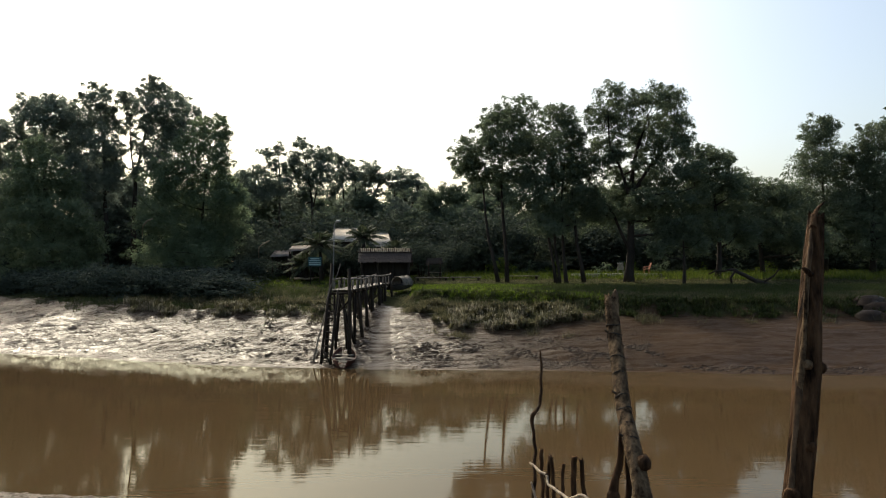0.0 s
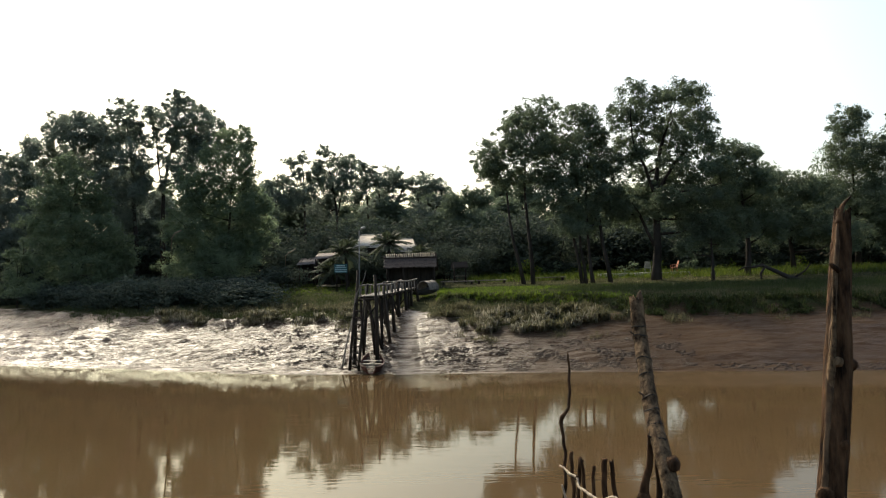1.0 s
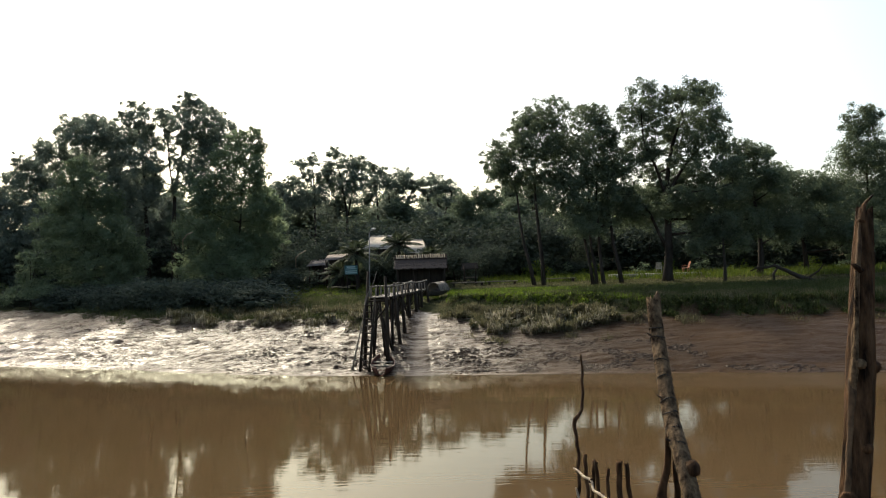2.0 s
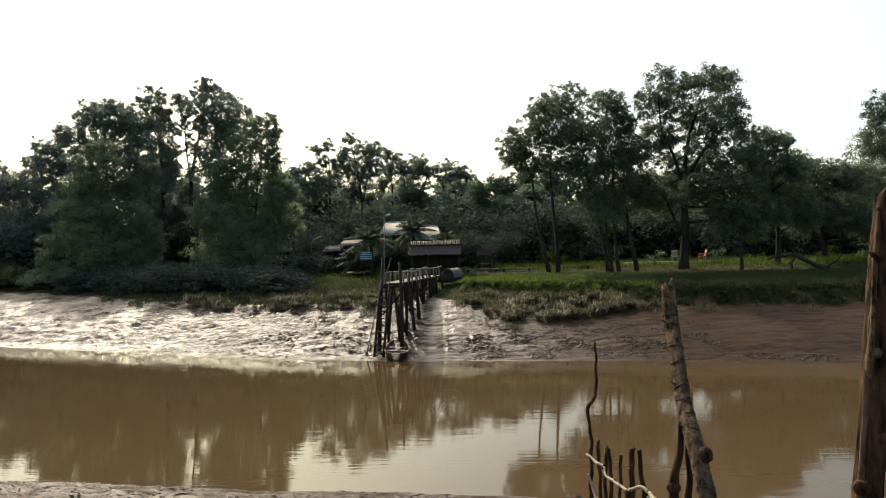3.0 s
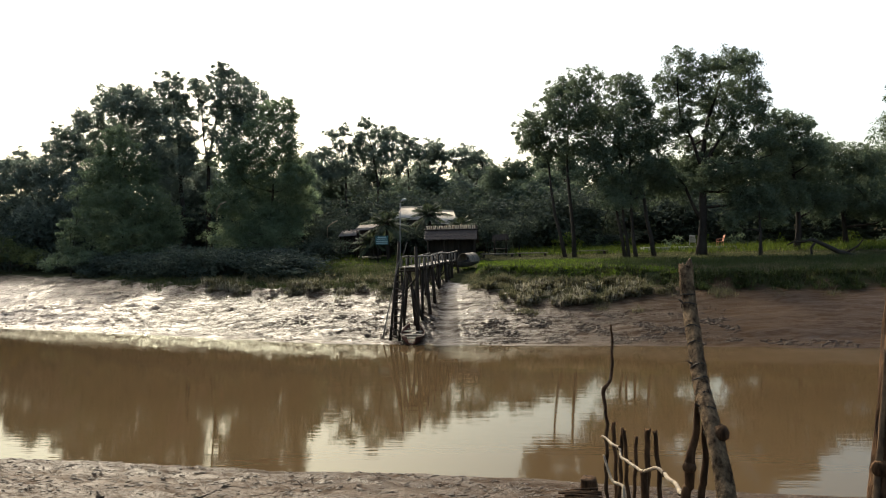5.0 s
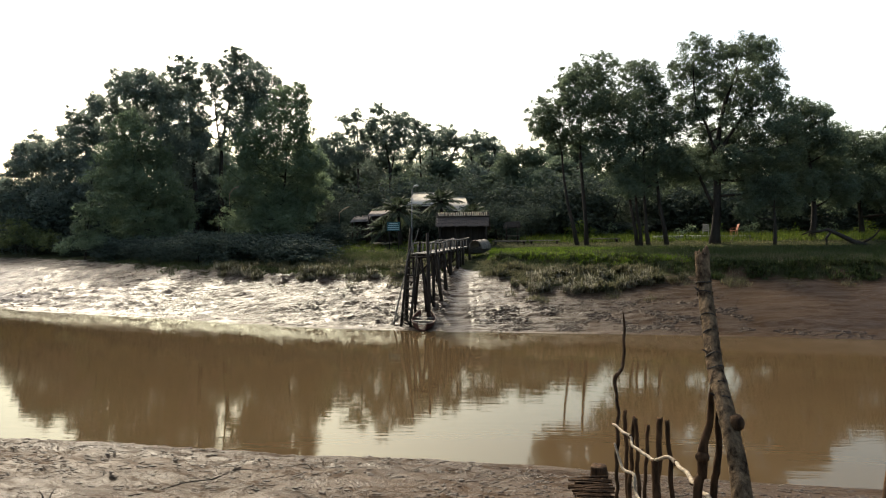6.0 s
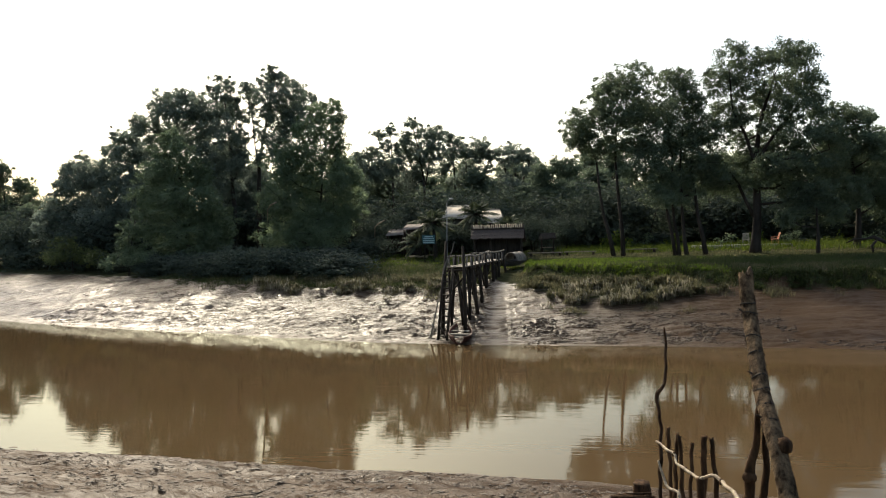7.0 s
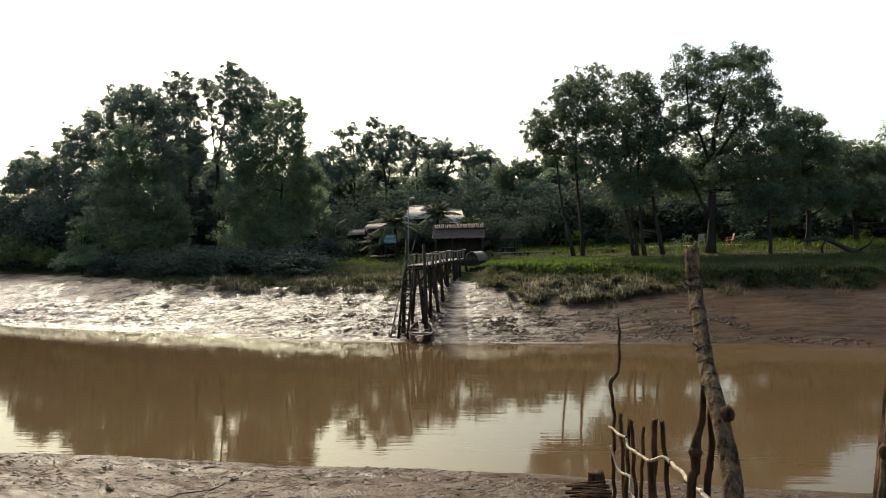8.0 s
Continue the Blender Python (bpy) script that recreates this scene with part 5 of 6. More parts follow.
def landing_ladder():
    """The ladder that goes down from the stage to the boat."""
    top = thing("ladder", (-4.8, 28.7, height(-4.8, 28.7)), "dark pole ladder leaning from the mud to the stage", "ladder")
    lo_l, lo_r = Vector((-5.0, 28.62, 0.0)), Vector((-4.6, 28.4, -0.15))
    hi_l, hi_r = Vector((-4.78, 29.3, 3.05)), Vector((-4.4, 29.28, 3.05))
    for a, b in ((lo_l, hi_l), (lo_r, hi_r)):
        part("rail", Shape().tube([a, a.lerp(b, 0.5), b], [0.055, 0.05, 0.042], 8, 0.1, 2), WOOD_DARK, top)
    for k in range(10):
        q = 0.08 + 0.09 * k
        part("rung", Shape().tube([lo_l.lerp(hi_l, q) + Vector((-0.05, 0, 0)), lo_r.lerp(hi_r, q) + Vector((0.05, 0, 0.02))], 0.028, 6, 0.1, k), WOOD_DARK, top)
    part("brace", Shape().tube([lo_l + Vector((0, 0, 0.15)), lo_r + Vector((0.02, 0, 0.75))], 0.022, 6), WOOD_DARK, top)
    part("brace", Shape().tube([lo_r + Vector((0, 0, 0.3)), lo_l + Vector((0.02, 0, 0.75))], 0.022, 6), WOOD_DARK, top)


def mooring_pole(pts, r, seed, label):
    pts = [Vector(p) for p in pts]
    pts[0].z = height(pts[0].x, pts[0].y) - 0.3
    single("mooring_pole", Shape().tube(pts, [r * (1 - 0.5 * k / (len(pts) - 1)) for k in range(len(pts))], 7, 0.1, seed), WOOD_GREY, label, "pole")


landing_stage()
landing_ladder()
mooring_pole([(-5.4, 28.85, 0), (-5.2, 29.0, 0.9), (-4.93, 29.2, 2.1)], 0.04, 1, "thin grey pole stuck slanting into the mud")
mooring_pole([(-5.05, 29.0, 1.2), (-4.86, 29.2, 2.5), (-4.7, 29.25, 3.2), (-4.42, 29.3, 3.7), (-4.3, 29.3, 4.12)], 0.035, 2, "crooked thin grey pole tied to the landing stage")


def hull_shape(length, beam, deep, sheer, n=13):
    """Half-round planked hull with thickness: stations along y, bow at -y; open on top."""
    s = Shape()
    rows = []
    for inner in (0, 1):
        for i in range(n):
            t = i / (n - 1)
            w = beam / 2 * (math.sin(math.pi * (0.06 + 0.88 * t)) ** 0.55) - inner * 0.025
            w = max(w, 0.03)
            rise = sheer * (2 * t - 1) ** 2
            y = (t - 0.5) * length
            row = []
            for k in range(9):
                a = math.pi * k / 8
                x = -w * math.cos(a)
                z = rise + deep * (1 - math.sin(a) ** 0.8) + inner * 0.025
                row.append((x, y + (0.03 if inner else 0) * (1 if t < 0.5 else -1), min(z, rise + deep)))
            rows.append(row)
    verts = [p for r in rows for p in r]
    faces = []
    for h in (0, n):
        for i in range(n - 1):
            for k in range(8):
                a = (h + i) * 9 + k
                q = (a, a + 1, a + 10, a + 9)
                faces.append(q if h == 0 else q[::-1])
    for i in range(n - 1):
        for k in (0, 8):
            a, b = i * 9 + k, (i + n) * 9 + k
            faces.append((a, a + 9, b + 9, b))
    for i in (0, n - 1):
        for k in range(8):
            a, b = i * 9 + k, (i + n) * 9 + k
            faces.append((a, a + 1, b + 1, b))
    return s.add(verts, faces)


def moved(shape, m):
    shape.v = [tuple(m @ Vector(p)) for p in shape.v]
    return shape


def rowing_boat():
    spot = pose(-4.08, 28.75, 0.02, 7, 2, 5)
    top = thing("rowing_boat", (-4.1, 28.65, 0), "small reddish brown wooden rowing boat beached below the stage", "boat")
    hull = part("hull", moved(hull_shape(2.3, 0.98, 0.32, 0.12), spot), BOAT_RED, top)
    for i, (side) in enumerate((-1, 1)):
        pts = []
        for k in range(13):
            t = k / 12
            w = 0.49 * (math.sin(math.pi * (0.06 + 0.88 * t)) ** 0.55)
            pts.append(spot @ Vector((side * w, (t - 0.5) * 2.3, 0.33 + 0.12 * (2 * t - 1) ** 2)))
        part("gunwale", Shape().tube(pts, 0.027, 6, 0.05, i), BOAT_RIM, hull, "worn reddish rim")
    for y, w in ((-0.55, 0.8), (-0.05, 0.9), (0.5, 0.82)):
        part("thwart", moved(Shape().box((0, y, 0.26), (w, 0.17, 0.03), None, 0.006), spot), WOOD_GREY, top, smooth=False)
    part("floorboards", moved(Shape().box((0, 0, 0.07), (0.5, 1.3, 0.02), None, 0.004), spot), BOAT_RED, top, smooth=False)


def covered_boat():
    x, y = -2.58, 40.6
    spot = pose(x, y, height(x, y) + 0.12, 3, 0, -38) @ Matrix.Scale(0.82, 4)
    top = thing("covered_boat", (x, y, height(x, y)), "dark wooden boat with an arched woven mat shelter", "boat")
    part("hull", moved(hull_shape(2.8, 1.15, 0.38, 0.2), spot), BOAT_DARK, top)
    s = Shape()
    n, m = 14, 7
    for skin in (0, 1):
        rows = []
        for i in range(m):
            for k in range(n):
                a = math.pi * k / (n - 1)
                r = 1 - 0.03 * skin
                rows.append((-0.6 * r * math.cos(a), -0.1 + 1.0 * i / (m - 1), 0.36 + 0.62 * r * math.sin(a) + 0.015 * math.sin(i * 2.3)))
        f = [(i * n + k, i * n + k + 1, (i + 1) * n + k + 1, (i + 1) * n + k) for i in range(m - 1) for k in range(n - 1)]
        s.add(rows, f if skin else [q[::-1] for q in f])
    o = n * m
    s.f += [(k, k + 1, o + k + 1, o + k) for k in range(n - 1)]
    cover = part("shelter", moved(s, spot), MAT_WEAVE, top, "pale woven palm mat arch")
    for i in range(3):
        pts = [spot @ Vector((-0.615 * math.cos(math.pi * k / 10), -0.09 + 0.49 * i, 0.36 + 0.635 * math.sin(math.pi * k / 10))) for k in range(11)]
        part("hoop", Shape().tube(pts, 0.016, 5), WOOD_GREY, cover)
    part("deck_board", moved(Shape().box((0, -1.0, 0.36), (0.85, 0.7, 0.03), None, 0.006), spot), BOAT_DARK, top, smooth=False)
    a, b = spot @ Vector((-0.5, -1.3, 0.45)), spot @ Vector((-1.0, -1.9, 0.55))
    part("oar", Shape().tube([a, b], 0.02, 6), WOOD_GREY, top)


rowing_boat()
covered_boat()


# ---- huts behind the stage ----
def thatched_hut():
    x0, x1, ridge_y, front_y = -5.36, -2.14, 45.6, 44.3
    g = height(-3.7, 45.5)
    top = thing("thatched_hut", (-3.75, 45.5, g), "low dark wooden hut with a palm thatch roof", "hut")
    rnd = random.Random(9)
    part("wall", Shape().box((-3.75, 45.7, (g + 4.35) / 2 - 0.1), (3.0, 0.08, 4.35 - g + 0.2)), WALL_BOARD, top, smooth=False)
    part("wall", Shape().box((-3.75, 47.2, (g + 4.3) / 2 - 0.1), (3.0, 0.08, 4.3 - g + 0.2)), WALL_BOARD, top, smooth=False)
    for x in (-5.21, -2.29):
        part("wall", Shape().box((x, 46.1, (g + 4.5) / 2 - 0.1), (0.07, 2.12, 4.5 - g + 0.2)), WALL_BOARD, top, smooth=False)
    for x in (-5.25, -4.2, -3.2, -2.25):
        part("post", Shape().tube([(x, 45.02, g - 0.3), (x + rnd.uniform(-0.03, 0.03), 45.02, 4.42)], 0.05, 7, 0.08, 3), WOOD_DARK, top)
    # slopes of overlapping thatch courses
    for face, (ye, ze) in enumerate(((front_y + 0.52, 4.22), (47.6, 4.0))):
        for c in range(4):
            a, b = c / 4, (c + 1.35) / 4
            ya, za = ridge_y + (ye - ridge_y) * a, 4.98 + (ze - 4.98) * a
            yb, zb = ridge_y + (ye - ridge_y) * b, 4.98 + (ze - 4.98) * b
            n = 44
            verts, faces = [], []
            for k in range(n + 1):
                x = x0 - 0.1 + (x1 - x0 + 0.2) * k / n
                j = rnd.uniform(-0.05, 0.07)
                q = min(1.12, b + j * 0.9)
                verts += [(x, ya, za + 0.05), (x, ridge_y + (ye - ridge_y) * q, 4.98 + (ze - 4.98) * q + 0.07 + rnd.uniform(-0.015, 0.015)),
                          (x, ridge_y + (ye - ridge_y) * q, 4.98 + (ze - 4.98) * q + 0.01), (x, ya, za - 0.02)]
            for k in range(n):
                for e in range(4):
                    faces.append((k * 4 + e, k * 4 + (e + 1) % 4, k * 4 + 4 + (e + 1) % 4, k * 4 + 4 + e))
            faces += [(0, 1, 2, 3), (n * 4 + 3, n * 4 + 2, n * 4 + 1, n * 4)]
            part("thatch_course", Shape().add(verts, faces), THATCH, top, smooth=False)
    n = 25
    for k in range(n):                                   # bleached leaf caps along the ridge, with gaps between
        x = x0 + (x1 - x0) * (k + 0.5) / n + rnd.uniform(-0.02, 0.02)
        c = Vector((x, ridge_y - 0.16 + rnd.uniform(-0.02, 0.02), 4.99 + rnd.uniform(-0.03, 0.03)))
        turn = Matrix.Rotation(rnd.uniform(-0.35, 0.05), 3, "Y") @ Matrix.Rotation(-0.6, 3, "X") @ Matrix.Rotation(rnd.uniform(-0.4, 0.4), 3, "Z")
        part("ridge_leaf", Shape().box(c, (rnd.uniform(0.06, 0.1), 0.012, 0.3 + rnd.uniform(-0.06, 0.08)), turn, 0.01), THATCH_PALE, top, smooth=False)
    part("ridge_pole", Shape().tube([(x0 - 0.15, ridge_y - 0.26, 4.84), (x1 + 0.12, ridge_y - 0.26, 4.83)], 0.03, 6, 0.1, 2), WOOD_DARK, top)
    part("ridge_pole", Shape().tube([(x0 - 0.1, ridge_y, 5.04), (x1 + 0.1, ridge_y, 5.03)], 0.05, 6, 0.1, 3), THATCH, top)


def sheet_roof(a, b, c, d, waves):
    """A corrugated sheet with thickness between two upper corners a, b and two lower corners c (under a), d (under b)."""
    a, b, c, d = (Vector(p) for p in (a, b, c, d))
    nrm = (b - a).cross(c - a).normalized()
    n = waves * 4
    verts, faces = [], []
    for k in range(n + 1):
        t = k / n
        h = nrm * (0.011 * math.sin(t * waves * 2 * math.pi))
        p, q = a.lerp(b, t) + h, c.lerp(d, t) + h
        verts += [p, q, q - nrm * 0.012, p - nrm * 0.012]
    for k in range(n):
        for e in range(4):
            faces.append((k * 4 + e, k * 4 + (e + 1) % 4, k * 4 + 4 + (e + 1) % 4, k * 4 + 4 + e))
    faces += [(0, 1, 2, 3), (n * 4 + 3, n * 4 + 2, n * 4 + 1, n * 4)]
    return Shape().add(verts, faces)


def house(label, x0, x1, ridge_y, ridge_z, eave_z, half, waves, hip=0.0):
    g = height((x0 + x1) / 2, ridge_y)
    cx = (x0 + x1) / 2
    top = thing("house", (cx, ridge_y, g), label, "house")
    part("roof", sheet_roof((x0 + hip, ridge_y, ridge_z), (x1 - hip, ridge_y, ridge_z), (x0, ridge_y - half, eave_z), (x1, ridge_y - half, eave_z), waves), METAL_ROOF, top, "dull grey sheet roof")
    part("roof", sheet_roof((x1 - hip, ridge_y + 0.01, ridge_z), (x0 + hip, ridge_y + 0.01, ridge_z), (x1, ridge_y + half, eave_z), (x0, ridge_y + half, eave_z), waves), METAL_ROOF, top, "dull grey sheet roof")
    part("ridge_cap", Shape().tube([(x0 + hip, ridge_y, ridge_z + 0.02), (x1 - hip, ridge_y, ridge_z + 0.02)], 0.06, 8), METAL_ROOF, top)
    inx, iny = 0.25, half - 0.3
    for sy in (-1, 1):
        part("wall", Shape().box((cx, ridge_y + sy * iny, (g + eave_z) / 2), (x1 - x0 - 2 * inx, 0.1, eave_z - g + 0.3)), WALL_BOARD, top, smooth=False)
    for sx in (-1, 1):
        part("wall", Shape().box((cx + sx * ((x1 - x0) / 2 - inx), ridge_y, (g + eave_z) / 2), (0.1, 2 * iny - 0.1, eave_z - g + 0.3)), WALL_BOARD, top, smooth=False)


ROOF_RUST = surface("rusted_brown_sheet_roofing", (0.085, 0.067, 0.056), (0.27, 0.23, 0.2), rough=(0.75, 0.95), scale=2.2, fine=25, bump=0.2, depth=0.004, spec=0.1)


def lean_to(label, x0, x1, y, z_hi, z_lo, deep):
    g = height((x0 + x1) / 2, y)
    top = thing("shed", ((x0 + x1) / 2, y, g), label, "shed")
    part("roof", sheet_roof((x0, y + deep, z_hi), (x1, y + deep, z_hi + 0.05), (x0 - 0.05, y - 0.2, z_lo), (x1 + 0.1, y - 0.2, z_lo + 0.05), 15), ROOF_RUST, top, "rusted brown sheet roof")
    for x in (x0 + 0.1, x1 - 0.1):
        part("post", Shape().tube([(x, y, g - 0.3), (x, y, z_lo)], 0.05, 7), WOOD_DARK, top)
        part("post", Shape().tube([(x, y + deep - 0.1, g - 0.3), (x, y + deep - 0.1, z_hi - 0.06)], 0.05, 7), WOOD_DARK, top)
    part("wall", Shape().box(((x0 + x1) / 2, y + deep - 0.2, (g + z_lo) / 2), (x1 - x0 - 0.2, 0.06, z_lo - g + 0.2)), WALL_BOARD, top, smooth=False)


thatched_hut()
house("house with a sunlit grey sheet-metal roof behind palms", -8.7, -6.2, 55.0, 6.82, 5.75, 2.6, 26, 0.25)
house("lower house with a grey sheet-metal roof behind palms", -6.1, -3.75, 54.2, 6.4, 5.35, 2.5, 24, 0.5)
lean_to("open shed with a tilted grey sheet roof", -11.0, -9.3, 49.6, 5.4, 4.98, 1.4)
lean_to("low shed with a rusty pale sheet roof", -12.7, -11.4, 51.6, 5.1, 4.6, 1.2)


def palm(x, y, crown_z, seed, reach, label):
    g = height(x, y)
    top = thing("palm_tree", (x, y, g), label, "palm tree", "palms by the huts")
    rng, rnd = np.random.default_rng(seed), random.Random(seed)
    part("trunk", Shape().tube([(x + 0.15, y, g - 0.3), (x + 0.05, y, (g + crown_z) / 2), (x, y, crown_z)], [0.16, 0.12, 0.1], 9, 0.1, seed), BARK, top)
    for k in range(21):
        a = 2 * math.pi * k * 0.382 + rnd.uniform(-0.2, 0.2)
        lift = 1.45 - 1.75 * k / 20 + rnd.uniform(-0.1, 0.1)
        ln = reach * rnd.uniform(0.85, 1.1)
        out = Vector((math.cos(a), math.sin(a), 0))
        pts = [Vector((x, y, crown_z)) + out * (ln * (t * math.cos(lift) + 0.18 * t * t * math.sin(lift))) + Vector((0, 0, ln * (math.sin(lift) * t - 0.42 * t * t))) for t in np.linspace(0, 1, 9)]
        stem = part("frond", Shape().tube(pts, [0.03 * (1 - 0.85 * i / 8) for i in range(9)], 5), BARK, top)
        cor = []
        for i in range(44):
            t = 0.14 + 0.84 * i / 44
            j = min(int(t * 8), 7)
            p = pts[j].lerp(pts[j + 1], t * 8 - j)
            along = (pts[j + 1] - pts[j]).normalized()
            for side in (-1, 1):
                across = along.cross(Vector((0, 0, 1))).normalized() * side
                ln = reach * 0.3 * math.sin(math.pi * min(1, 0.15 + t * 0.8)) * rnd.uniform(0.8, 1.15)
                tip = p + (across * 0.75 + along * 0.5 + Vector((0, 0, -0.45 + rnd.uniform(-0.2, 0.2)))) * ln
                w = along * 0.026
                mid = p.lerp(tip, 0.5) + Vector((0, 0, 0.03))
                cor.append([p - w, mid - w * 1.2, tip, mid + w * 1.2])
        part("frond_blade", quads_mesh("frond_blade", np.array([[list(q) for q in c] for c in cor]), None, ORIGIN[top.name]), LEAF_PALM, stem)


palm(-8.45, 48.0, 5.35, 3, 1.9, "young palm with drooping fronds beside the sheds")
palm(-5.7, 50.0, 5.95, 4, 1.7, "young palm with drooping fronds in front of the house")
palm(-9.6, 48.6, 4.1, 6, 1.5, "low palm with dry hanging fronds")
palm(-3.4, 49.5, 5.0, 7, 1.5, "young palm behind the thatched hut")


def sign_board():
    g = height(-8.25, 45.0)
    top = thing("sign_board", (-8.25, 45.0, g), "dark teal sign board with white lines of writing", "sign")
    for x in (-8.55, -7.95):
        part("post", Shape().tube([(x, 45.04, g - 0.3), (x, 45.04, 4.5)], 0.035, 7), WOOD_DARK, top)
    board = part("board", Shape().box((-8.255, 45.0, 4.24), (0.84, 0.03, 0.58), None, 0.004), SIGN_TEAL, top, smooth=False)
    for z, w, h in ((4.43, 0.56, 0.07), (4.31, 0.7, 0.05), (4.17, 0.76, 0.06), (4.05, 0.74, 0.06)):
        part("writing_bar", Shape().box((-8.255, 44.981, z), (w, 0.006, h)), PAINT_PALE, board, smooth=False)


def street_lamp():
    g = height(-6.45, 41.0)
    top = thing("street_lamp", (-6.45, 41.0, g), "thin grey lamp pole with a small white head", "street lamp")
    part("pole", Shape().tube([(-6.46, 41.0, g - 0.3), (-6.43, 41.0, 4.2), (-6.38, 41.0, 6.4)], [0.038, 0.034, 0.028], 9), STEEL_GREY, top)
    part("arm", Shape().tube([(-6.38, 41.0, 6.38), (-6.33, 40.97, 6.5), (-6.2, 40.95, 6.55)], [0.02, 0.02, 0.018], 7), STEEL_GREY, top)
    part("lamp_head", Shape().tube([(-6.3, 40.96, 6.52), (-6.2, 40.95, 6.59), (-6.05, 40.94, 6.62), (-5.98, 40.93, 6.61)], [0.03, 0.075, 0.07, 0.02], 10), PLASTIC_WHITE, top, "small white lamp head")


sign_board()
street_lamp()


def open_shelter():
    g = height(-0.6, 49.0)
    top = thing("open_shelter", (-0.6, 49.0, g), "small open shelter with a mat roof over a bench", "shelter")
    for x in (-1.0, -0.2):
        for y in (48.6, 49.5):
            part("post", Shape().tube([(x, y, g - 0.2), (x, y, 4.3)], 0.035, 6), WOOD_DARK, top)
    verts = [(-1.2, 48.68, 4.08), (0.0, 48.68, 4.12), (-0.1, 49.0, 4.5), (-1.1, 49.0, 4.46), (0.0, 49.7, 4.1), (-1.2, 49.7, 4.06)]
    s = Shape().add(verts, [(0, 1, 2, 3), (3, 2, 4, 5)])
    s.add([(x, y, z - 0.06) for x, y, z in verts], [(3, 2, 1, 0), (5, 4, 2, 3)])
    part("roof", s, WALL_BOARD, top, smooth=False)
    part("bench", Shape().box((-0.6, 48.8, g + 0.42), (1.0, 0.35, 0.05), None, 0.01), WOOD_GREY, top, smooth=False)
    for x in (-0.95, -0.25):
        part("bench_leg", Shape().box((x, 48.8, g + 0.2), (0.06, 0.25, 0.42)), WOOD_DARK, top, smooth=False)


def plank_walk():
    """A weathered plank walk laid along the edge of the lawn."""
    for x0, x1, y in ((-1.9, 0.4, 47.2), (0.5, 2.6, 47.3), (4.6, 6.6, 48.0)):
        g = max(height(x0, y), height(x1, y))
        single("long_plank", Shape().box(((x0 + x1) / 2, y, g + 0.2), (x1 - x0, 0.25, 0.07), Matrix.Rotation(0.03, 3, "Z"), 0.01), WOOD_GREY,
               "weathered pale plank on low blocks in the grass", "plank", "planks in the grass", smooth=False)
        for x in (x0 + 0.2, x1 - 0.2):
            single("timber_block", Shape().box((x, y, g + 0.06), (0.15, 0.25, 0.22), None, 0.01), WOOD_DARK, "dark timber block under a plank", "block", "blocks under planks", smooth=False)


open_shelter()
plank_walk()


def garden_chair(x, y, z, face, colour, label):
    """A moulded chair with a raked slatted back; face: the way the sitter looks, in degrees from +x."""
    top = thing("garden_chair", (x, y, z), label, "chair", "garden chairs")
    m = Matrix.Translation((x, y, z)) @ Matrix.Rotation(radians(face), 4, "Z") @ Matrix.Scale(0.8, 4)

    def put(name, s, label=""):
        part(name, moved(s, m), colour, top, label, smooth=False)

    put("seat", Shape().box((0.02, 0, 0.4), (0.48, 0.5, 0.04), Matrix.Rotation(radians(4), 3, "Y"), 0.012))
    rake = Matrix.Rotation(radians(-18), 3, "Y")
    for k in range(5):
        put("back_slat", Shape().box((-0.3, -0.2 + 0.1 * k, 0.66), (0.03, 0.085, 0.56), rake, 0.008))
    put("back_rail", Shape().box((-0.385, 0, 0.93), (0.035, 0.5, 0.06), rake, 0.01))
    for sx, sy in ((0.22, -0.22), (0.22, 0.22), (-0.2, -0.22), (-0.2, 0.22)):
        put("leg", Shape().tube([(sx * 1.15, sy * 1.1, 0), (sx, sy, 0.4)], [0.02, 0.026], 7))
    for sy in (-0.26, 0.26):
        put("armrest", Shape().tube([(-0.3, sy, 0.62), (0.1, sy, 0.62), (0.24, sy, 0.56), (0.25, sy, 0.38)], 0.022, 7))


def terrace():
    g = height(12.3, 50.0)
    s = Shape().box((12.4, 50.2, g + 0.03), (6.2, 1.5, 0.22), None, 0.015)
    single("terrace", s, CONCRETE, "low pale concrete terrace in the grass", "terrace", kind="structure", smooth=False)
    garden_chair(14.6, 50.1, g + 0.14, 180, PLASTIC_ORANGE, "faded orange garden chair on the terrace")
    garden_chair(12.75, 50.2, g + 0.14, 75, PLASTIC_WHITE, "white garden chair beside the big tree")


terrace()


def fallen_tree():
    pts = [(16.35, 43.0, 3.42), (16.75, 43.0, 3.62), (17.3, 43.0, 3.6), (17.8, 43.05, 3.72), (18.6, 43.1, 3.34), (19.4, 43.15, 2.95), (20.3, 43.2, height(20.3, 43.2) - 0.1)]
    top = thing("fallen_tree", (18.6, 43.1, height(18.6, 43.1)), "dark crooked fallen trunk lying on the grass", "fallen tree")
    part("trunk", Shape().tube(pts, [0.035, 0.055, 0.08, 0.1, 0.12, 0.14, 0.12], 9, 0.14, 3), BARK, top)
    part("branch", Shape().tube([(18.0, 43.05, 3.6), (17.7, 43.0, 3.2), (17.75, 42.95, height(17.75, 42.95) - 0.1)], [0.08, 0.07, 0.06], 7, 0.1, 4), BARK, top)
    part("branch", Shape().tube([(19.8, 43.2, 2.9), (20.4, 43.1, 3.3), (20.7, 43.0, 3.75)], [0.07, 0.05, 0.03], 7, 0.1, 5), BARK, top)


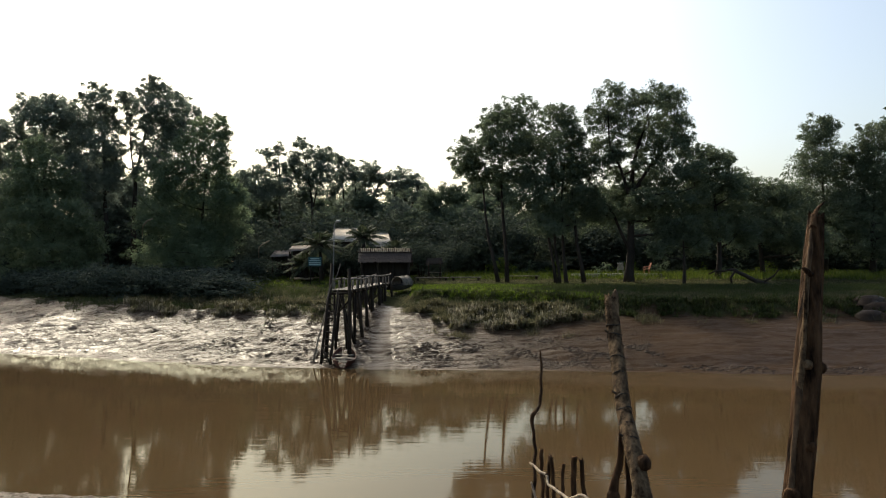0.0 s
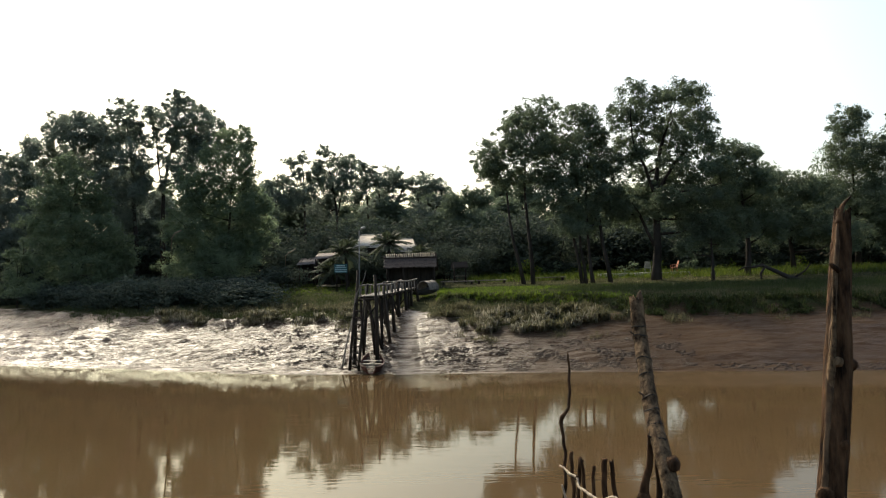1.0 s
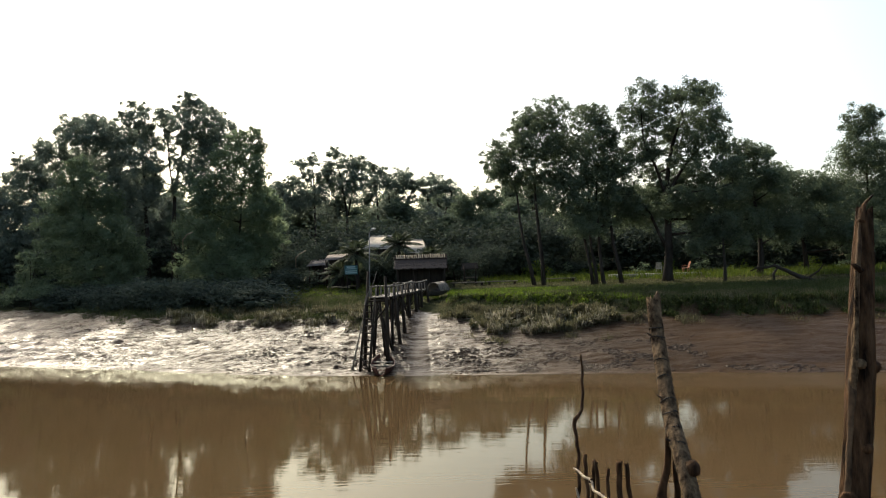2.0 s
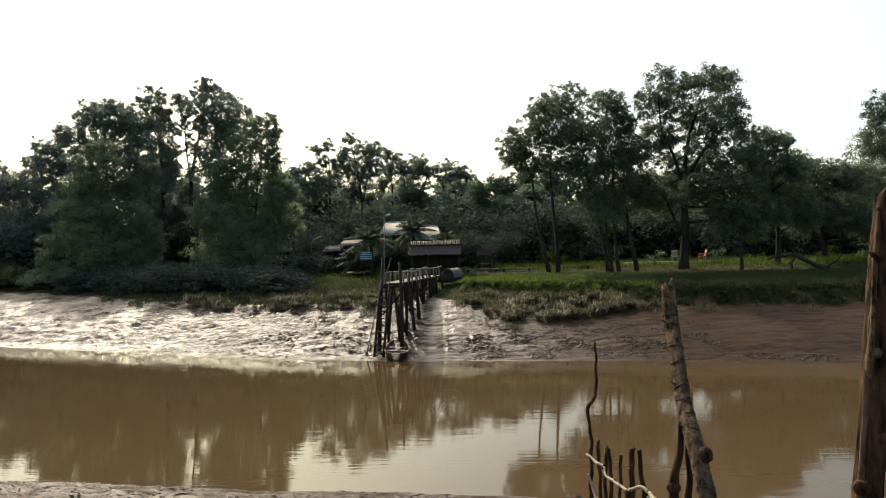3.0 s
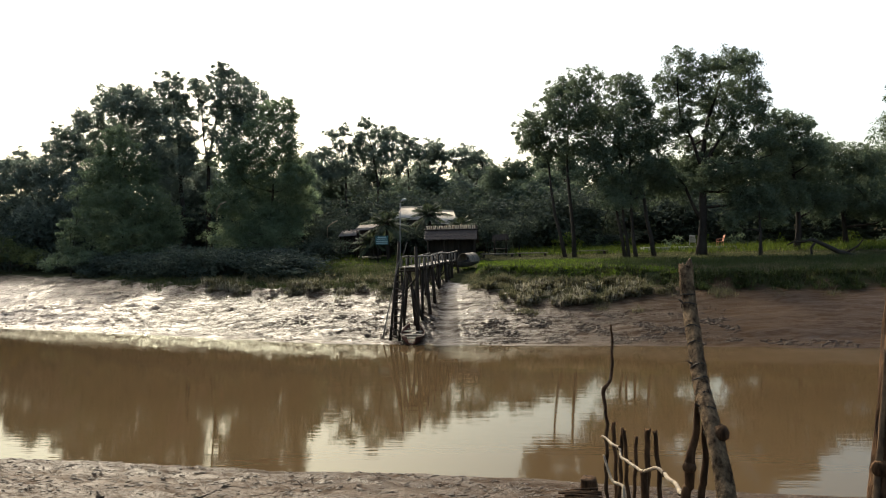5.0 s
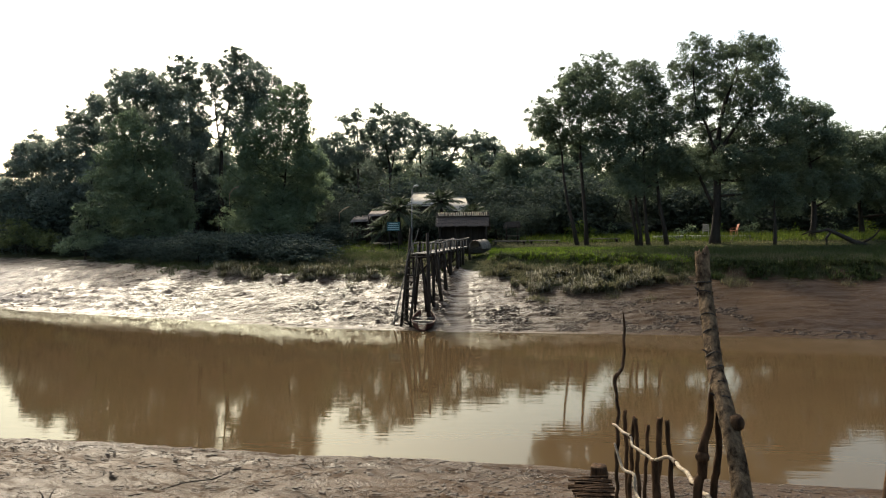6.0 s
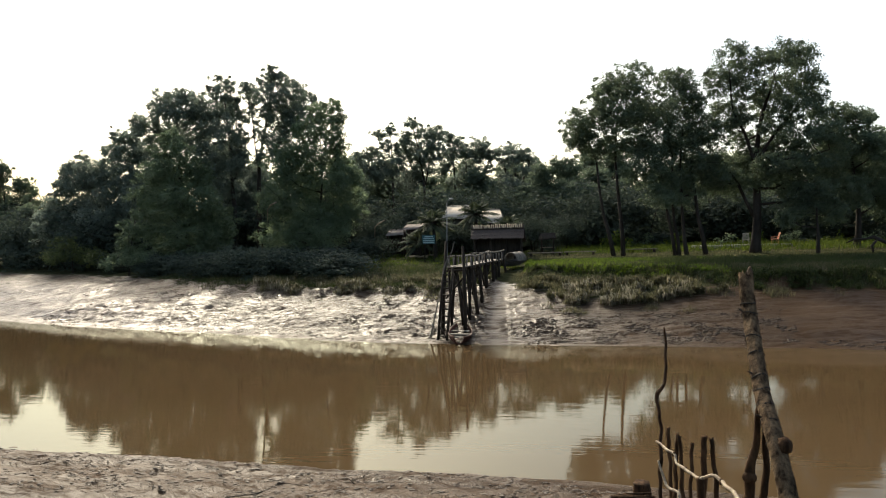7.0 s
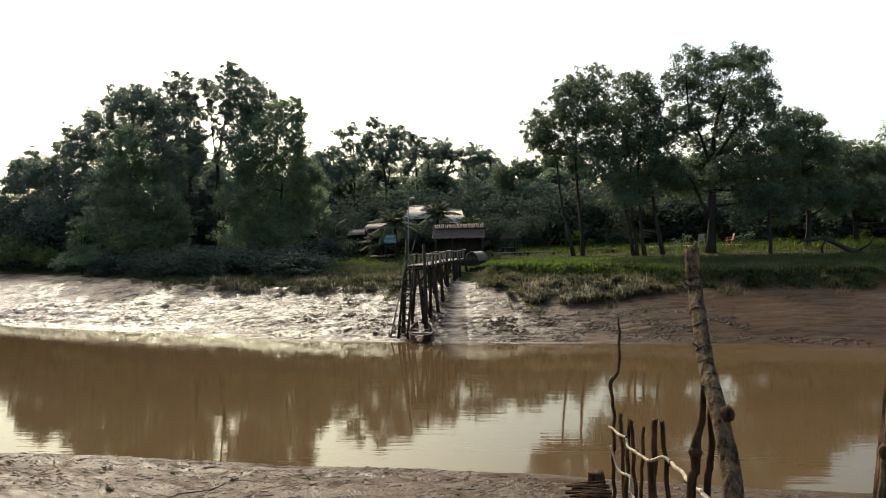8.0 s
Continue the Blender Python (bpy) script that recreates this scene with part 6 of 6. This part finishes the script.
def pale_logs():
    rnd = random.Random(2)
    for k in range(7):
        x, y = -10.6 + 0.28 * k + rnd.uniform(-0.1, 0.1), 48.6 + rnd.uniform(-0.5, 0.5)
        a = rnd.uniform(-0.5, 0.5)
        ln = rnd.uniform(0.5, 1.1)
        z = height(x, y) + 0.09
        single("driftwood_log", Shape().tube([(x - ln / 2 * math.cos(a), y - ln / 2 * math.sin(a), z), (x, y, z + 0.05), (x + ln / 2 * math.cos(a), y + ln / 2 * math.sin(a), z + 0.02)], 0.06, 7, 0.12, k),
               WOOD_PALE, "pale driftwood log lying in the grass", "log", "driftwood logs")


fallen_tree()
pale_logs()


def yellow_bush():
    tree("yellow-green bush in full sun behind the lawn", [[(4.2, 52.0, 3.2), (4.2, 52.0, 3.9)]],
         [(3.6, 52.0, 3.75, 0.5, 0.45), (4.3, 52.0, 4.05, 0.6, 0.5), (4.9, 52.1, 3.75, 0.5, 0.4)], r0=0.04, seed=91, leaf=0.16, density=260,
         foliage=LEAF_BRIGHT, category="shrub", group="bushes behind the lawn")
    rnd = random.Random(33)
    for k in range(9):
        x = 6.2 + 2.6 * k + rnd.uniform(-0.8, 0.8)
        y = 53.5 + rnd.uniform(-0.8, 1.5)
        s = rnd.uniform(0.45, 0.8)
        tree("low sunlit weedy bush behind the lawn", [[(x, y, 3.2), (x, y, 3.6)]],
             [(x - 0.4, y, 3.3 + 0.4 * s, 0.6 * s, 0.5 * s), (x + 0.4, y, 3.35 + 0.6 * s, 0.6 * s, 0.6 * s)], r0=0.03, seed=92 + k, leaf=0.15, density=230,
             foliage=LEAF_BRIGHT if k % 2 else LEAF_SOFT, category="shrub", group="bushes behind the lawn")


yellow_bush()


# ---- near bank: posts, stakes and rail of the near landing ----
def rough_log(pts, radii, n=14, seed=0, jag=0.05, twist=0.0, groove=0.0, wander=0.0):
    """A knotty timber: rings between the given points, its skin pushed in and out by noise, its top broken off."""
    pts = [Vector(p) for p in pts]
    s = Shape()
    dense, rad = [], []
    for i in range(len(pts) - 1):
        steps = max(3, int((pts[i + 1] - pts[i]).length / 0.022))
        for k in range(steps):
            t = k / steps
            p0, p3 = pts[max(i - 1, 0)], pts[min(i + 2, len(pts) - 1)]
            a, b = pts[i], pts[i + 1]
            q = 0.5 * ((2 * a) + (b - p0) * t + (2 * p0 - 5 * a + 4 * b - p3) * t * t + (3 * a - p0 - 3 * b + p3) * t ** 3)
            if wander:
                w = len(dense) * 0.022
                q = q + Vector((noise.noise(Vector((w * 7, seed, 0))), noise.noise(Vector((w * 7, seed, 5))), 0)) * wander
            dense.append(q)
            rad.append(radii[i] + (radii[i + 1] - radii[i]) * t)
    dense.append(pts[-1])
    rad.append(radii[-1])
    verts, faces = [], []
    rng = random.Random(seed)
    jags = [rng.uniform(-1, 1) for _ in range(n)]
    for i, p in enumerate(dense):
        way = (dense[min(i + 1, len(dense) - 1)] - dense[max(i - 1, 0)]).normalized()
        u = (Vector((1, 0.1, 0)) - way * way.x).normalized()
        w = way.cross(u)
        for k in range(n):
            a = 2 * math.pi * k / n + twist * i
            d = u * math.cos(a) + w * math.sin(a)
            z = (p - dense[0]).length
            bump = noise.noise(Vector((d.x * 2.2, d.y * 2.2, z * 2.0 + seed))) * 0.16 + noise.noise(Vector((d.x * 5, d.y * 5, z * 9 + seed))) * 0.07
            bump += noise.noise(Vector((d.x * 9, d.y * 9, z * 1.5 + seed))) * groove + noise.noise(Vector((d.x * 3, d.y * 3, z * 28 + seed))) * 0.04
            q = p + d * (rad[i] * (1 + bump))
            left = len(dense) - 1 - i
            if left < 3:
                q += way * (jag * jags[k] * (3 - left) / 3)
            verts.append(q)
    for i in range(len(dense) - 1):
        for k in range(n):
            a, b = i * n + k, i * n + (k + 1) % n
            faces.append((a, b, b + n, a + n))
    faces.append(tuple(range(n))[::-1])
    o = len(verts)
    verts.append(dense[-1] - (dense[-1] - dense[-2]) * 0.8)
    faces += [((len(dense) - 1) * n + k, (len(dense) - 1) * n + (k + 1) % n, o) for k in range(n)]
    return s.add(verts, faces)


def knot(c, way, r, long, seed):
    c, way = Vector(c), Vector(way).normalized()
    return rough_log([c - way * 0.02, c + way * long * 0.4, c + way * long * 0.75, c + way * long], [r * 1.2, r * 1.05, r * 0.8, r * 0.3], 12, seed, 0.002)


def big_post():
    g = height(1.75, 3.6)
    top = thing("mooring_post", (1.75, 3.6, g), "thick weathered bare timber post with a split side", "post")
    timber = part("timber", rough_log([(1.695, 3.56, g - 0.4), (1.775, 3.63, 2.4), (1.86, 3.7, 2.97), (1.9, 3.72, 3.3), (1.944, 3.75, 3.67), (1.998, 3.79, 4.15), (2.022, 3.8, 4.43)],
                             [0.075, 0.07, 0.066, 0.063, 0.066, 0.053, 0.038], 30, 3, 0.05, groove=0.11), WOOD_POST, top)
    part("splinter", rough_log([(1.99, 3.77, 4.38), (2.02, 3.79, 4.47), (2.075, 3.8, 4.525)], [0.02, 0.011, 0.003], 7, 4, 0.0), WOOD_POST, timber, "thin broken splinter at the top")
    part("split_strip", rough_log([(1.868, 3.70, 3.42), (1.878, 3.69, 3.62), (1.908, 3.71, 3.8), (1.928, 3.73, 4.02), (1.938, 3.735, 4.17)], [0.008, 0.02, 0.012, 0.01, 0.005], 10, 6, 0.0), BARK_POST, timber, "pale peeling strip of wood")
    # paler strip up the left: sunlight on that side, put into the colour
    part("lit_side", rough_log([(1.722, 3.60, 2.45), (1.80, 3.665, 2.97), (1.842, 3.685, 3.3), (1.872, 3.70, 3.52), (1.89, 3.71, 3.68), (1.922, 3.73, 3.9), (1.955, 3.755, 4.15), (1.975, 3.768, 4.3), (1.992, 3.778, 4.42)], [0.016, 0.018, 0.013, 0.021, 0.015, 0.012, 0.015, 0.011, 0.004], 16, 21, 0.004, groove=0.2, wander=0.014), WOOD_SPLIT_LIT, timber, "paler strip colouring the sunlit left side")
    part("stub", knot((1.945, 3.73, 4.14), (-0.8, -0.2, 0.6), 0.012, 0.05, 7), WOOD_POST, timber)
    part("knot", knot((1.985, 3.74, 3.64), (0.9, -0.2, -0.1), 0.033, 0.05, 8), WOOD_POST, timber, "dark rounded knot")
    part("knot", knot((1.91, 3.66, 3.24), (0.5, -0.85, 0.15), 0.026, 0.03, 9), WOOD_POST, timber, "dark rounded knot")
    part("burl", knot((1.9, 3.69, 3.66), (-0.85, -0.45, 0.1), 0.026, 0.028, 11), BARK_POST, timber, "pale worn burl")
    part("knot", knot((1.8, 3.65, 2.99), (-0.6, -0.7, 0.0), 0.036, 0.02, 10), WOOD_POST, timber, "pale worn knot")


def bark_post():
    g = height(0.88, 2.80)
    top = thing("mooring_post", (0.88, 2.80, g), "leaning bark-covered post with a broken forked top", "post")
    line = [(0.877, 2.800, 1.500), (0.882, 2.880, 2.500), (0.877, 3.000, 2.984), (0.880, 3.077, 3.128), (0.871, 3.132, 3.236), (0.867, 3.233, 3.364), (0.869, 3.360, 3.470), (0.876, 3.445, 3.565), (0.886, 3.552, 3.691), (0.895, 3.669, 3.839), (0.895, 3.700, 3.917), (0.903, 3.740, 4.010)]
    timber = part("timber", rough_log(line, [0.043, 0.042, 0.041, 0.04, 0.039, 0.038, 0.0375, 0.037, 0.0365, 0.036, 0.036, 0.0355], 24, 12, 0.02), BARK_POST, top)
    part("broken_tip", rough_log([(0.915, 3.740, 3.980), (0.920, 3.740, 4.025), (0.923, 3.740, 4.055)], [0.026, 0.017, 0.003], 11, 13, 0.0, groove=0.35), WOOD_SPLIT_LIT, timber, "pale split wood at the break")
    part("broken_tip", rough_log([(0.883, 3.740, 3.980), (0.877, 3.740, 4.020)], [0.02, 0.012], 8, 14, 0.012), BARK_POST, timber)
    part("knot", knot((0.902, 3.150, 3.306), (0.8, -0.4, 0.35), 0.033, 0.026, 15), WOOD_POST, timber, "dark swollen knot")
    rnd = random.Random(6)
    for k in range(9):                                   # ring scars in the bark
        t = 2.4 + 0.62 * k + rnd.uniform(-0.15, 0.15)
        j = int(t)
        a, b = Vector(line[2 + j]), Vector(line[3 + j])
        c = a.lerp(b, t - j)
        way = (b - a).normalized()
        u = (Vector((1, 0, 0)) - way * way.x).normalized()
        w = way.cross(u)
        ring = [c + (u * math.cos(q) + w * math.sin(q)) * 0.036 + way * (0.006 * math.sin(q * 2 + k)) for q in np.linspace(2.2, 5.9, 12)]
        part("bark_ring", Shape().tube(ring, 0.004, 5, 0.6, k), BARK, timber)
        if k % 3 == 1:
            d = (u * -0.8 - w * 0.3 + way * 0.4).normalized()
            part("twig_stub", knot(c + d * 0.035, d, 0.005, 0.03, 20 + k), BARK, timber)


def prop(label, pts, radii, seed, swell=None):
    pts = [Vector(p) for p in pts]
    top = thing("prop_pole", (pts[0].x, pts[0].y, height(pts[0].x, pts[0].y)), label, "pole", "props of the leaning post")
    pole = part("pole", rough_log(pts, radii, 12, seed, 0.01, wander=0.01), WOOD_STAKE, top)
    if swell:
        c, r = swell
        part("knot", knot(c, (-0.6, -0.7, 0.2), r, 0.02, seed + 1), WOOD_STAKE, pole, "swollen joint")


def stake(foot, head, r, seed, label="short brown stake driven into the mud"):
    fx, fy = foot
    single("fence_stake", rough_log([(fx, fy, height(fx, fy) - 0.3), ((fx + head[0]) / 2, (fy + head[1]) / 2, (height(fx, fy) + head[2]) / 2), head], [r * 0.95, r * 0.86, r * 0.76], 10, seed, 0.014, groove=0.1, wander=0.016),
           WOOD_STAKE, label, "stake", "stakes of the near landing")


def near_landing():
    big_post()
    bark_post()
    prop("crooked grey pole propping the leaning post", [(0.930, 3.970, 1.500), (0.940, 4.000, 2.616), (0.961, 4.000, 2.777), (0.968, 4.000, 2.883), (0.979, 4.000, 2.969), (1.002, 4.000, 3.050), (1.005, 3.970, 3.169), (0.996, 3.880, 3.329)],
         [0.025, 0.024, 0.025, 0.03, 0.022, 0.019, 0.017, 0.015], 31, ((0.956, 3.980, 2.883), 0.03))
    prop("thin brown pole propping the leaning post", [(1.022, 3.990, 1.500), (1.032, 4.020, 2.610), (1.047, 4.020, 2.804), (1.060, 4.020, 2.900), (1.054, 4.000, 3.066), (1.037, 3.950, 3.237)], [0.021, 0.02, 0.021, 0.018, 0.016, 0.014], 41)
    stake((0.952, 6.600), (0.925, 6.600, 2.443), 0.022, 51)
    stake((0.906, 6.450), (0.979, 6.450, 2.429), 0.022, 52)
    stake((1.038, 6.400), (0.991, 6.400, 2.422), 0.021, 56)
    stake((1.000, 6.200), (1.061, 6.200, 2.420), 0.02, 53)
    stake((1.037, 5.800), (1.084, 5.800, 2.597), 0.03, 54, "thick brown stake driven into the mud")
    stake((1.228, 5.800), (1.138, 5.800, 2.579), 0.023, 55)
    single("crooked_stick", rough_log([(0.914, 7.100, 0.700), (0.924, 7.200, 1.551), (0.959, 7.350, 2.091), (0.966, 7.500, 2.413), (0.963, 7.550, 2.535), (0.978, 7.570, 2.568), (1.027, 7.620, 2.607), (1.064, 7.700, 2.678), (1.109, 7.900, 2.958), (1.108, 8.000, 3.187)],
                                      [0.02, 0.019, 0.018, 0.018, 0.024, 0.024, 0.018, 0.018, 0.016, 0.009], 9, 61, 0.01, wander=0.02), WOOD_STAKE, "tall crooked dark stick standing in the mud", "stick")
    top = thing("handrail", (1.1, 5.9, height(1.1, 5.9)), "crooked peeled pale branch used as a handrail", "handrail")
    branch = part("branch", rough_log([(0.789, 6.400, 2.374), (0.851, 6.200, 2.363), (0.894, 6.100, 2.357), (0.893, 6.000, 2.312), (0.938, 5.850, 2.310), (0.967, 5.750, 2.304), (1.007, 5.600, 2.320), (1.064, 5.400, 2.414), (1.097, 5.300, 2.403), (1.120, 5.030, 2.424), (1.069, 4.650, 2.497), (1.030, 4.240, 2.582), (0.985, 3.900, 2.674), (1.037, 3.500, 2.610), (1.152, 3.100, 2.520)],
                             [0.009, 0.012, 0.012, 0.01, 0.013, 0.012, 0.014, 0.013, 0.015, 0.014, 0.015, 0.013, 0.014, 0.014, 0.014], 12, 71, 0.006, groove=0.14, wander=0.022), WOOD_PALE, top)
    part("fork", rough_log([(0.801, 6.400, 2.203), (0.836, 6.300, 2.071), (0.863, 6.220, 2.021), (0.913, 6.100, 2.028), (0.919, 6.050, 1.981), (0.934, 5.950, 1.887), (0.974, 5.350, 1.807)], [0.009, 0.012, 0.013, 0.013, 0.013, 0.013, 0.014], 9, 72, 0.006, wander=0.012), WOOD_PALE, top)
    for k, (c, way) in enumerate((((0.894, 6.1, 2.357), (0.3, -0.5, 0.8)), ((0.938, 5.85, 2.31), (-0.5, -0.6, -0.4)), ((1.007, 5.6, 2.32), (0.2, -0.4, 0.9)), ((1.097, 5.3, 2.403), (-0.3, -0.6, -0.7)), ((1.069, 4.65, 2.497), (0.4, -0.5, 0.7)))):
        part("knot", knot(c, way, 0.011, 0.026, 140 + k), WOOD_STAKE, branch, "dark branch stub")
    part("brace", rough_log([(1.007, 5.600, 2.320), (1.027, 5.650, 1.700), (1.037, 5.650, 1.000)], [0.03, 0.03, 0.032], 9, 73, 0.006), WOOD_STAKE, top)


def stick_deck():
    """The landing's deck: loose sticks across two bearers on short posts."""
    top = thing("stick_deck", (0.7, 7.2, height(0.7, 7.2)), "walkway of loose brown sticks laid across bearers", "walkway")
    rnd = random.Random(12)
    for x in (0.6, 0.92):
        part("bearer", Shape().tube([(x - 0.05, 4.6, 1.13), (x, 6.5, 1.1), (x + 0.02, 8.5, 1.1)], 0.035, 8, 0.1, 3), WOOD_STAKE, top)
        for y in (5.0, 6.8, 8.05):
            part("post", Shape().tube([(x, y, height(x, y) - 0.4), (x, y, 1.1)], 0.04, 8, 0.1, 4), WOOD_STAKE, top)
    for k in range(78):
        y = 4.7 + 0.0485 * k
        a = rnd.uniform(-0.03, 0.07)
        l0, l1 = 0.55 + rnd.uniform(-0.06, 0.05), 0.98 + rnd.uniform(-0.05, 0.05)
        z = 1.145 + rnd.uniform(-0.005, 0.012)
        part("deck_stick", Shape().tube([(l0, y - a, z), (0.7, y + rnd.uniform(-0.015, 0.015), z + 0.008), (l1, y + a, z)], 0.0135 * rnd.uniform(0.7, 1.3), 6, 0.08, k), WOOD_STAKE, top)
    single("tree_stump", rough_log([(0.93, 8.75, height(0.93, 8.75) - 0.3), (0.92, 8.72, 0.9), (0.91, 8.7, 1.2)], [0.14, 0.12, 0.1], 12, 81, 0.02), WOOD_STAKE, "short dark stump beside the walkway", "stump")


near_landing()
stick_deck()


def near_litter():
    """A slack old rope across the near mud, and a few dead twigs."""
    def lie(x, y, up):
        d = float(near_line(x)) - y
        return Vector((x, y, height(x, y) + relief(x, y, d) * min(1, max(d, 0) * 0.6 + 0.25) + up))

    way = ((-5.2, 6.6), (-5.06, 7.25), (-5.0, 7.7), (-4.97, 8.13), (-4.82, 8.6), (-4.68, 9.13), (-4.57, 9.75), (-4.4, 10.33), (-4.07, 10.78))
    single("rope", Shape().tube([lie(x, y, 0.006) for x, y in way], 0.008, 6, 0.15, 2), WOOD_DARK, "thin dark rope lying slack on the near mud", "rope")
    rnd = random.Random(77)
    for x, y in ((-5.62, 7.6), (-5.7, 7.5), (-5.55, 7.55), (-5.95, 9.25), (-9.2, 11.0), (-3.3, 10.6), (-1.2, 11.0)):
        a, ln = rnd.uniform(0, 3.14), rnd.uniform(0.12, 0.3)
        p, q = lie(x, y, 0.005), lie(x + ln * math.cos(a), y + ln * math.sin(a), 0.03 + rnd.uniform(0, 0.05))
        single("twig", Shape().tube([p, p.lerp(q, 0.5) + Vector((0, 0, 0.02)), q], [0.009, 0.008, 0.004], 5, 0.1, 3), WOOD_DARK, "short dead twig lying on the wet mud", "twig", "twigs on the near mud")


near_litter()
